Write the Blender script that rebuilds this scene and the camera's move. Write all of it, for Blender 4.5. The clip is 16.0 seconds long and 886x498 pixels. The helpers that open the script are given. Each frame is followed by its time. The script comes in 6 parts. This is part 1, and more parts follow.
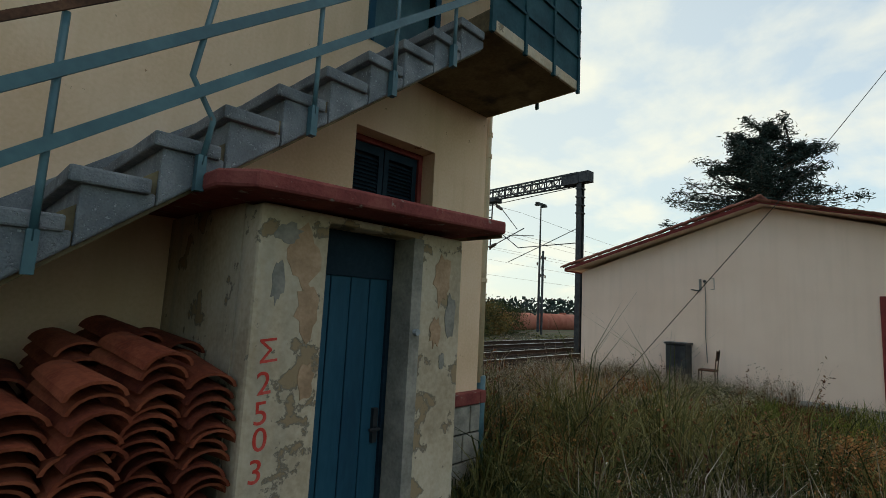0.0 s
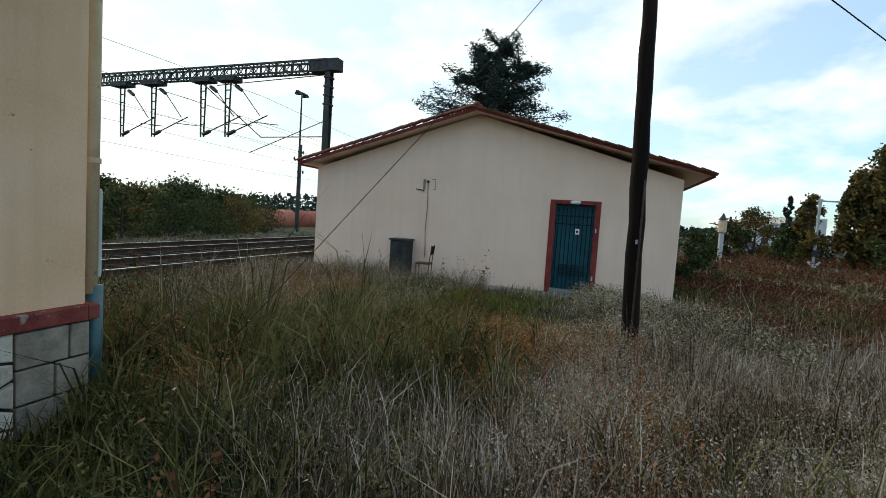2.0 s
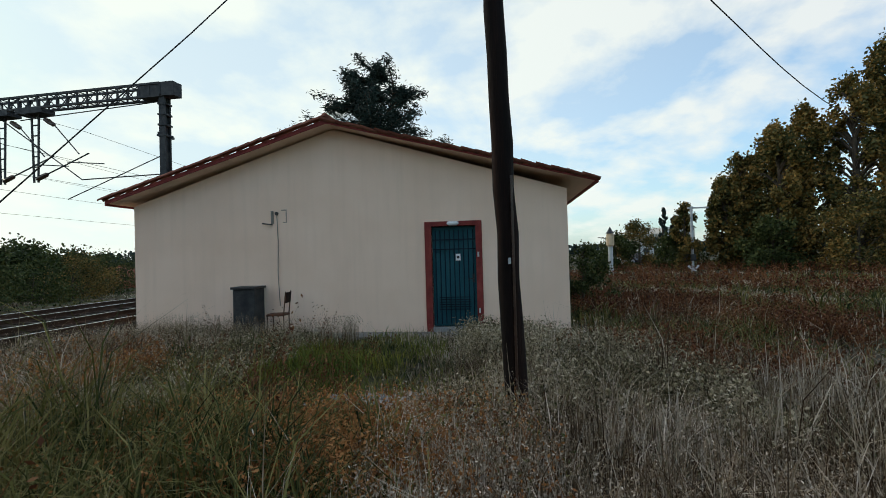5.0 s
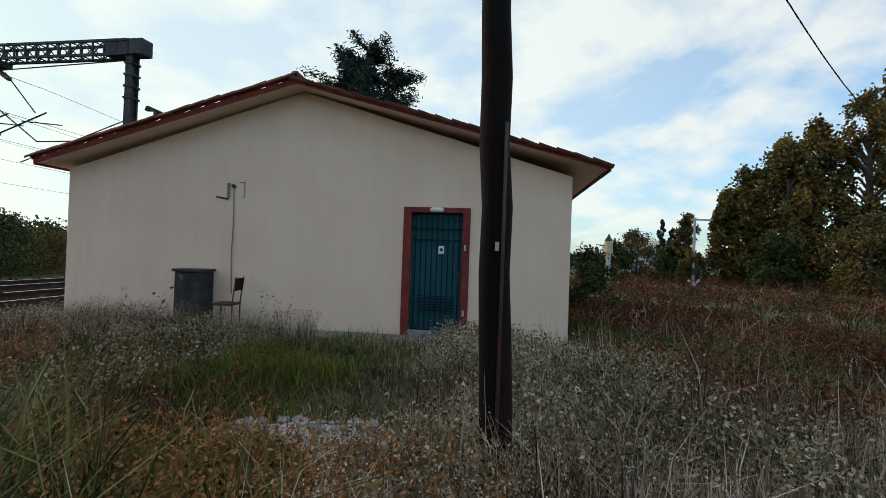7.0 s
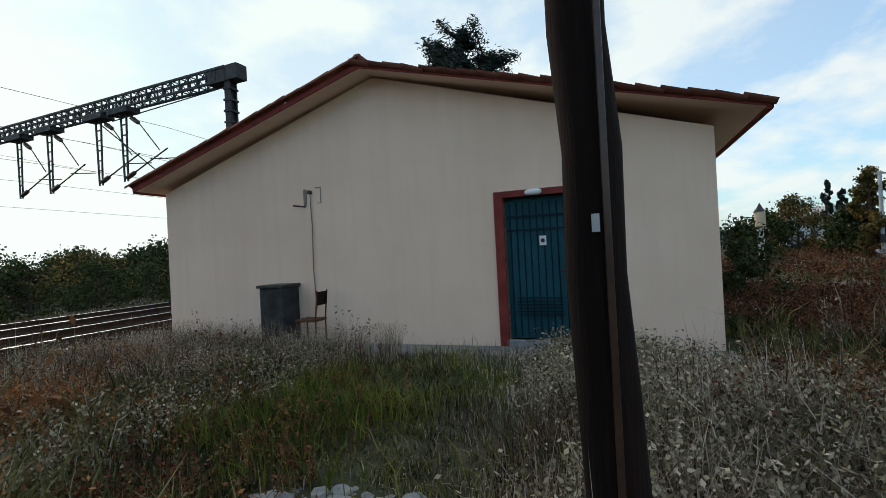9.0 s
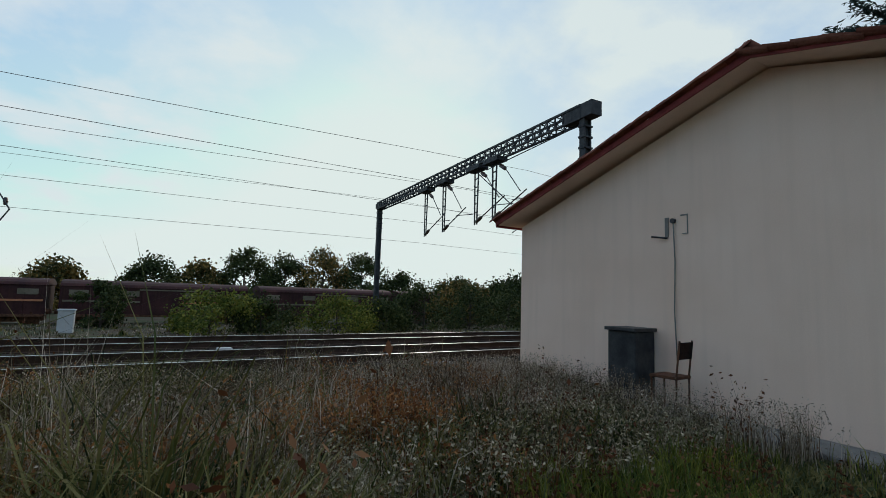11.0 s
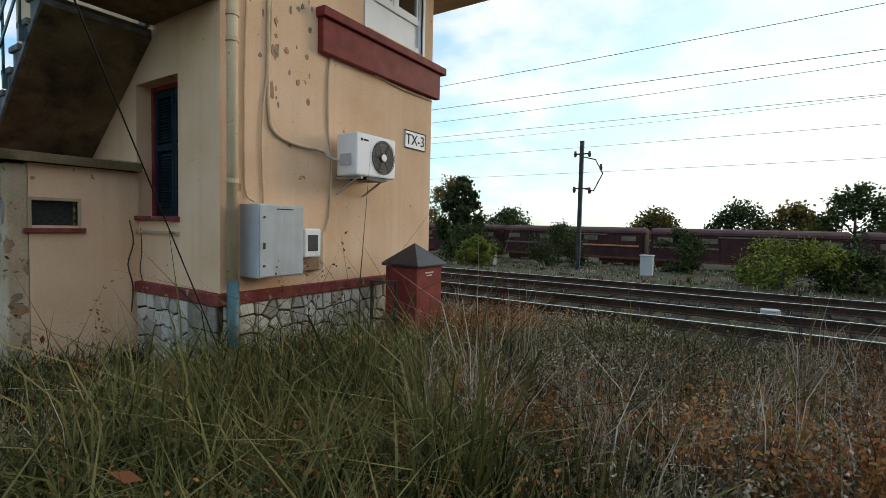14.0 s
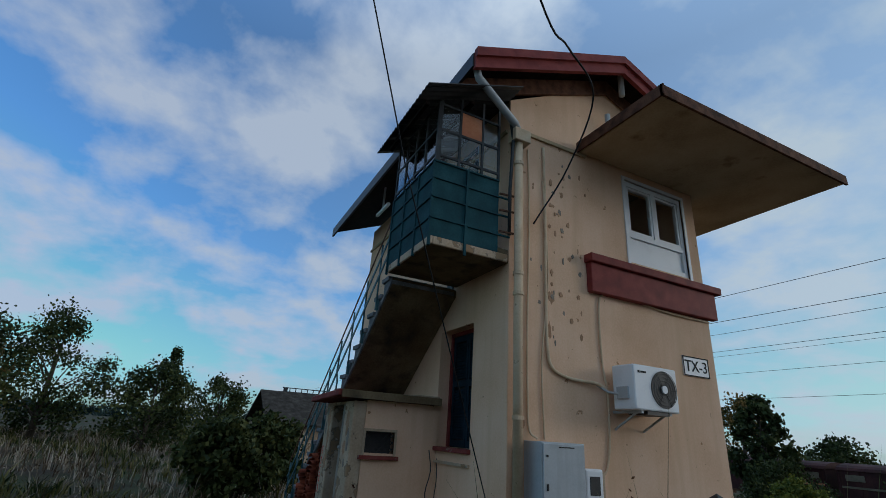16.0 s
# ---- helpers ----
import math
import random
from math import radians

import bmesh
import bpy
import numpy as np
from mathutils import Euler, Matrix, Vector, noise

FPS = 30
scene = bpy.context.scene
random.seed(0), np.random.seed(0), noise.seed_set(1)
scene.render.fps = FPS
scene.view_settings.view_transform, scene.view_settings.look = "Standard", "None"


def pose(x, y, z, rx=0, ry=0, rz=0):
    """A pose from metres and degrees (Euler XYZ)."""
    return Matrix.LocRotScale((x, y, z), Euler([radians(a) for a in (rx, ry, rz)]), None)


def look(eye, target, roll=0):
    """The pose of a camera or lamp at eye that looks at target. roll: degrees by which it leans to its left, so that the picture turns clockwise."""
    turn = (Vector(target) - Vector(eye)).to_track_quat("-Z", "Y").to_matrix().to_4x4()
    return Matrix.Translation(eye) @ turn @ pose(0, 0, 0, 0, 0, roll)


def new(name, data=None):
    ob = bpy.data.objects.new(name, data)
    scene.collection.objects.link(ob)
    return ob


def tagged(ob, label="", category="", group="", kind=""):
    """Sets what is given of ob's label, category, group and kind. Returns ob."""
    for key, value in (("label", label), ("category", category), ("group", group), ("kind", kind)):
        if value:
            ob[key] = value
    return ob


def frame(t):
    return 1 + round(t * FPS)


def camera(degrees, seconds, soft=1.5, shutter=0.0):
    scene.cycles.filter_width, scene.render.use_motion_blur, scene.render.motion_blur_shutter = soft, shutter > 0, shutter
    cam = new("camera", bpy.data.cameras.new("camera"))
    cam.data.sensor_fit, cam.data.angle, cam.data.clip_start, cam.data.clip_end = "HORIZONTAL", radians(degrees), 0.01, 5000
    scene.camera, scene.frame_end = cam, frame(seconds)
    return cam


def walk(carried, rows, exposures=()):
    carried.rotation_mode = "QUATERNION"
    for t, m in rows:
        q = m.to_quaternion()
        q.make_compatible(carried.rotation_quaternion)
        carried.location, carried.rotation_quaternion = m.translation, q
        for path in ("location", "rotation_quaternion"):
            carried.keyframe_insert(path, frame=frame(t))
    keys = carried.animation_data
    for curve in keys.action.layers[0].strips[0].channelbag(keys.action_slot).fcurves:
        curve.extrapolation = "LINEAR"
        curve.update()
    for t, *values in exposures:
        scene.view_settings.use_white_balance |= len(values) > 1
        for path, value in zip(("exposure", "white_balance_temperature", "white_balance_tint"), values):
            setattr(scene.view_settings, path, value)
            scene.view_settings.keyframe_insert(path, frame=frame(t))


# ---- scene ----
cam = camera(86.0, 16.0, soft=0.8)
PATH = [
    (0, (-3.807, -3.077, 1.671), (-2.380, -1.695, 1.907), 2.9),
    (0.5, (-3.512, -3.032, 1.641), (-1.888, -1.872, 1.510), 5.9),
    (1, (-3.298, -3.147, 1.669), (-1.558, -2.168, 1.553), 5.1),
    (1.5, (-2.989, -3.416, 1.705), (-1.138, -2.661, 1.636), 4.6),
    (2, (-2.726, -3.594, 1.697), (-0.811, -3.035, 1.562), 3.8),
    (2.5, (-2.353, -3.737, 1.690), (-0.393, -3.344, 1.619), 4.6),
    (3, (-2.000, -3.834, 1.700), (-0.043, -3.430, 1.627), 2.1),
    (3.5, (-1.629, -3.876, 1.708), (0.282, -3.291, 1.778), 2.6),
    (4, (-1.274, -3.912, 1.697), (0.643, -3.342, 1.747), 3.6),
    (4.5, (-0.868, -3.953, 1.670), (1.094, -3.576, 1.746), 0.5),
    (5, (-0.557, -4.072, 1.614), (1.434, -3.884, 1.637), -1.6),
    (5.2, (-0.442, -4.127, 1.589), (1.549, -3.938, 1.620), -0.8),
    (7.3, (1.134, -4.204, 1.468), (3.125, -4.023, 1.487), 2.6),
    (7.5, (1.304, -4.253, 1.477), (3.291, -4.027, 1.506), 3.1),
    (8, (1.673, -4.347, 1.510), (3.660, -4.113, 1.483), 3.8),
    (8.5, (2.033, -4.390, 1.488), (4.014, -4.119, 1.521), 0.0),
    (9, (2.335, -4.301, 1.466), (4.228, -3.655, 1.476), -3.0),
    (9.5, (2.605, -4.191, 1.462), (4.284, -3.109, 1.546), 0.3),
    (10, (2.754, -3.949, 1.437), (4.193, -2.570, 1.597), -1.2),
    (10.2, (2.820, -3.850, 1.423), (4.174, -2.390, 1.608), -0.8),
    (12.3, (3.458, -3.215, 1.458), (3.763, -1.239, 1.524), 3.3),
    (12.5, (3.588, -3.143, 1.468), (3.712, -1.147, 1.510), 3.3),
    (13, (3.918, -2.996, 1.478), (3.491, -1.042, 1.490), 5.0),
    (13.5, (4.166, -2.818, 1.520), (3.295, -1.019, 1.463), 1.0),
    (14, (4.253, -2.660, 1.574), (3.162, -0.986, 1.473), 1.3),
    (14.5, (4.324, -2.641, 1.620), (3.164, -1.013, 1.545), 0.8),
    (15, (4.309, -2.703, 1.653), (2.884, -1.301, 1.694), -0.3),
    (15.5, (4.258, -2.856, 1.707), (2.618, -1.840, 2.232), 1.2),
    (16, (4.303, -2.990, 1.732), (2.629, -2.174, 2.462), 3.8),
]
walk(cam, [(t, look(eye, target, roll)) for t, eye, target, roll in PATH],
     exposures=[(0.0, 0.1, 7600, 11), (0.5, 0.65, 7200, 10), (1.0, 0.55, 6900, 9), (1.5, 0.3, 6900, 10), (2.0, 0.4, 6900, 10), (3.0, 0.2, 7050, 10), (3.5, -0.1, 6600, 10), (4.5, -0.05, 6500, 9), (5.0, 0.15, 6950, 10), (7.3, 0.15, 6900, 10), (8.0, 0.32, 6850, 10), (8.5, 0.1, 6500, 10), (9.0, 0.15, 6700, 10), (10.0, -0.25, 6400, 12), (12.5, 0.0, 6600, 10), (13.5, 0.25, 6900, 11), (14.5, 0.4, 6900, 11), (15.0, -0.2, 6550, 11), (15.5, -0.5, 5950, 10), (16.0, -0.65, 5700, 9)])

# ---- world and sun ----
SUN_AZ = radians(62)       # from +x towards +y
SUN_EL = radians(13)
world = bpy.data.worlds.new("sky")
scene.world = world
world.use_nodes = True
wn, wl = world.node_tree.nodes, world.node_tree.links
wn.clear()
w_out = wn.new("ShaderNodeOutputWorld")
w_bg = wn.new("ShaderNodeBackground")
w_sky = wn.new("ShaderNodeTexSky")
w_sky.sky_type = "NISHITA"
w_sky.sun_disc = False
w_sky.sun_elevation = SUN_EL
w_sky.sun_rotation = radians(90) - SUN_AZ
w_sky.air_density, w_sky.dust_density, w_sky.ozone_density = 1.0, 1.2, 2.0
w_co = wn.new("ShaderNodeTexCoord")
w_sep = wn.new("ShaderNodeSeparateXYZ")
wl.new(w_co.outputs["Generated"], w_sep.inputs[0])


def w_math(op, a, b):
    n = wn.new("ShaderNodeMath")
    n.operation = op
    for i, v in enumerate((a, b)):
        if isinstance(v, (int, float)):
            n.inputs[i].default_value = v
        elif v is not None:
            wl.new(v, n.inputs[i])
    return n.outputs[0]


# cloud deck: the sky's direction laid on a flat layer
w_den = w_math("ADD", w_math("MAXIMUM", w_sep.outputs[2], 0.0), 0.30)
w_comb = wn.new("ShaderNodeCombineXYZ")
wl.new(w_math("DIVIDE", w_sep.outputs[0], w_den), w_comb.inputs[0])
wl.new(w_math("DIVIDE", w_sep.outputs[1], w_den), w_comb.inputs[1])
w_noise = wn.new("ShaderNodeTexNoise")
w_noise.inputs["Scale"].default_value = 2.3
w_noise.inputs["Detail"].default_value = 7.0
w_noise.inputs["Roughness"].default_value = 0.55
w_noise.inputs["Distortion"].default_value = 0.12
wl.new(w_comb.outputs[0], w_noise.inputs["Vector"])
w_ramp = wn.new("ShaderNodeValToRGB")
w_ramp.color_ramp.elements[0].position = 0.44
w_ramp.color_ramp.elements[0].color = (0.0, 0.0, 0.0, 1)
w_ramp.color_ramp.elements[1].position = 0.60
w_ramp.color_ramp.elements[1].color = (1, 1, 1, 1)
wl.new(w_noise.outputs["Fac"], w_ramp.inputs[0])
# clouds and haze are brightest towards the low sun, duller to the west
w_dot = wn.new("ShaderNodeVectorMath")
w_dot.operation = "DOT_PRODUCT"
wl.new(w_co.outputs["Generated"], w_dot.inputs[0])
w_dot.inputs[1].default_value = (0.66, 0.74, 0.12)
w_glow = w_math("POWER", w_math("MULTIPLY", w_math("ADD", w_dot.outputs["Value"], 1.0), 0.5), 1.6)
w_ccol = wn.new("ShaderNodeMix")
w_ccol.data_type = "RGBA"
w_ccol.inputs["A"].default_value = (6.7, 7.0, 7.5, 1)
w_ccol.inputs["B"].default_value = (7.7, 8.6, 8.2, 1)
wl.new(w_glow, w_ccol.inputs["Factor"])
w_gain = wn.new("ShaderNodeVectorMath")
w_gain.operation = "MULTIPLY"
w_gain.inputs[1].default_value = (1.45, 2.18, 2.75)
wl.new(w_sky.outputs[0], w_gain.inputs[0])
# thin haze veils the blue on the sun's side
w_haze = wn.new("ShaderNodeMix")
w_haze.data_type = "RGBA"
wl.new(w_math("MULTIPLY", w_math("POWER", w_glow, 1.1), 0.95), w_haze.inputs["Factor"])
wl.new(w_gain.outputs[0], w_haze.inputs["A"])
w_haze.inputs["B"].default_value = (5.5, 6.7, 7.3, 1)
w_mix = wn.new("ShaderNodeMix")
w_mix.data_type = "RGBA"
wl.new(w_math("MULTIPLY", w_ramp.outputs[0], 0.85), w_mix.inputs["Factor"])
wl.new(w_haze.outputs["Result"], w_mix.inputs["A"])
wl.new(w_ccol.outputs["Result"], w_mix.inputs["B"])
w_cap = wn.new("ShaderNodeVectorMath")
w_cap.operation = "MINIMUM"
w_cap.inputs[1].default_value = (7.7, 8.7, 8.3)
wl.new(w_mix.outputs["Result"], w_cap.inputs[0])
# sky brighter overhead than near the horizon: unseen zenith boosted to light the ground
w_up = wn.new("ShaderNodeVectorMath")
w_up.operation = "SCALE"
wl.new(w_cap.outputs[0], w_up.inputs[0])
wl.new(w_math("ADD", w_math("MULTIPLY", w_math("MAXIMUM", w_math("SUBTRACT", w_sep.outputs[2], 0.66), 0.0), 3.0), 1.0), w_up.inputs["Scale"])
wl.new(w_up.outputs[0], w_bg.inputs[0])
w_bg.inputs[1].default_value = 0.11
wl.new(w_bg.outputs[0], w_out.inputs[0])

sun_data = bpy.data.lights.new("sun", "SUN")
sun_data.energy, sun_data.angle, sun_data.color = 0.8, radians(14), (1.0, 0.86, 0.70)
sun = new("sun", sun_data)
sun.matrix_world = look((0, 0, 0), (-math.cos(SUN_AZ) * math.cos(SUN_EL), -math.sin(SUN_AZ) * math.cos(SUN_EL), -math.sin(SUN_EL)))

# ---- materials ----


def material(name, colors, rough=0.8, metal=0.0, scale=6.0, fine=60.0, bump=0.3, spots=None, spot_scale=3.0, spot_at=(0.62, 0.68),
             obj_random=0.0, island=False, translucent=0.0, streak=None, edge=None, stretch=(1, 1, 1), dist=0.004):
    """Two scales of colour variation, relief and, if given, spots of wear in another colour."""
    m = bpy.data.materials.new(name)
    m.use_nodes = True
    nt = m.node_tree
    n, l = nt.nodes, nt.links
    bs = n["Principled BSDF"]
    bs.inputs["Roughness"].default_value = rough
    bs.inputs["Metallic"].default_value = metal
    bs.inputs["Specular IOR Level"].default_value = 0.5 if rough < 0.56 else 0.18
    co = n.new("ShaderNodeTexCoord")
    mp = n.new("ShaderNodeMapping")
    mp.inputs["Scale"].default_value = stretch
    l.new(co.outputs["Object"], mp.inputs[0])
    big = n.new("ShaderNodeTexNoise")
    big.inputs["Scale"].default_value = scale
    big.inputs["Detail"].default_value = 5
    l.new(mp.outputs[0], big.inputs["Vector"])
    small = n.new("ShaderNodeTexNoise")
    small.inputs["Scale"].default_value = fine
    small.inputs["Detail"].default_value = 4
    l.new(mp.outputs[0], small.inputs["Vector"])
    mixf = n.new("ShaderNodeMath")
    mixf.operation = "MULTIPLY_ADD"
    l.new(small.outputs["Fac"], mixf.inputs[0])
    mixf.inputs[1].default_value = 0.4
    l.new(big.outputs["Fac"], mixf.inputs[2])
    fac = mixf.outputs[0]
    off = -0.2
    if obj_random or island:
        src = n.new("ShaderNodeNewGeometry").outputs["Random Per Island"] if island else n.new("ShaderNodeObjectInfo").outputs["Random"]
        add = n.new("ShaderNodeMath")
        add.operation = "MULTIPLY_ADD"
        l.new(src, add.inputs[0])
        add.inputs[1].default_value = obj_random
        l.new(fac, add.inputs[2])
        fac = add.outputs[0]
        off -= obj_random / 2
    shift = n.new("ShaderNodeMath")
    l.new(fac, shift.inputs[0])
    shift.inputs[1].default_value = off
    ramp = n.new("ShaderNodeValToRGB")
    el = ramp.color_ramp.elements
    while len(el) < len(colors):
        el.new(0.5)
    for i, c in enumerate(colors):
        el[i].position = 0.28 + 0.44 * i / max(1, len(colors) - 1)
        el[i].color = (*c, 1)
    l.new(shift.outputs[0], ramp.inputs[0])
    col = ramp.outputs[0]
    if streak:
        wv = n.new("ShaderNodeTexNoise")
        wv.inputs["Scale"].default_value = 1.0
        wv.inputs["Detail"].default_value = 6
        smp = n.new("ShaderNodeMapping")
        smp.inputs["Scale"].default_value = (7, 7, 0.45)
        l.new(co.outputs["Object"], smp.inputs[0])
        l.new(smp.outputs[0], wv.inputs["Vector"])
        sr = n.new("ShaderNodeValToRGB")
        sr.color_ramp.elements[0].position, sr.color_ramp.elements[1].position = 0.48, 0.75
        sr.color_ramp.elements[1].color = (0.55, 0.55, 0.55, 1)
        sr.color_ramp.elements[0].color = (0, 0, 0, 1)
        l.new(wv.outputs["Fac"], sr.inputs[0])
        mx = n.new("ShaderNodeMix")
        mx.data_type = "RGBA"
        l.new(sr.outputs[0], mx.inputs["Factor"])
        l.new(col, mx.inputs["A"])
        mx.inputs["B"].default_value = (*streak, 1)
        col = mx.outputs["Result"]
    hgt = small.outputs["Fac"]
    if spots:
        sp = n.new("ShaderNodeTexNoise")
        sp.inputs["Scale"].default_value = spot_scale
        sp.inputs["Detail"].default_value = 8
        sp.inputs["Roughness"].default_value = 0.6
        l.new(co.outputs["Object"], sp.inputs["Vector"])
        rr = n.new("ShaderNodeValToRGB")
        rr.color_ramp.elements[0].position, rr.color_ramp.elements[1].position = spot_at
        l.new(sp.outputs["Fac"], rr.inputs[0])
        mx = n.new("ShaderNodeMix")
        mx.data_type = "RGBA"
        l.new(rr.outputs[0], mx.inputs["Factor"])
        l.new(col, mx.inputs["A"])
        mx.inputs["B"].default_value = (*spots, 1)
        col = mx.outputs["Result"]
        if edge:
            er = n.new("ShaderNodeValToRGB")
            ee = er.color_ramp.elements
            ee.new(0.5)
            for i_, (p_, v_) in enumerate(((spot_at[0] - 0.014, 0.0), (spot_at[0], 0.85), (spot_at[1] + 0.012, 0.0))):
                ee[i_].position, ee[i_].color = p_, (v_, v_, v_, 1)
            l.new(sp.outputs["Fac"], er.inputs[0])
            me_ = n.new("ShaderNodeMix")
            me_.data_type = "RGBA"
            l.new(er.outputs[0], me_.inputs["Factor"])
            l.new(col, me_.inputs["A"])
            me_.inputs["B"].default_value = (*edge, 1)
            col = me_.outputs["Result"]
        sub = n.new("ShaderNodeMath")
        sub.operation = "SUBTRACT"
        l.new(hgt, sub.inputs[0])
        l.new(rr.outputs[0], sub.inputs[1])
        hgt = sub.outputs[0]
    l.new(col, bs.inputs["Base Color"])
    if bump:
        bp = n.new("ShaderNodeBump")
        bp.inputs["Strength"].default_value = bump
        bp.inputs["Distance"].default_value = dist
        l.new(hgt, bp.inputs["Height"])
        l.new(bp.outputs[0], bs.inputs["Normal"])
    if translucent:
        tr = n.new("ShaderNodeBsdfTranslucent")
        l.new(col, tr.inputs[0])
        ms = n.new("ShaderNodeMixShader")
        ms.inputs[0].default_value = translucent
        l.new(bs.outputs[0], ms.inputs[1])
        l.new(tr.outputs[0], ms.inputs[2])
        l.new(ms.outputs[0], n["Material Output"].inputs[0])
    return m


def glass(name, tint=(0.9, 0.95, 0.95), rough=0.03):
    m = bpy.data.materials.new(name)
    m.use_nodes = True
    b = m.node_tree.nodes["Principled BSDF"]
    b.inputs["Base Color"].default_value = (*tint, 1)
    b.inputs["Roughness"].default_value = rough
    b.inputs["Transmission Weight"].default_value = 1.0
    b.inputs["IOR"].default_value = 1.45
    return m


M_TOWER = material("ochre_plaster", [(0.66, 0.42, 0.26), (0.75, 0.50, 0.33), (0.80, 0.56, 0.39)], 0.9, scale=1.2, fine=45, bump=0.35,
                   spots=(0.42, 0.22, 0.11), spot_scale=8.0, spot_at=(0.69, 0.698), edge=(0.30, 0.17, 0.10), streak=(0.64, 0.42, 0.25))
M_SHED = material("peeling_plaster", [(0.35, 0.25, 0.16), (0.48, 0.36, 0.245), (0.56, 0.44, 0.32)], 0.92, scale=2.5, fine=40, bump=0.5,
                  spots=(0.30, 0.20, 0.115), spot_scale=4.2, spot_at=(0.57, 0.585), edge=(0.12, 0.10, 0.08), streak=(0.30, 0.27, 0.22))
M_GABLE = material("cream_plaster", [(0.76, 0.56, 0.435), (0.81, 0.605, 0.478), (0.84, 0.64, 0.515)], 0.9, scale=0.8, fine=70, bump=0.2,
                   streak=(0.73, 0.55, 0.43))
M_RED = material("red_oxide_paint", [(0.14, 0.024, 0.022), (0.20, 0.034, 0.03), (0.25, 0.05, 0.042)], 0.6, scale=5, fine=80, bump=0.15,
                 spots=(0.30, 0.17, 0.13), spot_scale=7, spot_at=(0.70, 0.75))
M_REDWORN = material("worn_red_paint", [(0.13, 0.03, 0.026), (0.20, 0.045, 0.038), (0.25, 0.07, 0.055)], 0.85, scale=6, fine=60, bump=0.6,
                     spots=(0.30, 0.24, 0.20), spot_scale=11, spot_at=(0.60, 0.66))
M_BLUE = material("blue_door_paint", [(0.008, 0.045, 0.075), (0.012, 0.065, 0.10), (0.02, 0.085, 0.125)], 0.6, scale=3, fine=50, bump=0.2,
                  streak=(0.012, 0.04, 0.06), stretch=(1, 1, 0.2))
M_TEAL = material("teal_door_paint", [(0.008, 0.06, 0.08), (0.012, 0.085, 0.11), (0.02, 0.11, 0.135)], 0.6, scale=3, fine=50, bump=0.15, stretch=(1, 1, 0.3))
M_SHUTTER = material("dark_shutter_paint_and_shade", [(0.004, 0.012, 0.02), (0.006, 0.02, 0.032), (0.012, 0.03, 0.045)], 0.7, scale=4, fine=50, bump=0.1)
M_BLUEMETAL = material("blue_metal_paint", [(0.022, 0.07, 0.085), (0.034, 0.10, 0.115), (0.055, 0.135, 0.15)], 0.5, scale=4, fine=40, bump=0.15,
                       spots=(0.16, 0.08, 0.04), spot_scale=9, spot_at=(0.70, 0.74))
M_PANEL = material("dark_blue_sheet_paint", [(0.008, 0.038, 0.048), (0.013, 0.056, 0.068), (0.022, 0.08, 0.092)], 0.8, scale=4, fine=40, bump=0.15, spots=(0.05, 0.04, 0.03), spot_scale=9, spot_at=(0.70, 0.74))
M_STEP = material("rough_dark_concrete", [(0.11, 0.115, 0.12), (0.17, 0.175, 0.18), (0.25, 0.25, 0.25)], 0.95, scale=7, fine=110, bump=0.9, spots=(0.33, 0.33, 0.33), spot_scale=60, spot_at=(0.60, 0.66))
# dark colour carries the shade under the stair flight and landing
M_UNDER = material("shade_darkened_soffit", [(0.10, 0.07, 0.04), (0.17, 0.125, 0.07), (0.24, 0.18, 0.105)], 0.95, scale=1.8, fine=40, bump=0.4, spots=(0.05, 0.04, 0.03), spot_scale=2.2, spot_at=(0.50, 0.66))
M_ORANGEWEED = material("orange_brown_weed", [(0.14, 0.05, 0.018), (0.29, 0.12, 0.04), (0.42, 0.20, 0.075)], 0.8, scale=0.8, fine=5, bump=0, obj_random=0.45, island=True, translucent=0.3)
# rust on steel parts; on the tower's lower gable board a shaded red
M_RUSTSHADE = material("rusty_steel_and_shaded_red", [(0.05, 0.025, 0.015), (0.11, 0.05, 0.03), (0.17, 0.08, 0.045)], 0.85, scale=8, fine=70, bump=0.3)
M_DARKSTEEL = material("dark_steel", [(0.03, 0.032, 0.035), (0.05, 0.052, 0.055), (0.08, 0.08, 0.08)], 0.6, metal=0.4, scale=5, fine=60, bump=0.1)
M_CONC = material("grey_concrete", [(0.20, 0.21, 0.21), (0.28, 0.29, 0.29), (0.36, 0.36, 0.35)], 0.92, scale=4, fine=70, bump=0.6,
                  spots=(0.12, 0.12, 0.11), spot_scale=6, spot_at=(0.62, 0.72))
M_SOFFIT = material("stained_soffit", [(0.34, 0.25, 0.15), (0.44, 0.33, 0.20), (0.50, 0.38, 0.24)], 0.92, scale=1.6, fine=40, bump=0.3,
                    spots=(0.20, 0.13, 0.07), spot_scale=2.2, spot_at=(0.60, 0.75))
M_PIPE = material("cream_pipe_paint", [(0.52, 0.38, 0.24), (0.62, 0.47, 0.31), (0.67, 0.53, 0.37)], 0.6, scale=4, fine=50, bump=0.1,
                  spots=(0.25, 0.17, 0.10), spot_scale=8, spot_at=(0.66, 0.72))
M_WHITE = material("white_plastic", [(0.70, 0.71, 0.72), (0.78, 0.79, 0.80), (0.80, 0.81, 0.82)], 0.45, scale=3, fine=50, bump=0.05)
M_GREY = material("grey_cabinet_paint", [(0.36, 0.38, 0.39), (0.43, 0.45, 0.46), (0.48, 0.50, 0.51)], 0.5, scale=3, fine=60, bump=0.06,
                  streak=(0.30, 0.30, 0.29))
M_BLACK = material("black_plastic", [(0.012, 0.012, 0.013), (0.02, 0.02, 0.022), (0.03, 0.03, 0.032)], 0.5, scale=9, fine=90, bump=0.05)
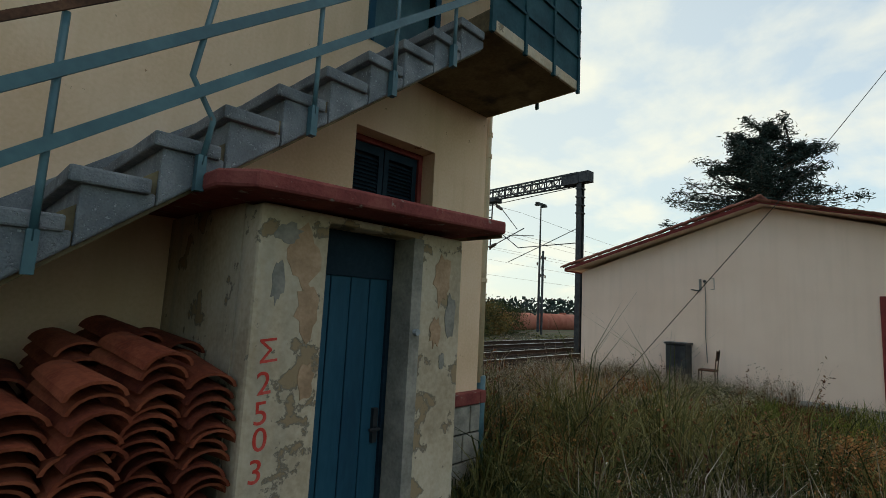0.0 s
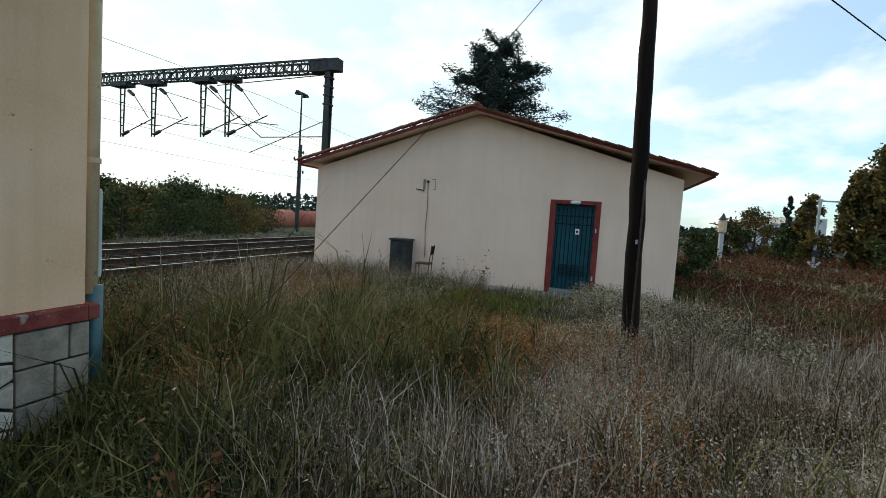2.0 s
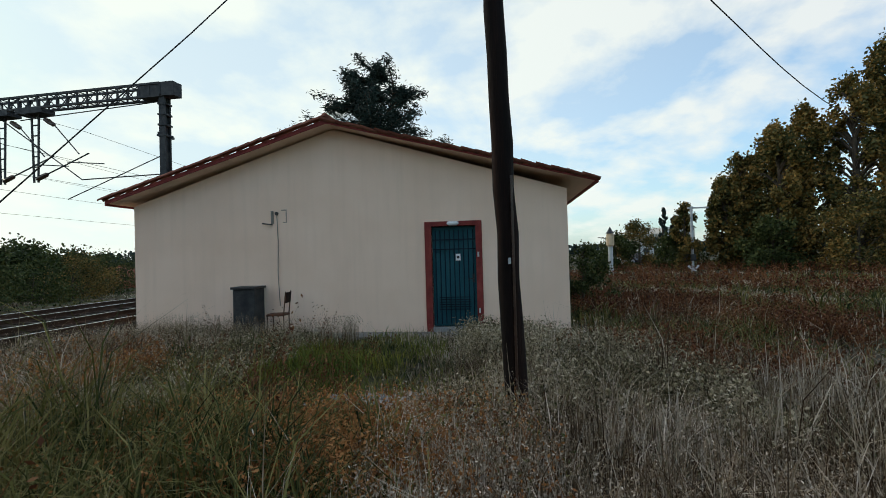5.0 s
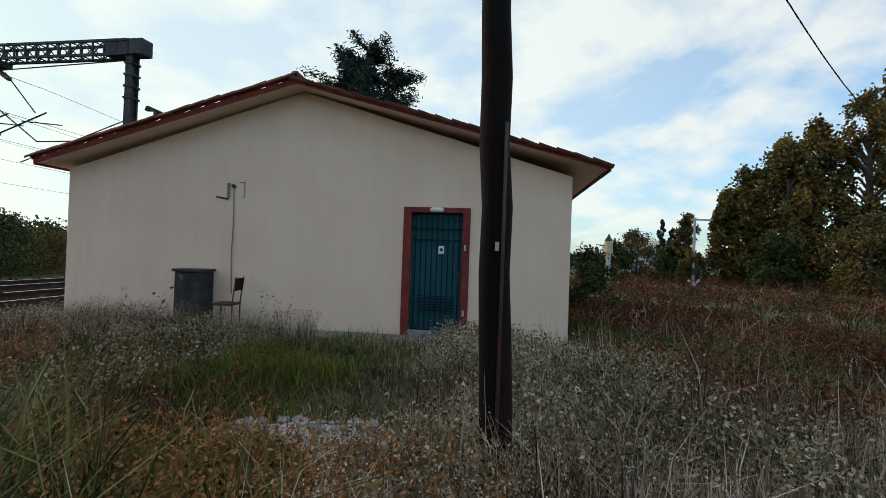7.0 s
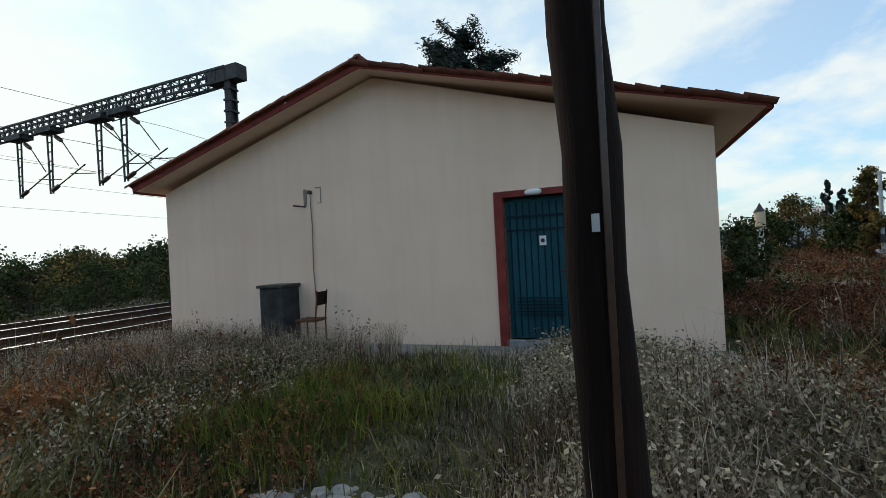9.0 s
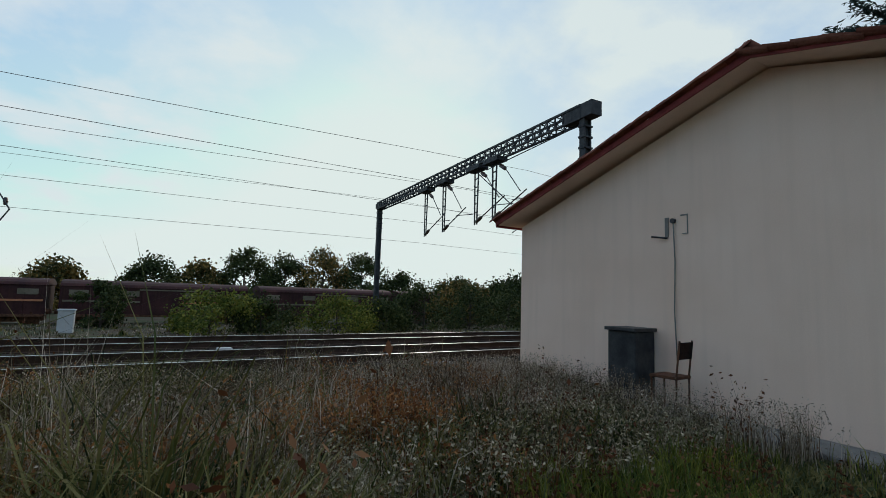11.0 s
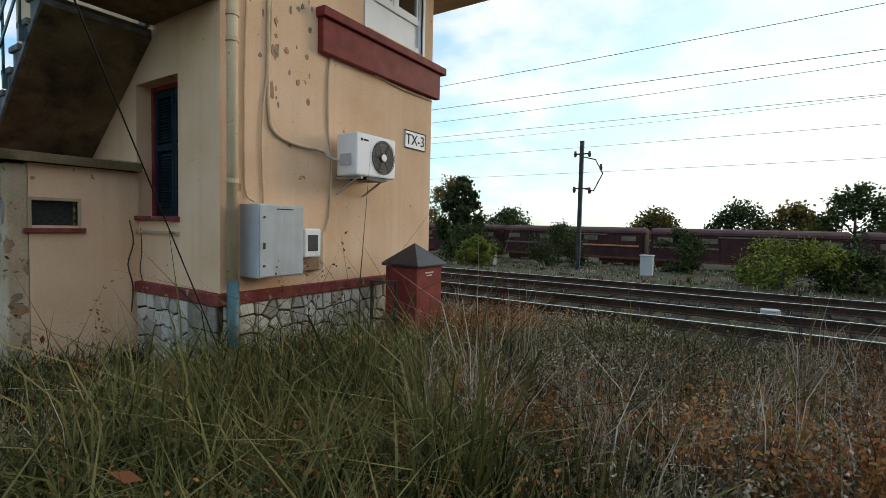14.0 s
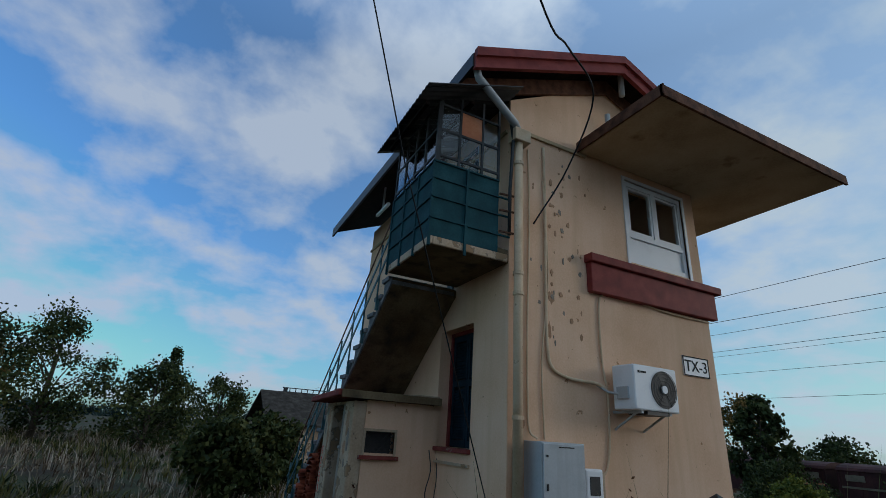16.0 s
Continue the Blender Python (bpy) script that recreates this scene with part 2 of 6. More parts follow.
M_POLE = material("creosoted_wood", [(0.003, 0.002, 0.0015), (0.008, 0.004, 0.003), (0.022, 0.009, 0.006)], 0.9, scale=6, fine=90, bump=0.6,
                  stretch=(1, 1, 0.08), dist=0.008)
M_TERRA = material("terracotta", [(0.085, 0.016, 0.008), (0.17, 0.036, 0.016), (0.26, 0.066, 0.03)], 0.85, scale=7, fine=70, bump=0.35, obj_random=0.35,
                   spots=(0.13, 0.04, 0.025), spot_scale=6, spot_at=(0.60, 0.75))
M_ROOFTILE = material("weathered_roof_tile", [(0.10, 0.035, 0.025), (0.17, 0.06, 0.04), (0.24, 0.10, 0.07)], 0.9, scale=5, fine=60, bump=0.4, obj_random=0.3)
M_STONE = material("pale_fieldstone", [(0.32, 0.28, 0.235), (0.50, 0.45, 0.39), (0.64, 0.58, 0.51)], 0.9, scale=3, fine=40, bump=0.6, obj_random=0.55)
M_MORTAR = material("grey_mortar", [(0.15, 0.14, 0.125), (0.20, 0.19, 0.17), (0.25, 0.235, 0.21)], 0.95, scale=6, fine=60, bump=0.6)
M_GROUND = material("dry_soil", [(0.032, 0.024, 0.015), (0.055, 0.042, 0.027), (0.09, 0.07, 0.045)], 0.95, scale=0.9, fine=14, bump=0.8, dist=0.03,
                    spots=(0.04, 0.05, 0.018), spot_scale=0.35, spot_at=(0.45, 0.6))
M_BALLAST = material("track_ballast", [(0.018, 0.014, 0.010), (0.04, 0.032, 0.024), (0.075, 0.06, 0.045)], 1.0, scale=8, fine=40, bump=1.0, dist=0.03)
M_RAIL = material("worn_rail_steel", [(0.04, 0.025, 0.018), (0.06, 0.038, 0.028), (0.08, 0.05, 0.036)], 0.85, scale=4, fine=60, bump=0.1)
M_RAILTOP = material("polished_rail_head", [(0.55, 0.55, 0.54), (0.62, 0.62, 0.61), (0.68, 0.68, 0.67)], 0.42, metal=1.0, scale=4, fine=60, bump=0.03)
M_SLEEPER = material("weathered_sleeper", [(0.022, 0.018, 0.014), (0.045, 0.038, 0.03), (0.08, 0.068, 0.055)], 1.0, scale=5, fine=40, bump=0.5)
M_WAGON = material("maroon_wagon_paint", [(0.030, 0.012, 0.013), (0.05, 0.018, 0.018), (0.075, 0.028, 0.025)], 0.75, scale=1.2, fine=12, bump=0.2,
                   streak=(0.07, 0.035, 0.02))
M_WAGONPALE = material("faded_wagon_panel", [(0.10, 0.085, 0.06), (0.16, 0.13, 0.09), (0.20, 0.16, 0.12)], 0.8, scale=2, fine=20, bump=0.1)
M_TANK = material("brick_red_tank_paint", [(0.28, 0.08, 0.05), (0.36, 0.11, 0.07), (0.42, 0.14, 0.09)], 0.7, scale=1, fine=15, bump=0.1, streak=(0.2, 0.08, 0.05))
M_WIRE = material("dark_wire", [(0.012, 0.012, 0.013), (0.02, 0.02, 0.022), (0.03, 0.03, 0.03)], 0.6, scale=9, fine=60, bump=0.0)
M_INSUL = material("brown_insulator", [(0.03, 0.015, 0.01), (0.05, 0.025, 0.017), (0.07, 0.035, 0.022)], 0.3, scale=5, fine=40, bump=0.0)
M_BARK = material("grey_bark", [(0.035, 0.027, 0.02), (0.07, 0.055, 0.04), (0.11, 0.085, 0.065)], 0.95, scale=4, fine=30, bump=0.8, stretch=(1, 1, 0.25), dist=0.02)
M_GRASSDRY = material("dry_grass", [(0.048, 0.028, 0.015), (0.16, 0.108, 0.062), (0.345, 0.27, 0.19), (0.57, 0.475, 0.38)], 0.8, scale=0.7, fine=5, bump=0, obj_random=0.5, island=True, translucent=0.12)
M_GRASSGREEN = material("green_grass", [(0.016, 0.026, 0.008), (0.05, 0.062, 0.016), (0.12, 0.108, 0.028), (0.21, 0.178, 0.065)], 0.7, scale=0.7, fine=5, bump=0, obj_random=0.5, island=True, translucent=0.15)
M_WEED = material("russet_weed", [(0.05, 0.018, 0.009), (0.13, 0.045, 0.018), (0.21, 0.095, 0.04)], 0.8, scale=0.8, fine=5, bump=0, obj_random=0.45, island=True, translucent=0.12)
M_SAGE = material("sage_weed", [(0.06, 0.052, 0.026), (0.155, 0.128, 0.07), (0.29, 0.24, 0.15), (0.45, 0.375, 0.265)], 0.8, scale=0.8, fine=5, bump=0, obj_random=0.5, island=True, translucent=0.12)
M_CEDAR = material("cedar_needles", [(0.010, 0.020, 0.018), (0.020, 0.036, 0.030), (0.036, 0.055, 0.045)], 0.8, scale=1, fine=8, bump=0, obj_random=0.4, island=True, translucent=0.1)
M_LEAF = material("green_leaves", [(0.020, 0.030, 0.009), (0.040, 0.056, 0.016), (0.085, 0.09, 0.025)], 0.75, scale=0.35, fine=4, bump=0, obj_random=0.45, island=True, translucent=0.12)
M_AUTUMN = material("autumn_leaves", [(0.045, 0.05, 0.016), (0.13, 0.10, 0.028), (0.26, 0.15, 0.04)], 0.75, scale=0.4, fine=4, bump=0, obj_random=0.5, island=True, translucent=0.12)
M_YELLOW = material("yellowing_leaves", [(0.05, 0.075, 0.014), (0.12, 0.14, 0.022), (0.24, 0.22, 0.035)], 0.75, scale=0.6, fine=4, bump=0, obj_random=0.4, island=True, translucent=0.15)
M_SCAR = material("bare_brown_undercoat", [(0.30, 0.18, 0.105), (0.42, 0.25, 0.15), (0.52, 0.33, 0.21)], 0.95, scale=7, fine=50, bump=0.6)
M_SCARGREY = material("bare_grey_undercoat", [(0.16, 0.14, 0.115), (0.25, 0.215, 0.175), (0.34, 0.29, 0.235)], 0.95, scale=7, fine=50, bump=0.6)
M_GLASS = glass("window_glass")
M_INTERIOR = material("dim_interior_plaster", [(0.20, 0.18, 0.15), (0.26, 0.23, 0.19), (0.30, 0.27, 0.22)], 0.95, scale=2, fine=20, bump=0.1)
M_RUBBLE = material("pale_rubble", [(0.14, 0.132, 0.122), (0.215, 0.205, 0.192), (0.30, 0.285, 0.265)], 0.95, scale=5, fine=40, bump=0.5, obj_random=0.4)
M_CARBLUE = material("dark_blue_car_paint", [(0.02, 0.03, 0.05), (0.03, 0.04, 0.065), (0.04, 0.05, 0.08)], 0.25, scale=2, fine=30, bump=0)
M_FARWALL = material("pale_far_wall", [(0.42, 0.41, 0.39), (0.5, 0.49, 0.47), (0.56, 0.55, 0.53)], 0.9, scale=0.5, fine=6, bump=0.1)
M_ORANGE = material("faded_orange_board", [(0.42, 0.16, 0.08), (0.50, 0.20, 0.10), (0.55, 0.25, 0.14)], 0.8, scale=4, fine=40, bump=0.1)
M_INK = material("black_lettering", [(0.015, 0.015, 0.015), (0.025, 0.025, 0.025), (0.04, 0.04, 0.04)], 0.7, scale=9, fine=90, bump=0)
M_REDINK = material("red_brush_paint", [(0.42, 0.03, 0.02), (0.55, 0.05, 0.035), (0.60, 0.10, 0.08)], 0.7, scale=9, fine=60, bump=0)

# ---- mesh helpers ----


class Mesh:
    """Collects vertices and faces of one part."""

    def __init__(self):
        self.v, self.f = [], []

    def box(self, x0, x1, y0, y1, z0, z1):
        b = len(self.v)
        self.v += [(x, y, z) for z in (z0, z1) for x, y in ((x0, y0), (x1, y0), (x1, y1), (x0, y1))]
        self.f += [(b + 3, b + 2, b + 1, b), (b + 4, b + 5, b + 6, b + 7)]
        self.f += [(b + i, b + (i + 1) % 4, b + 4 + (i + 1) % 4, b + 4 + i) for i in range(4)]
        return self

    def prism(self, poly, way):
        """A flat outline (3D points) pushed along way."""
        b, k, way = len(self.v), len(poly), Vector(way)
        self.v += [tuple(p) for p in poly] + [tuple(Vector(p) + way) for p in poly]
        self.f += [tuple(b + i for i in range(k)), tuple(b + k + i for i in reversed(range(k)))]
        self.f += [(b + (i + 1) % k, b + i, b + k + i, b + k + (i + 1) % k) for i in range(k)]
        return self

    def tube(self, pts, r, n=8, cap=True):
        """A round bar through points; r is a radius or one for each point."""
        pts = [Vector(p) for p in pts]
        rs = [r] * len(pts) if isinstance(r, (int, float)) else list(r)
        b = len(self.v)
        side = None
        for i, p in enumerate(pts):
            d = (pts[min(i + 1, len(pts) - 1)] - pts[max(i - 1, 0)]).normalized()
            if side is None:
                side = d.orthogonal().normalized()
            side = (side - d * side.dot(d)).normalized()
            up = d.cross(side)
            for k in range(n):
                a = 2 * math.pi * k / n
                self.v.append(tuple(p + rs[i] * (math.cos(a) * side + math.sin(a) * up)))
        for i in range(len(pts) - 1):
            for k in range(n):
                a, c = b + i * n + k, b + i * n + (k + 1) % n
                self.f.append((a, c, c + n, a + n))
        if cap:
            self.f += [tuple(b + k for k in reversed(range(n))), tuple(b + (len(pts) - 1) * n + k for k in range(n))]
        return self

    def bar(self, p, q, w, h=None):
        """A square-edged bar from p to q."""
        p, q, h = Vector(p), Vector(q), h or w
        d = (q - p).normalized()
        s = d.cross(Vector((0, 0, 1)))
        s = s.normalized() if s.length > 1e-4 else Vector((1, 0, 0))
        u = s.cross(d).normalized()
        c = [p + s * a * w / 2 + u * e * h / 2 for a, e in ((-1, -1), (1, -1), (1, 1), (-1, 1))]
        return self.prism(c, q - p)

    def holed_wall(self, axis, at, thick, u0, u1, z0, z1, holes):
        """A wall in the plane axis = at, pushed by thick, with openings (u0, u1, z0, z1)."""
        us = sorted({u0, u1, *[h[0] for h in holes], *[h[1] for h in holes]})
        zs = sorted({z0, z1, *[h[2] for h in holes], *[h[3] for h in holes]})
        nu, nz = len(us) - 1, len(zs) - 1
        lo, hi = sorted((at, at + thick))
        base = len(self.v)
        for w in (lo, hi):
            for z in zs:
                for u in us:
                    self.v.append((w, u, z) if axis == "x" else (u, w, z))

        def solid(i, j):
            if not (0 <= i < nu and 0 <= j < nz):
                return False
            mu, mz = (us[i] + us[i + 1]) / 2, (zs[j] + zs[j + 1]) / 2
            return not any(h[0] < mu < h[1] and h[2] < mz < h[3] for h in holes)

        def vid(w, i, j):
            return base + (w * (nz + 1) + j) * (nu + 1) + i

        flip = axis == "y"
        for i in range(nu):
            for j in range(nz):
                if not solid(i, j):
                    continue
                fs = [(vid(1, i, j), vid(1, i + 1, j), vid(1, i + 1, j + 1), vid(1, i, j + 1)),
                      (vid(0, i, j), vid(0, i, j + 1), vid(0, i + 1, j + 1), vid(0, i + 1, j))]
                for di, dj, p, q in ((-1, 0, (i, j + 1), (i, j)), (1, 0, (i + 1, j), (i + 1, j + 1)), (0, -1, (i, j), (i + 1, j)), (0, 1, (i + 1, j + 1), (i, j + 1))):
                    if not solid(i + di, j + dj):
                        fs.append((vid(0, *p), vid(0, *q), vid(1, *q), vid(1, *p)))
                self.f += [f[::-1] if flip else f for f in fs]
        return self


def part(name, mesh, mat, parent=None, label="", bevel=0.0, smooth=False, m=None):
    data = bpy.data.meshes.new(name)
    data.from_pydata(mesh.v, [], mesh.f)
    if bevel:
        bm = bmesh.new()
        bm.from_mesh(data)
        sharp = [e for e in bm.edges if len(e.link_faces) == 2 and e.calc_face_angle(0) > 0.6]
        bmesh.ops.bevel(bm, geom=sharp, offset=bevel, segments=2, profile=0.5, affect="EDGES", clamp_overlap=True)
        bm.to_mesh(data)
        bm.free()
    data.materials.append(mat)
    if smooth:
        data.polygons.foreach_set("use_smooth", [True] * len(data.polygons))
    ob = new(name, data)
    if parent:
        ob.parent = parent
    if m is not None:
        ob.matrix_basis = m
    if label:
        tagged(ob, label)
    return ob


def thing(name, label, category, at=None, group="", kind=""):
    ob = new(name)
    ob.empty_display_size = 0.2
    if at is not None:
        ob.matrix_basis = at
    return tagged(ob, label, category, group, kind)


def lettering(name, text, size, mat, parent, m, depth=0.004):
    """Raised letters in the built-in font, turned into a mesh."""
    cu = bpy.data.curves.new(name, "FONT")
    cu.body, cu.size, cu.extrude, cu.align_x, cu.align_y = text, size, depth, "CENTER", "CENTER"
    tmp = bpy.data.objects.new(name, cu)
    scene.collection.objects.link(tmp)
    data = bpy.data.meshes.new_from_object(tmp.evaluated_get(bpy.context.evaluated_depsgraph_get()))
    bpy.data.objects.remove(tmp)
    bpy.data.curves.remove(cu)
    data.materials.clear()
    data.materials.append(mat)
    ob = new(name, data)
    ob.parent, ob.matrix_basis = parent, m
    return ob


# ---- ground ----


def ground_z(x, y):
    """Height of the ground: level by the houses, falling gently across the tracks, uneven in the grass."""
    drop = -0.032 * np.clip(np.asarray(y) - 7.0, 0, 26)
    rise = 0.05 * np.clip(-np.asarray(x) - 9.0, 0, 30) * (np.asarray(y) < 2) * np.clip((2 - np.asarray(y)) / 8, 0, 1) * 0.6
    bank = 0.018 * np.clip(np.asarray(x) - 12, 0, 20) * np.clip((-np.asarray(y) - 12) / 8, 0, 1)
    uneven = 0.05 * np.sin(1.3 * np.asarray(x) + 0.4) * np.cos(1.1 * np.asarray(y)) + 0.03 * np.sin(2.9 * np.asarray(x) + 1.7 * np.asarray(y))
    return drop + rise + bank + uneven * (np.abs(np.asarray(y) + 4) < 8.5) - 0.03


def ground_sheet():
    near_x, near_y = np.arange(-30, 45, 0.6), np.arange(-30, 40, 0.6)
    far = [60, 90, 150, 300, 700, 1800, 3500]
    xs = np.r_[-np.array(far[::-1]), near_x, far]
    ys = np.r_[-np.array(far[::-1]), near_y, far]
    gx, gy = np.meshgrid(xs, ys)
    gz = ground_z(gx, gy)
    me = Mesh()
    me.v = np.stack([gx, gy, gz], -1).reshape(-1, 3).tolist()
    w = len(xs)
    me.f = [(r * w + c, r * w + c + 1, (r + 1) * w + c + 1, (r + 1) * w + c) for r in range(len(ys) - 1) for c in range(w - 1)]
    ob = part("ground", me, M_GROUND, smooth=True)
    return tagged(ob, "rough dry soil under tall uncut grass", "ground", kind="structure")


ground_sheet()

# ---- signal tower ----
TX0, TX1, TY0, TY1, TTOP = -5.5, -0.05, 0.0, 3.52, 6.0
tower = thing("signal_tower", "two-storey ochre plastered railway signal tower with red trim", "tower")
tw = Mesh()
tw.holed_wall("x", TX1, -0.28, TY0 + 0.28, TY1 - 0.28, 0.0, TTOP, [(2.02, 3.24, 4.12, 5.42)])
part("wall", tw, M_TOWER, tower)
tw = Mesh()
WIN_S = (-1.69, -0.80, 1.60, 3.08)
tw.holed_wall("y", TY0, 0.28, TX0, TX1, 0.0, TTOP, [WIN_S, (-1.60, -0.90, 3.83, 5.65)])
part("wall", tw, M_TOWER, tower)
part("wall", Mesh().box(TX0, TX1, TY1 - 0.28, TY1, 0.0, TTOP), M_TOWER, tower)
part("wall", Mesh().box(TX0, TX0 + 0.28, TY0 + 0.28, TY1 - 0.28, 0.0, TTOP), M_TOWER, tower)
RIDGE_Y, RIDGE_Z = 1.76, 7.12
for gx in (TX1 - 0.28, TX0):
    part("gable", Mesh().prism([(gx, TY0, TTOP), (gx, TY1, TTOP), (gx, RIDGE_Y, RIDGE_Z - 0.16)], (0.28, 0, 0)), M_TOWER, tower)
part("storey_floor", Mesh().box(TX0 + 0.28, TX1 - 0.28, TY0 + 0.28, TY1 - 0.28, 3.50, 3.72), M_INTERIOR, tower)
part("upper_ceiling", Mesh().box(TX0 + 0.28, TX1 - 0.28, TY0 + 0.28, TY1 - 0.28, 5.80, 5.92), M_INTERIOR, tower)
part("string_course", Mesh().box(TX1, TX1 + 0.03, TY0 + 0.12, 1.28, 5.52, 5.57).box(TX0 - 0.02, TX1 - 0.05, TY0 - 0.03, TY0, 5.50, 5.55), M_SOFFIT, tower)
# pitched roof with red verge boards
EAVE = 0.80
slope = (RIDGE_Z - 6.02) / (RIDGE_Y + EAVE)
for sgn in (-1, 1):
    ye = RIDGE_Y + sgn * (RIDGE_Y + EAVE)
    ro = Mesh().prism([(TX0 - 0.6, RIDGE_Y, RIDGE_Z), (TX0 - 0.6, ye, 6.02), (TX0 - 0.6, ye, 6.12), (TX0 - 0.6, RIDGE_Y, RIDGE_Z + 0.10)], (TX1 - TX0 + 0.98, 0, 0))
    part("roof_slope", ro, M_ROOFTILE, tower)
    fa = Mesh()
    for z0, z1, x0, x1 in ((-0.16, 0.00, 0.36, 0.42), (0.00, 0.13, 0.38, 0.46)):
        fa.prism([(TX1 + x0, RIDGE_Y, RIDGE_Z + z0), (TX1 + x0, ye, 6.02 + z0), (TX1 + x0, ye, 6.02 + z1), (TX1 + x0, RIDGE_Y, RIDGE_Z + z1)], (x1 - x0, 0, 0))
    # lower red board: its shade under the verge is put into a darker colour
    part("gable_board", Mesh().prism([(TX1 + 0.02, RIDGE_Y, RIDGE_Z - 0.30), (TX1 + 0.02, ye, 5.72), (TX1 + 0.02, ye, 5.98), (TX1 + 0.02, RIDGE_Y, RIDGE_Z - 0.04)], (0.03, 0, 0)), M_RUSTSHADE, tower)
    part("verge_board", fa, M_RED, tower, "red painted timber verge board")
    # thin sheet added below the slope to give its underside a near-black colour
    part("eave_soffit", Mesh().prism([(TX0 - 0.58, RIDGE_Y, RIDGE_Z - 0.03), (TX0 - 0.58, ye, 5.99), (TX0 - 0.58, ye, 6.005), (TX0 - 0.58, RIDGE_Y, RIDGE_Z - 0.012)], (TX1 - TX0 + 0.90, 0, 0)), M_POLE, tower, "near-black soffit boards")
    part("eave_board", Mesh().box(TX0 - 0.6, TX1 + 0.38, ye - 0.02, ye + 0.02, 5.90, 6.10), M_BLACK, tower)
part("ridge_pipe", Mesh().tube([(TX1 + 0.25, RIDGE_Y + 0.1, 6.7), (TX1 + 0.25, RIDGE_Y + 0.1, 7.42)], 0.045, 10), M_GREY, tower, smooth=True)
part("vent_pipe", Mesh().tube([(TX1 + 0.12, RIDGE_Y - 0.1, 5.65), (TX1 + 0.12, RIDGE_Y - 0.1, 6.35)], 0.04, 10), M_GREY, tower, smooth=True)
# flat canopy slab over the track side
ca = Mesh().prism([(TX1 + 0.02, 1.16, 5.56), (1.38, 1.13, 5.56), (1.42, 4.95, 5.56), (TX0, 4.97, 5.56), (TX0, TY1, 5.56), (TX1 + 0.02, TY1, 5.56)], (0, 0, 0.10))
part("canopy_slab", ca, M_SOFFIT, tower, "stained flat concrete canopy slab", bevel=0.012)
ce = Mesh().box(TX1 + 0.03, 1.43, 1.10, 1.125, 5.55, 5.70).prism([(1.385, 1.10, 5.55), (1.425, 4.99, 5.55), (1.455, 4.99, 5.55), (1.415, 1.10, 5.55)], (0, 0, 0.15))
part("canopy_edge", ce, M_RUSTSHADE, tower)
# red sill band below the upper window
part("sill_band", Mesh().box(TX1 - 0.01, TX1 + 0.09, 1.20, 3.62, 3.53, 3.92), M_RED, tower, "broad red painted band", bevel=0.012)
part("sill_cap", Mesh().box(TX1 - 0.01, TX1 + 0.14, 1.17, 3.72, 3.92, 4.03), M_RED, tower, bevel=0.012)
# plinth with its red band
part("plinth_core", Mesh().box(TX0, TX1 + 0.02, TY0 - 0.02, TY1 + 0.02, -0.4, 0.74), M_SLEEPER, tower)
pb = Mesh().box(TX1 - 0.02, TX1 + 0.07, TY0 - 0.07, TY1 + 0.06, 0.74, 0.86).box(-1.62, TX1 - 0.02, TY0 - 0.07, TY0 + 0.02, 0.74, 0.86)
part("plinth_band", pb, M_REDWORN, tower, "worn red plinth band", bevel=0.012)
# upper window, two lights over a white panel
wi = part("window", Mesh().holed_wall("x", TX1 - 0.02, -0.08, 2.02, 3.24, 4.12, 5.42, [(2.09, 3.17, 4.20, 4.52), (2.09, 2.59, 4.60, 5.34), (2.67, 3.17, 4.60, 5.34)]), M_WHITE, tower, "white plastic two-light window", bevel=0.006)
part("window_panel", Mesh().box(TX1 - 0.08, TX1 - 0.05, 2.09, 3.17, 4.20, 4.52), M_WHITE, wi)
for y0, y1 in ((2.09, 2.59), (2.67, 3.17)):
    sa = Mesh()
    sa.holed_wall("x", TX1 - 0.03, -0.055, y0 + 0.002, y1 - 0.002, 4.602, 5.338, [(y0 + 0.04, y1 - 0.04, 4.64, 5.30)])
    part("sash", sa, M_WHITE, wi, bevel=0.005)
    part("pane", Mesh().box(TX1 - 0.062, TX1 - 0.056, y0 + 0.04, y1 - 0.04, 4.64, 5.30), M_GLASS, wi).visible_shadow = False
part("window_reveal", Mesh().holed_wall("x", TX1 + 0.015, -0.035, 1.97, 3.29, 4.05, 5.47, [(2.02, 3.24, 4.05, 5.42)]), M_WHITE, wi)
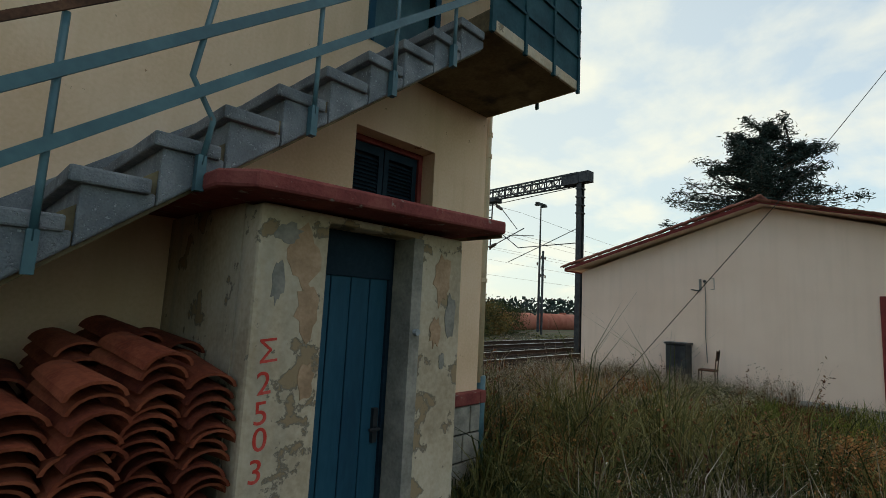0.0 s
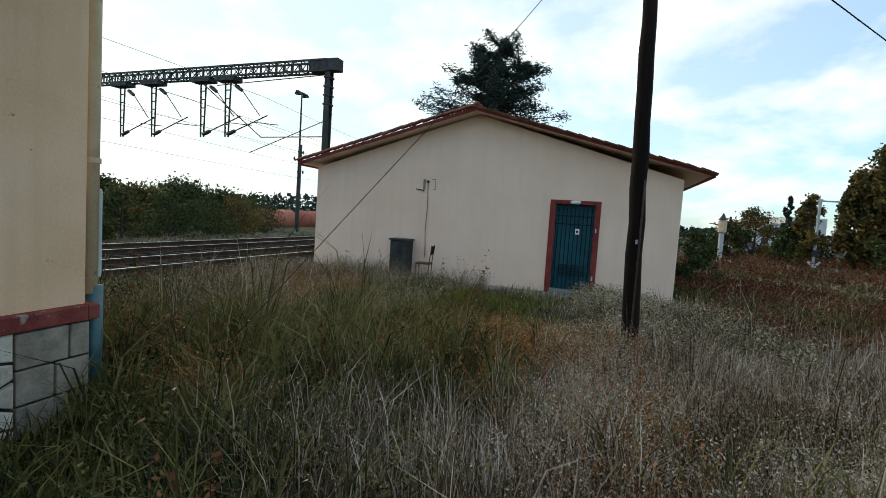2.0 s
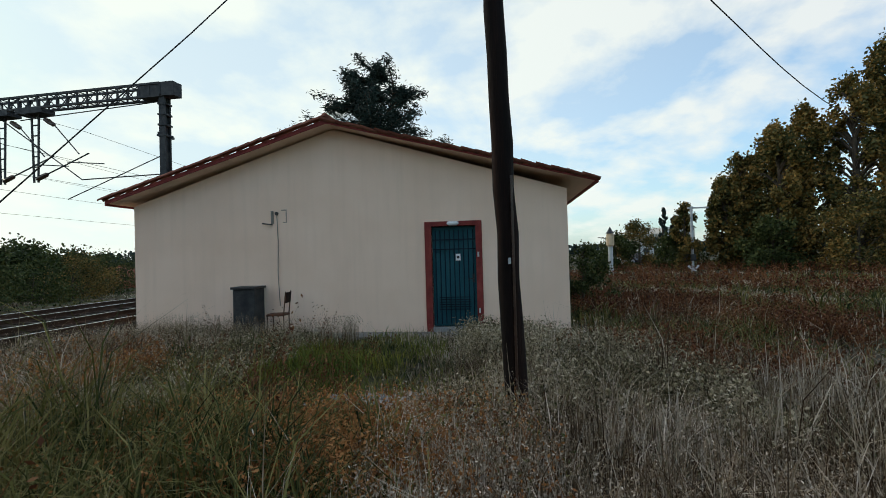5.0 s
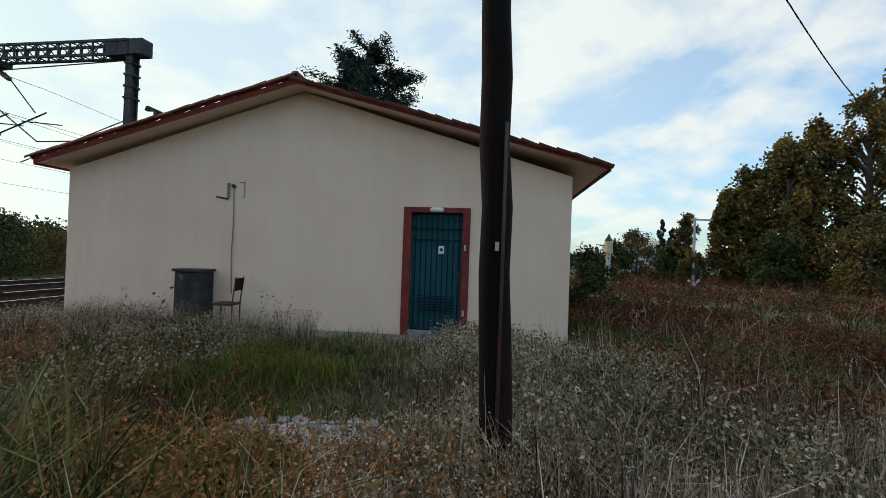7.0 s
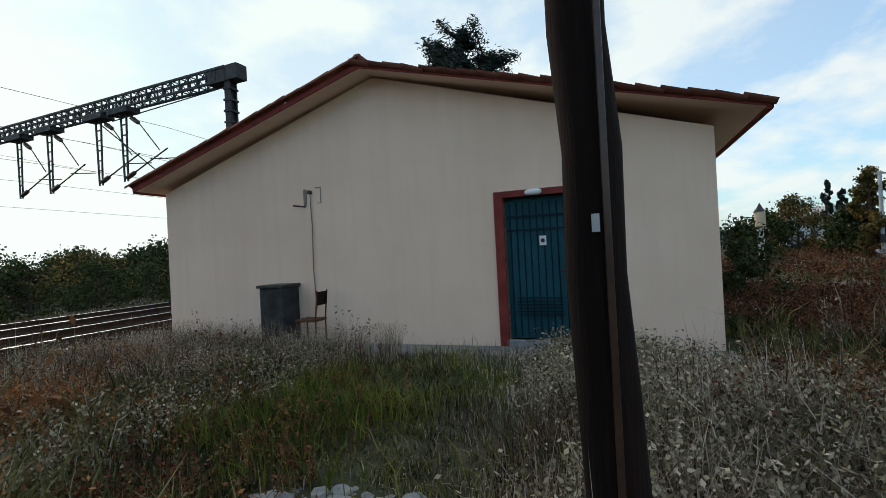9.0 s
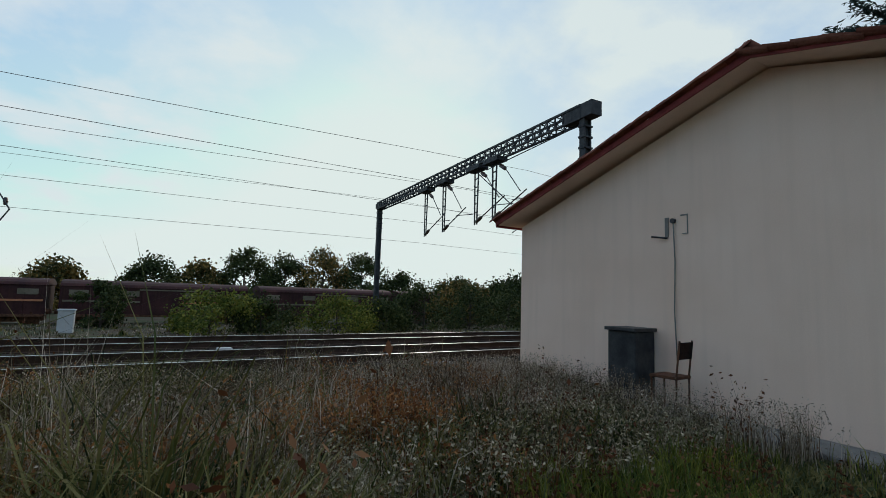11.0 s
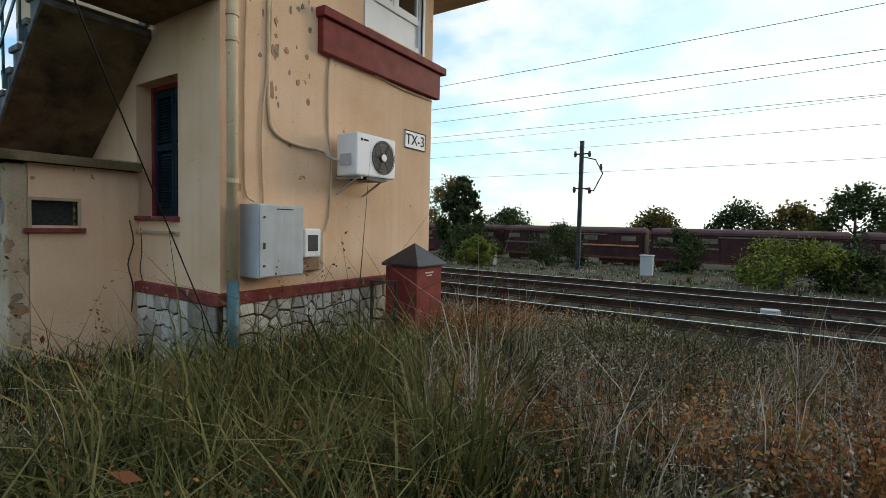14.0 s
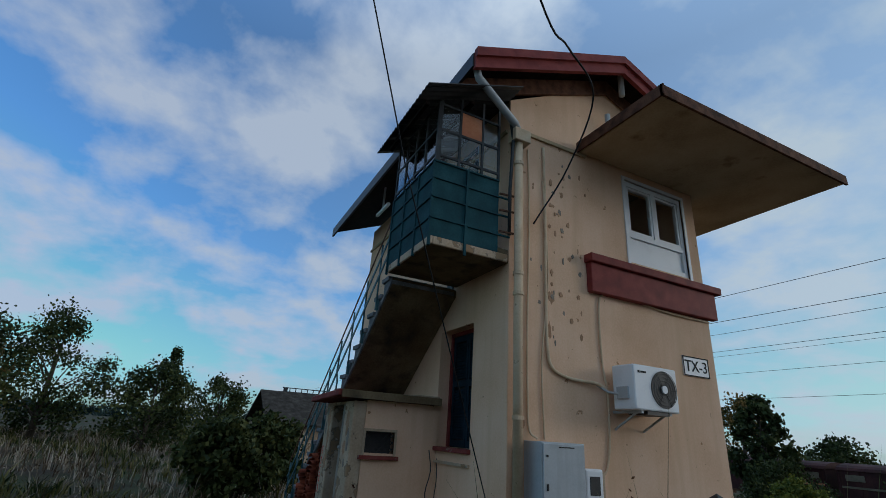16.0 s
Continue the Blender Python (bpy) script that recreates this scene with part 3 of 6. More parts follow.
# shuttered lower window in the stair face
ws = part("window", Mesh().holed_wall("y", 0.16, 0.08, WIN_S[0], WIN_S[1], WIN_S[2], WIN_S[3], [(WIN_S[0] + 0.05, WIN_S[1] - 0.05, WIN_S[2], WIN_S[3] - 0.05)]), M_RED, tower, "dark louvred shutters in a red frame", bevel=0.006)
mid = (WIN_S[0] + WIN_S[1]) / 2
for a, c in ((WIN_S[0] + 0.05, mid - 0.006), (mid + 0.006, WIN_S[1] - 0.05)):
    sh = Mesh()
    sh.box(a, a + 0.05, 0.19, 0.23, WIN_S[2] + 0.01, WIN_S[3] - 0.05).box(c - 0.05, c, 0.19, 0.23, WIN_S[2] + 0.01, WIN_S[3] - 0.05)
    for z in (WIN_S[2] + 0.01, 2.35, WIN_S[3] - 0.13):
        sh.box(a + 0.05, c - 0.05, 0.19, 0.23, z, z + 0.08)
    sp = part("shutter", sh, M_SHUTTER, ws, "dark blue louvred shutter")
    sl = Mesh()
    z = WIN_S[2] + 0.11
    while z < WIN_S[3] - 0.15:
        if not 2.30 < z < 2.44:
            sl.prism([(a + 0.05, 0.195, z), (a + 0.05, 0.220, z + 0.03), (a + 0.05, 0.226, z + 0.026), (a + 0.05, 0.201, z - 0.004)], (c - a - 0.10, 0, 0))
        z += 0.034
    part("slats", sl, M_SHUTTER, ws)
part("window_back", Mesh().box(WIN_S[0], WIN_S[1], 0.25, 0.27, WIN_S[2], WIN_S[3]), M_BLACK, ws)
part("window_sill", Mesh().box(WIN_S[0] - 0.03, WIN_S[1] + 0.03, -0.05, 0.12, WIN_S[2] - 0.05, WIN_S[2]), M_REDWORN, ws, bevel=0.008)
part("plaster_sill", Mesh().box(WIN_S[0] - 0.1, WIN_S[1] + 0.02, -0.03, 0.0, WIN_S[2] - 0.19, WIN_S[2] - 0.16), M_SHED, ws)
# door at the landing
ds = part("door", Mesh().box(-1.60, -0.90, 0.08, 0.13, 3.83, 5.65), M_BLUEMETAL, tower, "pale blue landing door", bevel=0.006)
part("door_frame", Mesh().holed_wall("y", -0.02, 0.16, -1.66, -0.84, 3.83, 5.71, [(-1.60, -0.90, 3.83, 5.65)]), M_BLUE, ds)

# ---- outside staircase and landing ----
stairs = thing("staircase", "worn grey concrete outside staircase with a blue railing", "stairs")
LX0, LX1, LY = -1.32, -0.06, -1.03
LZ0, LZ1 = 3.66, 3.83
RUN, RISE, NSTEP = 0.245, 0.1915, 20
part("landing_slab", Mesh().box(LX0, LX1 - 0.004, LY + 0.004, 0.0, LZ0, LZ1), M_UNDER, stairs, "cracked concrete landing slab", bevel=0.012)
part("landing_edge", Mesh().box(LX0 + 0.05, LX1 + 0.012, LY - 0.014, LY + 0.03, LZ0 + 0.004, LZ0 + 0.10).box(LX1 - 0.03, LX1 + 0.012, LY + 0.03, -0.02, LZ0 + 0.004, LZ0 + 0.10), M_SHED, stairs, "pale chipped slab edge", bevel=0.01)
STEP_W = -0.98
x_low = LX0 - (NSTEP - 1) * RUN
z_low = LZ1 - NSTEP * RISE
# flight underside, with its shade put into the dark colour
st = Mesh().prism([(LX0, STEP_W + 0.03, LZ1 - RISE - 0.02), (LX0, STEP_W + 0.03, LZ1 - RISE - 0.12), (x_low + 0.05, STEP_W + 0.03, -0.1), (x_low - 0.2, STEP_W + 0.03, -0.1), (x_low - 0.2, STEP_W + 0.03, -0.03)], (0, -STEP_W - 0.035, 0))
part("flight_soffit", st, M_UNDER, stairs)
for i in range(NSTEP - 1):
    x1 = LX0 - i * RUN
    zt = LZ1 - (i + 1) * RISE
    jx, jz = random.uniform(-0.008, 0.008), random.uniform(-0.006, 0.006)
    tr = Mesh().box(x1 - RUN - 0.035 + jx, x1 - 0.02, STEP_W - 0.02 + random.uniform(-0.01, 0.01), -0.03, zt - 0.062 + jz, zt + jz)
    sl = RISE / RUN
    tr.prism([(x1 - RUN + 0.008, STEP_W + 0.006, zt - 0.052 + jz), (x1 + 0.004, STEP_W + 0.006, zt - 0.052 + jz), (x1 + 0.004, STEP_W + 0.006, zt - 0.105), (x1 - RUN + 0.008, STEP_W + 0.006, zt - 0.105 - RUN * sl)], (0, -STEP_W - 0.04, 0))
    part("step", tr, M_STEP, stairs, bevel=0.01)
# plaster skirt against the wall
sk = Mesh().prism([(LX0 + 0.1, -0.03, LZ1 + 0.16), (x_low - 0.1, -0.03, 0.20), (x_low - 0.1, -0.03, 0.02), (LX0 + 0.1, -0.03, LZ1 - 0.02)], (0, 0.028, 0))
part("skirting", sk, M_STEP, stairs)


def stair_z(x):
    return LZ1 - RISE + (x - LX0) * RISE / RUN


RAILY = STEP_W - 0.04
px = [LX0 - 0.35 - k * 0.49 for k in range(9)]
for k, x in enumerate(px):
    bend = 0.07 if k == 3 else 0.0
    p0 = (x, RAILY, stair_z(x) - 0.02)
    po = Mesh().tube([p0, (x + bend * 0.4, RAILY, stair_z(x) + 0.18), (x - bend, RAILY, stair_z(x) + 0.34), (x, RAILY, stair_z(x) + (0.79 if k % 3 else 0.81))], 0.013, 8)
    part("railing_post", po, M_BLUEMETAL, stairs, smooth=True)
    part("post_clamp", Mesh().box(x - 0.017, x + 0.017, RAILY - 0.012, RAILY + 0.03, stair_z(x) - 0.13, stair_z(x) + 0.02), M_BLUEMETAL, stairs)
for hgt, mat, r in ((0.81, M_RUSTSHADE, 0.017), (0.57, M_BLUEMETAL, 0.015), (0.31, M_BLUEMETAL, 0.015)):
    a, c = LX0, x_low + 0.35
    part("handrail", Mesh().bar((a, RAILY - 0.018, stair_z(a) + hgt), (c, RAILY - 0.018, stair_z(c) + hgt), 0.012, 0.045 if r < 0.016 else 0.03), mat, stairs)

# ---- glazed porch on the landing ----
porch = thing("glazed_porch", "blue sheet-metal and glass porch on the landing", "porch")
PZ1, PZ2 = 4.70, 5.44
part("front_panel", Mesh().box(LX0, LX1, LY - 0.012, LY, LZ0 + 0.02, PZ1), M_PANEL, porch, "dark blue painted sheet-metal panel")
part("side_panel", Mesh().box(LX1 - 0.006, LX1 + 0.008, LY, -0.16, LZ0 + 0.10, PZ1), M_PANEL, porch)
for z in (3.98, 4.24, 4.48, PZ1):
    part("rib", Mesh().box(LX0, LX1 + 0.02, LY - 0.03, LY - 0.012, z - 0.010, z + 0.010), M_PANEL, porch)
    part("rib", Mesh().box(LX1 + 0.008, LX1 + 0.026, LY - 0.03, 0.0 if z < PZ1 else -0.16, z - 0.010, z + 0.010), M_PANEL, porch)
for x in (LX0, LX0 + 0.42, LX0 + 0.84, LX1):
    part("front_post", Mesh().box(x - 0.015, x + 0.015, LY - 0.03, LY - 0.002, LZ0 - 0.02, PZ1), M_PANEL, porch)
part("side_post", Mesh().box(LX1 + 0.008, LX1 + 0.03, -0.62, -0.59, LZ0 - 0.05, PZ1), M_PANEL, porch)
fr = Mesh()
xs = [LX0 + (LX1 - LX0) * k / 4 for k in range(5)]
zs = [PZ1 + 0.10, PZ1 + 0.10 + 0.36, PZ1 + 0.10 + 0.72]
for x in xs:
    fr.box(x - 0.014, x + 0.014, LY - 0.014, LY + 0.014, PZ1, PZ2 + 0.10)
for z in zs:
    for a, c in zip(xs, xs[1:]):
        fr.box(a + 0.014, c - 0.014, LY - 0.012, LY + 0.012, z - 0.014, z + 0.014)
part("front_frame", fr, M_DARKSTEEL, porch)
fr = Mesh()
ysd = [LY + 0.03, LY + 0.30, LY + 0.62, -0.17]
for y in ysd:
    fr.box(LX1 - 0.014, LX1 + 0.014, y - 0.014, y + 0.014, PZ1, PZ2 + 0.32)
for z in zs:
    for a, c in zip(ysd, ysd[1:]):
        fr.box(LX1 - 0.012, LX1 + 0.012, a + 0.014, c - 0.014, z - 0.014, z + 0.014)
part("side_frame", fr, M_DARKSTEEL, porch)
for a, c in zip(xs, xs[1:]):
    for d, e in zip([PZ1, *zs], zs):
        part("pane", Mesh().box(a + 0.014, c - 0.014, LY - 0.002, LY + 0.002, d + 0.014, e - 0.014), M_GLASS, porch).visible_shadow = False
for k, (a, c) in enumerate(zip(ysd, ysd[1:])):
    for j, (d, e) in enumerate(zip([PZ1, *zs], zs)):
        board = k == 1 and j == 2
        pa = part("pane", Mesh().box(LX1 - 0.002, LX1 + 0.002, a + 0.014, c - 0.014, d + 0.014, e - 0.014), M_ORANGE if board else M_GLASS, porch, "faded orange board in place of a pane" if board else "")
        pa.visible_shadow = board
# corrugated roof
cr = Mesh()
nc = 40
for k in range(nc + 1):
    x = -1.45 + 1.72 * k / nc
    o = 0.018 * math.sin(k * math.pi * 0.9)
    cr.v += [(x, -1.34, 5.45 + o), (x, -0.02, 5.98 + o), (x, -1.34, 5.462 + o), (x, -0.02, 5.992 + o)]
for k in range(nc):
    b = 4 * k
    cr.f += [(b, b + 1, b + 5, b + 4), (b + 2, b + 6, b + 7, b + 3), (b, b + 4, b + 6, b + 2), (b + 1, b + 3, b + 7, b + 5)]
cr.f += [(0, 2, 3, 1), (4 * nc, 4 * nc + 1, 4 * nc + 3, 4 * nc + 2)]
part("corrugated_roof", cr, M_BLACK, porch, "dark corrugated sheet roof")
for y, z in ((-1.22, 5.42), (-0.6, 5.68)):
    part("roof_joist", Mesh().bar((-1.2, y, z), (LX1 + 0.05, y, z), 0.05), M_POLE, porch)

# ---- shed under the landing ----
shed = thing("lean_to_shed", "peeling plaster lean-to shed with a blue plank door", "shed")
SX0, SX1, SY = -2.93, -1.65, -1.16
part("front_wall", Mesh().holed_wall("y", SY, 0.17, SX0, SX1, -0.2, 2.07, [(-2.59, -2.05, 0.12, 2.03)]), M_SHED, shed, bevel=0.018)
part("side_wall", Mesh().holed_wall("x", SX1, -0.16, SY + 0.17, -0.002, -0.2, 2.09, [(-0.97, -0.59, 1.48, 1.73)]), M_TOWER, shed)
part("side_wall", Mesh().box(SX0, SX0 + 0.16, SY + 0.17, -0.002, -0.2, 2.09), M_SHED, shed)
rf = Mesh().prism([(SX0 - 0.20, SY - 0.02, 2.09), (SX0 - 0.12, SY - 0.22, 2.07), (SX1 + 0.11, SY - 0.24, 2.11), (SX1 + 0.10, -0.002, 2.10), (SX0 - 0.20, -0.002, 2.10)], (0, 0, 0.075))
part("shed_roof", rf, M_REDWORN, shed, "thin concrete roof with a flaking red edge", bevel=0.014)
part("roof_end", Mesh().prism([(SX1 + 0.112, SY - 0.20, 2.09), (SX1 + 0.106, -0.01, 2.09), (SX1 + 0.122, -0.01, 2.09), (SX1 + 0.128, SY - 0.20, 2.09)], (0, 0, 0.094)), M_UNDER, shed, "dark chipped roof end", bevel=0.006)
part("roof_mortar", Mesh().prism([(SX0 + 0.1, -0.35, 2.176), (SX1 + 0.05, -0.35, 2.176), (SX1 + 0.05, -0.003, 2.176), (SX0 + 0.1, -0.003, 2.176)], (0, 0, 0.03)), M_SHED, shed, bevel=0.012)
# the frame's near-black head stands in for the lintel's shadow above the planks
sd = part("door", Mesh().holed_wall("y", SY + 0.175, 0.05, -2.64, -2.00, 0.12, 2.06, [(-2.57, -2.07, 0.12, 1.80)]), M_SHUTTER, shed, "blue plank door in a dark worn frame, shade painted above")
for k in range(4):
    a = -2.57 + 0.125 * k
    part("plank", Mesh().box(a + 0.003, a + 0.122, SY + 0.19, SY + 0.22, 0.14, 1.80), M_BLUE, sd, bevel=0.004)
part("door_handle", Mesh().box(-2.13, -2.10, SY + 0.165, SY + 0.19, 0.92, 1.10).tube([(-2.115, SY + 0.165, 1.0), (-2.115, SY + 0.13, 1.0), (-2.18, SY + 0.13, 1.0)], 0.009, 8), M_BLACK, sd)
part("doorpost", Mesh().box(-2.058, -1.985, SY - 0.004, SY + 0.16, 0.12, 2.03), M_SCARGREY, shed, "grey weathered doorpost")
part("hinge_knob", Mesh().tube([(-2.02, SY - 0.004, 1.52), (-2.02, SY - 0.03, 1.52)], 0.018, 10), M_CONC, shed)
part("doorstep", Mesh().prism([(-2.95, SY - 0.30, -0.1), (-1.72, SY - 0.34, -0.1), (-1.50, SY - 0.2, -0.1), (-1.52, SY + 0.02, -0.1), (-2.95, SY + 0.02, -0.1)], (0, 0, 0.21)), M_CONC, shed, "broken concrete doorstep", bevel=0.04)
sw = part("side_window", Mesh().holed_wall("x", SX1 + 0.012, -0.072, -1.00, -0.56, 1.45, 1.76, [(-0.97, -0.59, 1.45, 1.73)]), M_SHED, shed)
part("window_sill", Mesh().box(SX1 - 0.04, SX1 + 0.05, -1.04, -0.53, 1.41, 1.455), M_REDWORN, sw, bevel=0.006)
gr = Mesh()
for k in range(-3, 6):
    for s in (1, -1):
        y0 = -0.97 + 0.08 * k
        p, q = [y0, 1.48 if s > 0 else 1.73], [y0 + 0.25, 1.73 if s > 0 else 1.48]
        if p[0] < -0.97:
            p[1] += (q[1] - p[1]) * (-0.97 - p[0]) / 0.25
            p[0] = -0.97
        if q[0] > -0.59:
            q[1] -= (q[1] - p[1]) * (q[0] + 0.59) / max(0.02, q[0] - p[0])
            q[0] = -0.59
        if q[0] - p[0] > 0.02:
            gr.bar((SX1 - 0.03, p[0], p[1]), (SX1 - 0.03, q[0], q[1]), 0.008)
part("window_grille", gr, M_DARKSTEEL, sw)
part("window_back", Mesh().box(SX1 - 0.13, SX1 - 0.12, -0.97, -0.59, 1.48, 1.73), M_BLACK, sw)

# ---- gabled house ----
GH = pose(9.47, 3.86, 0, 0, 0, -91.72)     # local x along the gable wall, y into the house
house = thing("gabled_house", "cream plastered single-storey railway house with tiled gable roof", "house", at=GH)
GL, GD, GE, GU, GA = 9.55, 8.5, 2.88, 4.70, 4.36
gw = Mesh().holed_wall("y", 0, 0.3, 0, GL, -0.3, GE, [(6.77, 7.69, 0.12, 2.20)])
part("gable_wall", gw, M_GABLE, house)
part("gable_top", Mesh().prism([(0, 0, GE), (GL, 0, GE), (GU, 0, GA)], (0, 0.3, 0)), M_GABLE, house)
part("side_wall", Mesh().box(0, 0.3, 0.3, GD - 0.3, -0.3, GE), M_GABLE, house)
part("side_wall", Mesh().box(GL - 0.3, GL, 0.3, GD - 0.3, -0.3, GE), M_GABLE, house)
part("rear_wall", Mesh().box(0, GL, GD - 0.3, GD, -0.3, GE).prism([(0, GD - 0.3, GE), (GL, GD - 0.3, GE), (GU, GD - 0.3, GA)], (0, 0.3, 0)), M_GABLE, house)
OV = 0.40
for xe, ze in ((-0.34, 2.91), (GL + 0.52, 2.95)):
    rs = Mesh().prism([(GU, -OV, GA + 0.02), (xe, -OV, ze), (xe, -OV, ze + 0.05), (GU, -OV, GA + 0.07)], (0, GD + 2 * OV, 0))
    part("roof_slope", rs, M_GABLE, house, "cream painted roof soffit")
    vb = Mesh().prism([(GU, -OV - 0.03, GA + 0.01), (xe, -OV - 0.03, ze - 0.01), (xe, -OV - 0.03, ze + 0.075), (GU, -OV - 0.03, GA + 0.095)], (0, 0.026, 0))
    part("verge_board", vb, M_RED, house, "dark red verge board")
    part("eave_board", Mesh().box(min(xe, xe - 0.03), max(xe, xe + 0.03), -OV, GD + OV, ze - 0.03, ze + 0.06), M_RED, house)
# barrel tiles along the verges, one mesh for all
tl = Mesh()
seg = 7
for row, (y0, y1) in enumerate(((0, 0.42),)):
    for k in range(seg + 1):
        a = math.pi * k / seg
        for r in (0.085, 0.070):
            tl.v += [(-r * math.cos(a) * 1.0, y0, r * math.sin(a) * 0.8), (-r * 0.86 * math.cos(a), y1, r * math.sin(a) * 0.7)]
for k in range(seg):
    b = 4 * k
    tl.f += [(b, b + 4, b + 5, b + 1), (b + 2, b + 3, b + 7, b + 6), (b, b + 2, b + 6, b + 4), (b + 1, b + 5, b + 7, b + 3)]
tl.f += [(0, 1, 3, 2), (4 * seg, 4 * seg + 2, 4 * seg + 3, 4 * seg + 1)]
tile_mesh = None
for xe, ze in ((-0.34, 2.91), (GL + 0.52, 2.95)):
    run = Vector((GU - xe, 0, GA + 0.02 - ze))
    count = int(run.length / 0.30)
    for k in range(count + 1):
        f = (k + 0.3) / (count + 0.6)
        p = Vector((xe, -OV - 0.03, ze + 0.10)) + run * f
        tilt = math.degrees(math.atan2(run.z, run.x))
        m = Matrix.Translation(p) @ pose(0, 0, 0, 0, -tilt if xe < GU else -tilt, 0)
        if tile_mesh is None:
            ob = part("roof_tile", tl, M_ROOFTILE, house)
            tile_mesh = ob.data
        else:
            ob = new("roof_tile", tile_mesh)
            ob.parent = house
        # courses run down the slope: the tile's length lies along the verge
        ob.matrix_basis = Matrix.Translation(p) @ Matrix.Rotation(-math.atan2(run.z, run.x), 4, "Y") @ Matrix.Rotation(math.radians(-90 if xe < GU else 90), 4, "Z") @ pose(0, -0.2, 0, random.uniform(2, 6), 0, random.uniform(-2, 2)) @ Matrix.Diagonal((1.0, 0.86, 1.0, 1))
rt = Mesh()
for xe, ze in ((-0.34, 2.91), (GL + 0.52, 2.95)):
    for k in range(46):
        y = 0.0 + k * 0.2
        rt.tube([(xe, y, ze + 0.08), (GU, y, GA + 0.10)], 0.075, 8)
tagged(part("roof_tiling", rt, M_ROOFTILE, house), kind="stuff")
part("ridge_cap", Mesh().tube([(GU, -OV - 0.06, GA + 0.13), (GU, GD + OV, GA + 0.13)], 0.09, 10), M_ROOFTILE, house, smooth=True)
# door in its red surround
gd = part("door", Mesh().box(6.77, 7.69, 0.12, 0.17, 0.12, 2.20), M_TEAL, house, "teal barred metal door with a red surround", bevel=0.006)
part("door_surround", Mesh().holed_wall("y", -0.03, 0.23, 6.63, 7.82, -0.02, 2.30, [(6.77, 7.69, -0.02, 2.20)]), M_RED, gd, bevel=0.01)
part("threshold", Mesh().box(6.77, 7.69, -0.06, 0.2, -0.1, 0.12), M_CONC, gd, bevel=0.012)
for k in range(9):
    x = 6.84 + 0.0975 * k
    part("door_bar", Mesh().tube([(x, 0.10, 0.16), (x, 0.10, 2.12)], 0.011, 6), M_SHUTTER, gd)
for z in (1.72, 1.92):
    part("cross_bar", Mesh().box(6.78, 7.68, 0.084, 0.092, z - 0.012, z + 0.012), M_SHUTTER, gd)
for k in range(6):
    part("louvre", Mesh().box(6.90, 7.56, 0.078, 0.092, 0.46 + 0.05 * k, 0.475 + 0.05 * k), M_SHUTTER, gd)
part("door_notice", Mesh().box(7.26, 7.36, 0.085, 0.093, 1.48, 1.62), M_WHITE, gd, "small white plate with a dark ring")
part("notice_mark", Mesh().tube([(7.31, 0.084, 1.55), (7.31, 0.078, 1.55)], 0.03, 14), M_BLACK, gd)
part("door_handle", Mesh().box(7.60, 7.64, 0.09, 0.12, 1.02, 1.20).tube([(7.62, 0.09, 1.1), (7.62, 0.05, 1.1), (7.54, 0.05, 1.1)], 0.009, 8), M_BLACK, gd)
for z in (1.6, 0.45):
    part("hinge", Mesh().tube([(7.74, -0.045, z - 0.05), (7.74, -0.045, z + 0.05)], 0.018, 8), M_GREY, gd)
part("foundation_strip", Mesh().box(2.2, GL + 0.1, -0.62, -0.002, -0.25, 0.02), M_MORTAR, house, "grey-brown concrete apron along the wall", bevel=0.02)

# ---- fixtures on the tower's east face ----
FX = TX1
ac = thing("air_conditioner", "white outdoor air-conditioning unit bracketed to ochre wall", "air conditioner")
part("casing", Mesh().box(FX + 0.12, FX + 0.44, 1.40, 2.11, 2.13, 2.63), M_WHITE, ac, bevel=0.02)
part("fan_opening", Mesh().tube([(FX + 0.435, 1.87, 2.38), (FX + 0.443, 1.87, 2.38)], 0.205, 32), M_BLACK, ac, "dark round fan grille")
for r in (0.06, 0.10, 0.14, 0.18, 0.205):
    part("guard_ring", Mesh().tube([(FX + 0.452, 1.87 + r * math.cos(a), 2.38 + r * math.sin(a)) for a in [2 * math.pi * k / 28 for k in range(29)]], 0.0035, 5, cap=False), M_DARKSTEEL, ac)
for k in range(6):
    a = math.pi * k / 3
    part("guard_spoke", Mesh().tube([(FX + 0.450, 1.87, 2.38), (FX + 0.450, 1.87 + 0.205 * math.cos(a), 2.38 + 0.205 * math.sin(a))], 0.003, 5), M_DARKSTEEL, ac)
part("fan_hub", Mesh().tube([(FX + 0.44, 1.87, 2.38), (FX + 0.462, 1.87, 2.38)], 0.045, 20), M_WHITE, ac)
part("name_badge", Mesh().box(FX + 0.438, FX + 0.444, 1.47, 1.50, 2.535, 2.565).box(FX + 0.438, FX + 0.444, 1.515, 1.60, 2.54, 2.56), M_INK, ac, "dark maker's mark")
part("base_tray", Mesh().box(FX + 0.14, FX + 0.42, 1.60, 1.95, 2.09, 2.128), M_BLACK, ac)
for y in (1.52, 1.98):
    part("bracket", Mesh().box(FX, FX + 0.42, y - 0.015, y + 0.015, 2.10, 2.13).bar((FX + 0.005, y, 1.92), (FX + 0.34, y, 2.11), 0.02), M_GREY, ac)
part("side_valve", Mesh().box(FX + 0.2, FX + 0.36, 1.375, 1.40, 2.25, 2.38).tube([(FX + 0.22, 1.38, 2.30), (FX + 0.12, 1.33, 2.32), (FX + 0.02, 1.25, 2.40)], 0.014, 8), M_GREY, ac)

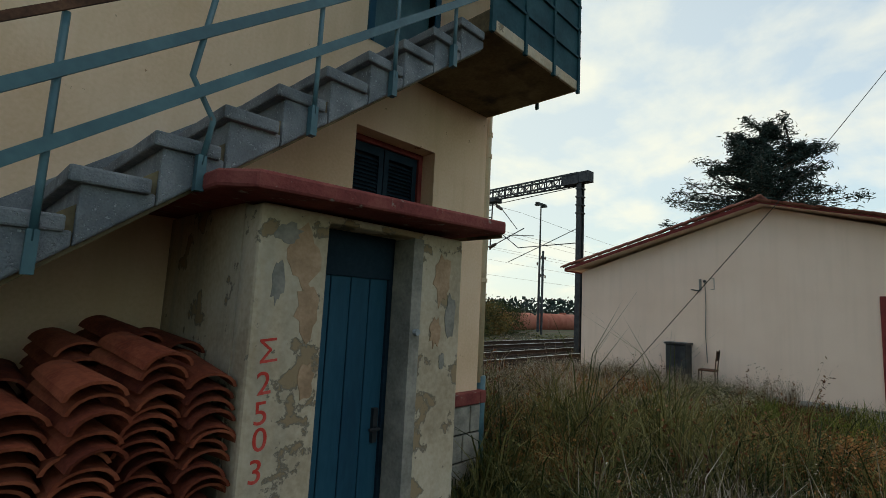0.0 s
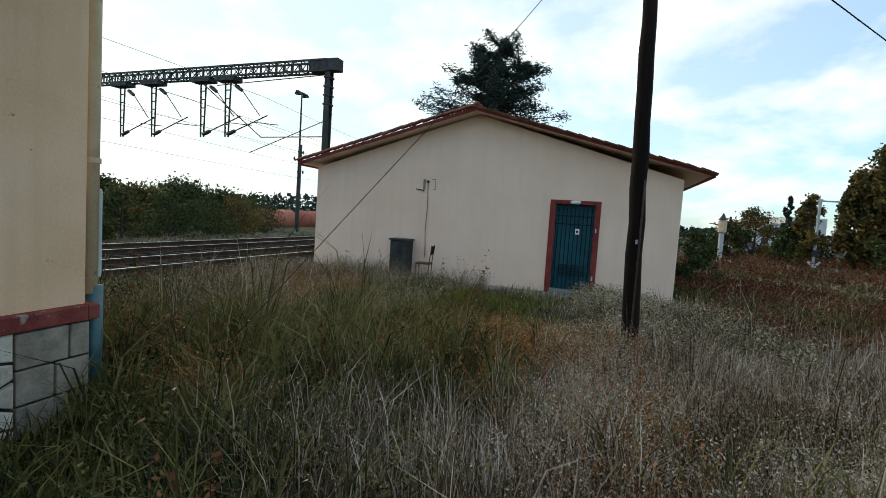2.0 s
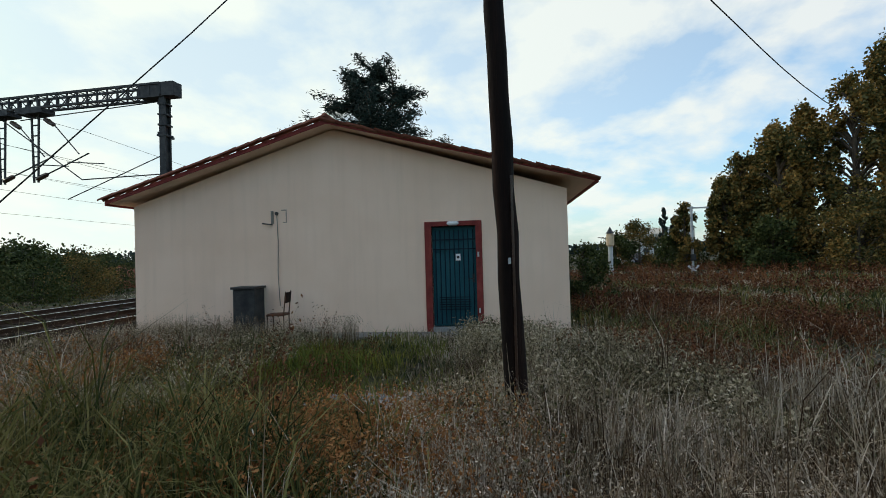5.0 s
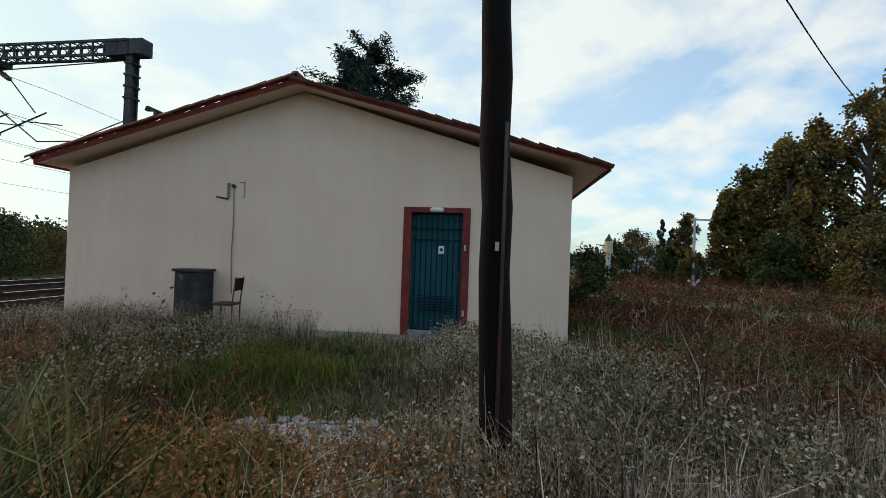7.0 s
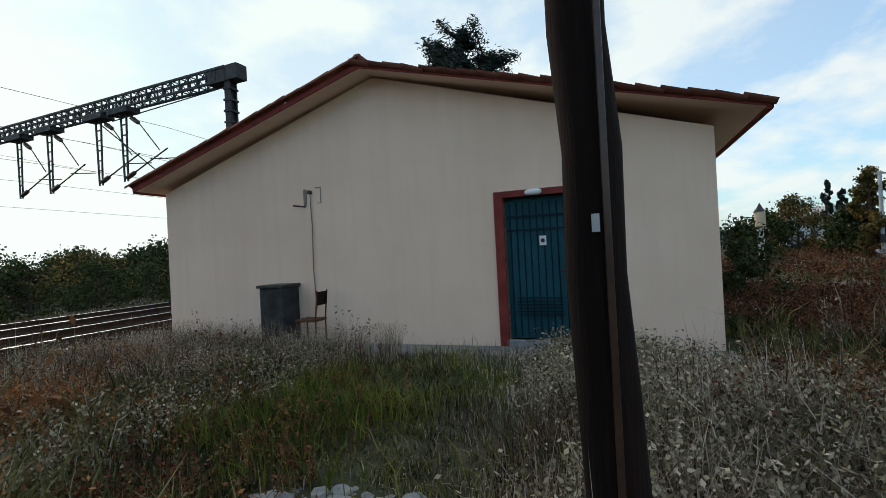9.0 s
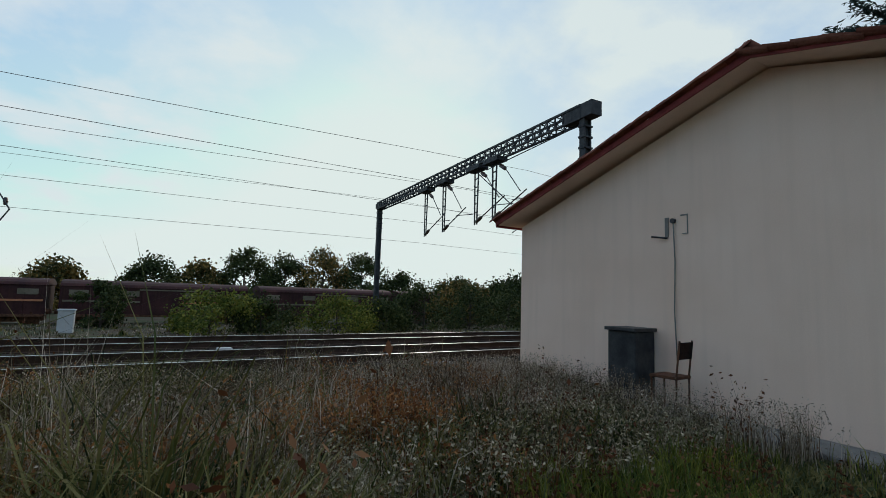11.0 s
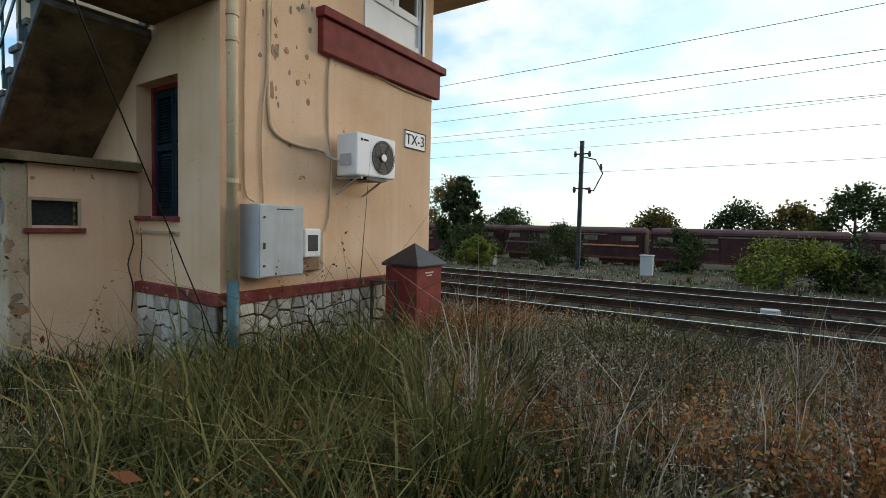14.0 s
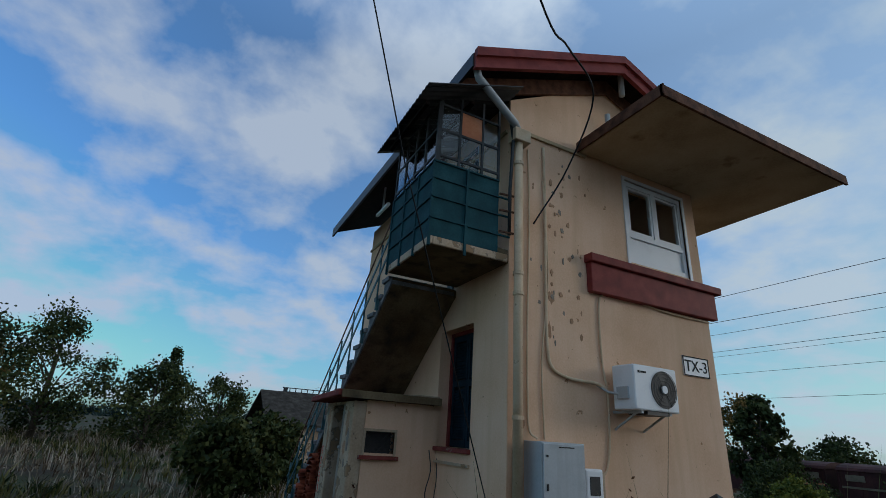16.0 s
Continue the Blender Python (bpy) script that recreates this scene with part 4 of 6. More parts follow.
cab = thing("electric_cabinet", "pale grey steel electric cabinet on the tower wall", "cabinet")
part("cabinet_body", Mesh().box(FX, FX + 0.29, 0.21, 0.77, 1.01, 1.74), M_GREY, cab, bevel=0.008)
cd = part("cabinet_door", Mesh().box(FX + 0.292, FX + 0.305, 0.225, 0.755, 1.025, 1.725), M_GREY, cab, bevel=0.004)
for z0_, z1_ in ((1.30, 1.36), (1.60, 1.62), (1.12, 1.14)):
    part("latch", Mesh().box(FX + 0.305, FX + 0.314, 0.262, 0.282, z0_, z1_), M_BLACK, cd)
part("top_label", Mesh().box(FX + 0.305, FX + 0.308, 0.42, 0.62, 1.69, 1.70), M_INK, cd)

met = thing("meter_box", "white plastic meter box with a dark viewing window", "meter box")
part("backboard", Mesh().box(FX, FX + 0.08, 0.92, 1.24, 1.02, 1.46), M_SHED, met, bevel=0.006)
part("meter_case", Mesh().box(FX + 0.08, FX + 0.20, 0.86, 1.10, 1.18, 1.50), M_WHITE, met, bevel=0.02)
part("viewing_window", Mesh().box(FX + 0.195, FX + 0.206, 0.91, 1.05, 1.25, 1.43), M_BLACK, met, bevel=0.004)

pipe = thing("downpipe", "cream painted rainwater downpipe with a blue foot", "downpipe")
part("pipe", Mesh().tube([(FX + 0.09, 0.07, 5.30), (FX + 0.09, 0.07, 0.92)], 0.052, 14), M_PIPE, pipe, smooth=True)
part("pipe_foot", Mesh().tube([(FX + 0.12, 0.06, 0.98), (FX + 0.12, 0.06, -0.10)], 0.058, 14), M_BLUEMETAL, pipe, "blue painted lower pipe", smooth=True)
part("hopper", Mesh().box(FX + 0.01, FX + 0.18, -0.04, 0.20, 5.28, 5.46), M_PIPE, pipe, bevel=0.01)
for z in (4.98, 3.28, 1.95, 3.52):
    part("pipe_clip", Mesh().tube([(FX + 0.09, 0.07, z - 0.02), (FX + 0.09, 0.07, z + 0.02)], 0.062, 14), M_PIPE, pipe)
part("gutter_pipe", Mesh().tube([(FX + 0.32, -0.74, 5.98), (FX + 0.30, -0.68, 5.84), (FX + 0.14, -0.02, 5.52), (FX + 0.10, 0.06, 5.44)], 0.05, 12), M_GREY, pipe, "grey swan-neck from the eave", smooth=True)
hose = thing("drain_hose", "black rubber hose hanging beside the downpipe", "hose")
part("hose", Mesh().tube([(FX + 0.09, -0.05, 5.56), (FX + 0.10, -0.02, 5.30), (FX + 0.05, -0.03, 4.6), (FX + 0.03, -0.02, 4.0)], 0.022, 10), M_BLACK, hose, smooth=True)
for z in (4.02, 4.30, 4.52):
    part("wall_tie", Mesh().bar((LX1 + 0.03, -0.16, z), (FX + 0.05, 0.03, z), 0.02), M_RUSTSHADE, hose)

sign = thing("name_board", "white station sign with black border and letters", "sign")
part("plate", Mesh().box(FX, FX + 0.012, 2.84, 3.36, 2.685, 2.95), M_WHITE, sign, bevel=0.002)
bd = Mesh()
for a, c, d, e in ((2.84, 3.36, 2.935, 2.95), (2.84, 3.36, 2.685, 2.70), (2.84, 2.855, 2.70, 2.935), (3.345, 3.36, 2.70, 2.935)):
    bd.box(FX + 0.012, FX + 0.016, a, c, d, e)
part("border", bd, M_INK, sign)
lettering("letters", "TX-3", 0.215, M_INK, sign, pose(FX + 0.014, 3.10, 2.815, 90, 0, 90))


def cable(name, pts, r, mat, label):
    t = thing(name, label, "cable")
    part("run", Mesh().tube(pts, r, 8), mat, t, smooth=True)
    return t


def smooth_run(pts, n=6):
    """Points along a rounded line through pts (Catmull-Rom)."""
    ps = [Vector(p) for p in pts]
    ps = [ps[0] * 2 - ps[1]] + ps + [ps[-1] * 2 - ps[-2]]
    out = []
    for i in range(1, len(ps) - 2):
        for k in range(n):
            t = k / n
            a, b, c, d = ps[i - 1:i + 3]
            out.append(0.5 * (2 * b + (c - a) * t + (2 * a - 5 * b + 4 * c - d) * t * t + (3 * b - a - 3 * c + d) * t ** 3))
    return out + [ps[-2]]


W = FX + 0.018
cable("wall_cable", smooth_run([(W, 0.27, 5.30), (W, 0.28, 4.2), (W, 0.25, 3.0), (W, 0.25, 2.2), (W, 0.27, 1.85), (W + 0.05, 0.34, 1.76)]), 0.012, M_PIPE, "cream painted cable down the tower wall")
cable("wall_cable", smooth_run([(W, 0.52, 5.42), (W, 0.53, 4.4), (W, 0.52, 3.4), (W, 0.53, 2.75), (W, 0.60, 2.52), (W, 0.85, 2.43), (W + 0.03, 1.20, 2.41), (W + 0.06, 1.34, 2.36)]), 0.020, M_PIPE, "thick painted conduit bending to the cooling unit")
cable("wall_cable", smooth_run([(W, 0.50, 4.9), (W, 0.56, 3.6), (W, 0.45, 2.6), (W, 0.47, 1.76)]), 0.010, M_PIPE, "thin painted cable running to the cabinet")
cable("wall_cable", smooth_run([(W, 3.50, 3.50), (W, 2.6, 3.50), (W, 1.62, 3.60), (W, 1.45, 3.55), (W, 1.36, 3.36), (W, 1.36, 2.7), (W, 1.42, 2.3), (W, 1.40, 1.75), (W, 1.34, 1.50), (W + 0.02, 1.22, 1.40)]), 0.013, M_PIPE, "pale cable looping under the red band")

# painted brick box with a pyramid cap
bx = thing("red_brick_box", "red painted masonry box with a dark pyramid cap", "box")
part("box_body", Mesh().box(0.30, 0.80, 2.06, 2.62, -0.15, 1.04), M_RED, bx, bevel=0.015)
part("box_cap", Mesh().prism([(0.26, 2.02, 1.04), (0.84, 2.02, 1.04), (0.84, 2.66, 1.04), (0.26, 2.66, 1.04)], (0, 0, 0.035)), M_BLACK, bx, bevel=0.008)
pc = Mesh()
pc.v = [(0.26, 2.02, 1.075), (0.84, 2.02, 1.075), (0.84, 2.66, 1.075), (0.26, 2.66, 1.075), (0.55, 2.34, 1.33)]
pc.f = [(3, 2, 1, 0), (0, 1, 4), (1, 2, 4), (2, 3, 4), (3, 0, 4)]
part("pyramid_cap", pc, M_BLACK, bx, "dark bitumen pyramid cap")
part("label_bars", Mesh().box(0.80, 0.803, 2.24, 2.42, 0.955, 0.97).box(0.80, 0.803, 2.27, 2.39, 0.92, 0.935), M_STONE, bx, "small unreadable pale writing")
fm = thing("metal_frame", "black square steel frame leaning by the plinth", "frame")
part("frame", Mesh().bar((0.34, 1.76, 0), (0.34, 1.76, 0.86), 0.03).bar((0.60, 1.90, 0), (0.60, 1.90, 0.86), 0.03).bar((0.32, 1.75, 0.86), (0.62, 1.91, 0.86), 0.03).bar((0.34, 1.76, 0.4), (0.60, 1.90, 0.4), 0.025), M_BLACK, fm)

# red brush numbers on the shed corner
for ch, z in (("Σ", 1.44), ("2", 1.31), ("5", 1.19), ("0", 1.085), ("3", 0.96)):
    lettering("painted_mark", ch, 0.135, M_REDINK, shed, pose(-2.85 + random.uniform(-0.008, 0.008), SY - 0.001, z, 90, random.uniform(-6, 6), 0), 0.0015)
# crack down the joint of shed and tower
part("crack", Mesh().tube(smooth_run([(SX1 + 0.002, -0.10, 1.55), (SX1 + 0.002, -0.06, 1.30), (SX1 + 0.002, -0.12, 1.05), (SX1 + 0.002, -0.07, 0.8), (SX1 + 0.002, -0.09, 0.5)], 3), 0.008, 5), M_BLACK, shed)
part("crack", Mesh().tube(smooth_run([(-1.60, -0.004, 1.46), (-1.58, -0.004, 1.2), (-1.62, -0.004, 1.0), (-1.57, -0.004, 0.86)], 3), 0.006, 5), M_BLACK, tower)

# bare patches where the plaster has fallen
def scar(parent, mat, place, way, u, z, ru, rz, seed):
    """A shallow irregular patch of bare wall with a broken outline."""
    r = random.Random(seed)
    n = 17
    out = []
    for k in range(n):
        a = 2 * math.pi * k / n
        q = r.uniform(0.62, 1.12)
        out.append(place(u + ru * q * math.cos(a), z + rz * q * math.sin(a)))
    part("plaster_scar", Mesh().prism(out, Vector(way) * (0.002 + 0.00035 * (seed % 20))), mat, parent)


def on_shed(u, z):
    return (u, SY - 0.0005, z)


def on_east(u, z):
    return (TX1 + 0.0005, u, z)


for k, (u, z, ru, rz, m_) in enumerate(((-2.72, 1.86, 0.10, 0.15, M_SCAR), (-2.68, 1.62, 0.06, 0.14, M_SCAR), (-2.83, 1.74, 0.03, 0.12, M_SCARGREY), (-2.80, 1.95, 0.07, 0.05, M_SCARGREY),
                                        (-1.82, 1.82, 0.08, 0.16, M_SCAR), (-1.74, 1.62, 0.05, 0.13, M_SCARGREY), (-1.86, 1.52, 0.05, 0.09, M_SCAR), (-1.80, 1.36, 0.025, 0.05, M_SCARGREY), (-2.66, 1.30, 0.04, 0.10, M_SCAR))):
    scar(shed, m_, on_shed, (0, -1, 0), u, z, ru, rz, 300 + k)
sc = random.Random(44)
for k in range(54):
    f = sc.uniform(0, 1)
    u, z = 0.95 + sc.gauss(0, 0.22) - 0.35 * (1 - f), 2.9 + 2.3 * f + sc.gauss(0, 0.12)
    if 0.24 < u < 1.7 and (u < 1.15 or z > 4.1):
        scar(tower, M_SCAR if k % 3 else M_SCARGREY, on_east, (1, 0, 0), u, z, sc.uniform(0.010, 0.034), sc.uniform(0.014, 0.05), 400 + k)
for k, (u, z, ru, rz) in enumerate(((0.12, 4.9, 0.05, 0.30), (0.13, 4.35, 0.035, 0.2), (0.62, 3.35, 0.05, 0.09), (0.58, 2.95, 0.03, 0.10), (0.20, 1.9, 0.03, 0.05))):
    scar(tower, M_SCARGREY if k < 2 else M_SCAR, on_east, (1, 0, 0), u, z, ru, rz, 500 + k)

# ---- stacked roof tiles under the stairs ----
bt = Mesh()
sg = 8
for k in range(sg + 1):
    a = math.pi * (0.06 + 0.88 * k / sg)
    for r in (0.098, 0.084):
        bt.v += [(-r * math.cos(a), -0.20, r * math.sin(a) * 0.72), (-r * 0.84 * math.cos(a), 0.20, r * 0.84 * math.sin(a) * 0.72)]
for k in range(sg):
    b = 4 * k
    bt.f += [(b, b + 1, b + 5, b + 4), (b + 2, b + 6, b + 7, b + 3), (b, b + 4, b + 6, b + 2), (b + 1, b + 3, b + 7, b + 5)]
bt.f += [(0, 2, 3, 1), (4 * sg, 4 * sg + 1, 4 * sg + 3, 4 * sg + 2)]
bt_data = None
rng = random.Random(5)
for row in range(2):
    for col in range(6):
        x = -3.04 - 0.2 * col
        y = -0.92 + 0.42 * row + 0.05 * math.sin(col * 2.1)
        top = (1.46, 1.52, 1.46, 1.34, 1.26, 1.16)[col] - 0.02 + 0.06 * row
        stack = thing("tile_stack", "stack of orange-red clay barrel roof tiles", "roof tiles", at=pose(x, y, 0.0, 0, 0, rng.uniform(-4, 4)), group="stacked roof tiles")
        z, k = 0.02, 0
        while z < top - 0.07:
            tip = z > top - 0.32
            m = pose(rng.uniform(-0.016, 0.016), rng.uniform(-0.03, 0.03), z, rng.uniform(-3, 3) + (7 if tip else 0), rng.uniform(-4, 4), rng.uniform(-5, 5) + (12 * math.sin(col) if tip else 0))
            if bt_data is None:
                ob = part("roof_tile", bt, M_TERRA, stack, m=m)
                bt_data = ob.data
            else:
                ob = new("roof_tile", bt_data)
                ob.parent, ob.matrix_basis = stack, m
            z += 0.050 if tip else 0.044
            k += 1

# ---- utility pole and its wires ----
pole = thing("utility_pole", "dark creosoted wooden utility pole standing in the grass", "pole")
rr = random.Random(8)
pts, rad = [], []
for k in range(19):
    z = -0.4 + k * 0.44
    pts.append((4.12 + 0.012 * rr.uniform(-1, 1), -4.31 + 0.028 * z + 0.012 * rr.uniform(-1, 1), z))
    rad.append(0.115 - 0.0048 * z + 0.004 * rr.uniform(-1, 1))
part("pole_shaft", Mesh().tube(pts, rad, 18), M_POLE, pole, smooth=True)
part("pole_tag", Mesh().box(3.995, 4.005, -4.288, -4.262, 1.505, 1.565), M_GREY, pole, "small white metal tag")
part("cable_strip", Mesh().box(3.995, 4.012, -4.325, -4.300, 0.0, 2.35), M_INSUL, pole, "dark cable guard strip", bevel=0.004)
part("pole_strap", Mesh().tube([(4.12, -4.13, 6.30), (4.12, -4.13, 6.38)], 0.095, 16), M_DARKSTEEL, pole)
part("insulator", Mesh().tube([(4.02, -4.07, 6.68), (4.02, -4.07, 6.80)], [0.03, 0.045], 12), M_INSUL, pole)
cable("guy_wire", [(3.98, -4.18, 6.35), (2.26, -2.25, 3.05), (0.69, -0.25, -0.02)], 0.004, M_WIRE, "thin steel guy wire anchored in the ground")
cable("service_cable", smooth_run([(FX + 0.03, 0.34, 4.24), (0.35, 0.60, 4.95), (0.95, 0.49, 5.58), (1.25, -0.15, 5.75), (1.6, -0.75, 5.60), (2.7, -2.4, 6.1), (4.04, -4.06, 6.72)]), 0.011, M_WIRE, "black service cable sagging to the tower wall")
cable("overhead_line", smooth_run([(4.08, -4.15, 6.55), (8.0, -8.0, 5.9), (15.0, -15.0, 5.6), (30.0, -30.0, 7.2)]), 0.012, M_WIRE, "black overhead line leaving the wooden pole")

# ---- against the gabled house ----
gbox = thing("concrete_box", "weathered grey concrete meter box by the wall", "box", at=GH)
part("box_body", Mesh().box(2.60, 3.08, -0.46, -0.02, -0.1, 1.00), M_DARKSTEEL, gbox, bevel=0.02)
part("box_lid", Mesh().box(2.57, 3.11, -0.50, -0.005, 1.00, 1.05), M_BLACK, gbox, bevel=0.008)
ch = thing("broken_chair", "rusty broken chair leaning on the wall", "chair", at=GH @ pose(3.52, -0.36, 0.0, 0, 0, 6))
part("seat", Mesh().box(-0.16, 0.22, -0.18, 0.18, 0.44, 0.48), M_RUSTSHADE, ch, bevel=0.008)
for x, y in ((-0.14, -0.16), (-0.14, 0.16), (0.20, -0.16), (0.20, 0.16)):
    part("leg", Mesh().tube([(x, y, 0), (x, y, 0.44)], 0.013, 8), M_RUSTSHADE, ch)
for y in (-0.16, 0.16):
    part("back_post", Mesh().tube([(0.20, y, 0.48), (0.25, y, 0.94)], 0.013, 8), M_RUSTSHADE, ch)
part("backrest", Mesh().prism([(0.225, -0.16, 0.70), (0.225, 0.16, 0.70), (0.25, 0.16, 0.92), (0.25, -0.16, 0.92)], (0.014, 0, 0)), M_POLE, ch)
sk = thing("wall_bracket", "torn-off lamp bracket and grey marks on cream wall", "bracket", at=GH)
part("back_plate", Mesh().box(3.26, 3.32, -0.012, 0, 2.38, 2.66), M_MORTAR, sk)
part("arm", Mesh().tube([(3.30, -0.01, 2.36), (3.10, -0.10, 2.39)], 0.014, 8), M_BLACK, sk)
part("socket", Mesh().tube([(3.40, 0, 2.60), (3.40, -0.05, 2.60)], 0.035, 12), M_BLACK, sk)
part("outline_strip", Mesh().box(3.60, 3.615, -0.008, 0, 2.40, 2.68).box(3.50, 3.60, -0.008, 0, 2.66, 2.68).box(3.53, 3.60, -0.008, 0, 2.40, 2.412), M_MORTAR, sk)
cable("wall_wire", [GH @ Vector(p) for p in ((3.40, -0.02, 2.58), (3.42, -0.02, 2.0), (3.40, -0.02, 1.3), (3.44, -0.03, 0.6))], 0.009, M_MORTAR, "grey wire hanging down the cream wall")
dl = thing("door_lamp", "small oval bulkhead lamp above the red door frame", "lamp", at=GH)
part("lamp_glass", Mesh().tube([(7.11, -0.06, 2.25), (7.15, -0.065, 2.25), (7.31, -0.065, 2.25), (7.35, -0.06, 2.25)], [0.02, 0.045, 0.045, 0.02], 12), M_WHITE, dl, smooth=True)
part("lamp_base", Mesh().box(7.12, 7.34, -0.05, -0.032, 2.22, 2.29), M_GREY, dl)
pl = thing("plank_pile", "weathered grey planks lying by the house corner", "planks", at=GH)
for k, (x0, x1, y, z, a) in enumerate(((0.2, 2.2, -0.55, 0.10, 0), (0.5, 2.4, -0.75, 0.10, 0.04), (0.3, 2.0, -0.62, 0.14, -0.05), (0.8, 2.5, -0.40, 0.10, 0.02))):
    part("plank", Mesh().prism([(x0, y - 0.07, z), (x1, y - 0.07 + a * 2, z), (x1, y + 0.07 + a * 2, z), (x0, y + 0.07, z)], (0, 0, 0.03)), M_SLEEPER, pl, bevel=0.005)
part("support_block", Mesh().box(0.6, 0.8, -0.85, -0.3, -0.1, 0.10).box(1.8, 2.0, -0.85, -0.2, -0.1, 0.10), M_CONC, pl)
# pale rubble in the grass by the pole
rb = random.Random(12)
rm = Mesh()
NR = 28
for j in range(9):
    for k in range(NR):
        a, f = 2 * math.pi * k / NR, j / 8
        edge = 1 + 0.13 * math.sin(3 * a + 1) + 0.08 * math.sin(7 * a)
        x, y = 4.58 + 0.48 * f * edge * math.cos(a), -2.72 + 0.80 * f * edge * math.sin(a)
        rm.v.append((x, y, float(ground_z(x, y)) + 0.07 * (1 - f * f) - 0.015 + rb.uniform(-0.012, 0.012)))
for j in range(8):
    for k in range(NR):
        rm.f.append((j * NR + k, (j + 1) * NR + k, (j + 1) * NR + (k + 1) % NR, j * NR + (k + 1) % NR))
tagged(part("rubble_mound", rm, M_RUBBLE), "low mound of pale crushed rubble in the grass", "rubble")
for k in range(64):
    a, f = rb.uniform(0, 2 * math.pi), math.sqrt(rb.uniform(0, 1.25))
    x, y = 4.58 + 0.46 * f * math.cos(a), -2.72 + 0.78 * f * math.sin(a)
    s = rb.uniform(0.018, 0.05) if k % 5 else rb.uniform(0.06, 0.11)
    me = Mesh()
    bm = bmesh.new()
    bmesh.ops.create_icosphere(bm, subdivisions=1, radius=s)
    for v in bm.verts:
        v.co = Vector((v.co.x * rb.uniform(0.7, 1.3), v.co.y * rb.uniform(0.7, 1.3), v.co.z * rb.uniform(0.45, 0.8)))
    me.v = [tuple(v.co) for v in bm.verts]
    me.f = [tuple(v.index for v in f.verts) for f in bm.faces]
    bm.free()
    ob = part("rubble_stone", me, M_RUBBLE, m=pose(x, y, float(ground_z(x, y)) + 0.06 * max(0, 1 - f * f) + s * 0.15, 0, 0, rb.uniform(0, 360)))
    tagged(ob, "pale broken rubble stone lying in the grass", "stone", "rubble in the grass")

# ---- plinth stones ----


def clip_cell(poly, p, q, gap):
    """The part of a flat outline nearer to p than to q, less half the joint."""
    n = ((q[0] - p[0]), (q[1] - p[1]))
    ln = math.hypot(*n)
    n = (n[0] / ln, n[1] / ln)
    c = n[0] * (p[0] + q[0]) / 2 + n[1] * (p[1] + q[1]) / 2 - gap / 2
    out = []
    for a, b in zip(poly, poly[1:] + poly[:1]):
        da, db = n[0] * a[0] + n[1] * a[1] - c, n[0] * b[0] + n[1] * b[1] - c
        if da <= 0:
            out.append(a)
        if (da < 0 < db) or (db < 0 < da):
            f = da / (da - db)
            out.append((a[0] + f * (b[0] - a[0]), a[1] + f * (b[1] - a[1])))
    return out


def rubble_face(u0, u1, z0, z1, size, place, way, seed):
    """Irregular stones with recessed joints over a rectangle of wall."""
    r = random.Random(seed)
    nu, nz = max(1, round((u1 - u0) / size)), max(1, round((z1 - z0) / size))
    pts = [(u0 + (i + 0.5 + r.uniform(-0.34, 0.34)) * (u1 - u0) / nu, z0 + (j + 0.5 + r.uniform(-0.34, 0.34)) * (z1 - z0) / nz) for i in range(nu) for j in range(nz)]
    for p in pts:
        poly = [(u0, z0), (u1, z0), (u1, z1), (u0, z1)]
        for q in pts:
            if q is not p and abs(q[0] - p[0]) < 3 * size:
                poly = clip_cell(poly, p, q, 0.022)
        if len(poly) < 3:
            continue
        d = r.uniform(0.022, 0.042)
        cx, cz = sum(a[0] for a in poly) / len(poly), sum(a[1] for a in poly) / len(poly)
        me = Mesh()
        k = len(poly)
        inner = [(cx + (a[0] - cx) * 0.86, cz + (a[1] - cz) * 0.86) for a in poly]
        me.v = [place(*a) for a in poly] + [tuple(Vector(place(*a)) + Vector(way) * d * 0.7) for a in poly] + [tuple(Vector(place(*a)) + Vector(way) * d) for a in inner]
        me.f = [(i, (i + 1) % k, k + (i + 1) % k, k + i) for i in range(k)] + [(k + i, k + (i + 1) % k, 2 * k + (i + 1) % k, 2 * k + i) for i in range(k)] + [tuple(2 * k + i for i in range(k))]
        part("stone", me, M_STONE, tower)


rubble_face(0.02, 3.5, -0.05, 0.735, 0.16, lambda u, z: (TX1 + 0.02, u, z), (1, 0, 0), 3)
rubble_face(-1.60, -0.55, -0.05, 0.735, 0.17, lambda u, z: (u, TY0 - 0.02, z), (0, -1, 0), 4)
for r_, (z0, z1) in enumerate(((0.0, 0.22), (0.235, 0.47), (0.485, 0.73))):
    for a, c in (((-0.54, -0.30), (-0.285, -0.05)) if r_ % 2 else ((-0.54, -0.20), (-0.185, -0.05))):
        part("corner_block", Mesh().box(a, c, TY0 - 0.055, TY0 - 0.02, z0, z1), M_SCARGREY, tower, bevel=0.01)

# flakes of plaster on the doorstep
fk = random.Random(21)
for k in range(16):
    x, y, s = fk.uniform(-2.75, -1.85), fk.uniform(SY - 0.26, SY - 0.03), fk.uniform(0.015, 0.045)
    ob = part("plaster_flake", Mesh().prism([(-s, -s * 0.6, 0), (s * 0.8, -s, 0), (s, s * 0.5, 0), (-s * 0.3, s, 0)], (0, 0, 0.008)), M_FARWALL, m=pose(x, y, 0.108, fk.uniform(-8, 8), fk.uniform(-8, 8), fk.uniform(0, 360)))
    tagged(ob, "pale flake of plaster on the doorstep", "plaster", "fallen plaster")
el = thing("eave_lamp", "small white tube lamp under the eave", "lamp")
part("lamp_tube", Mesh().tube([(-3.80, -0.50, 5.62), (-3.20, -0.50, 5.62)], 0.035, 10), M_WHITE, el)
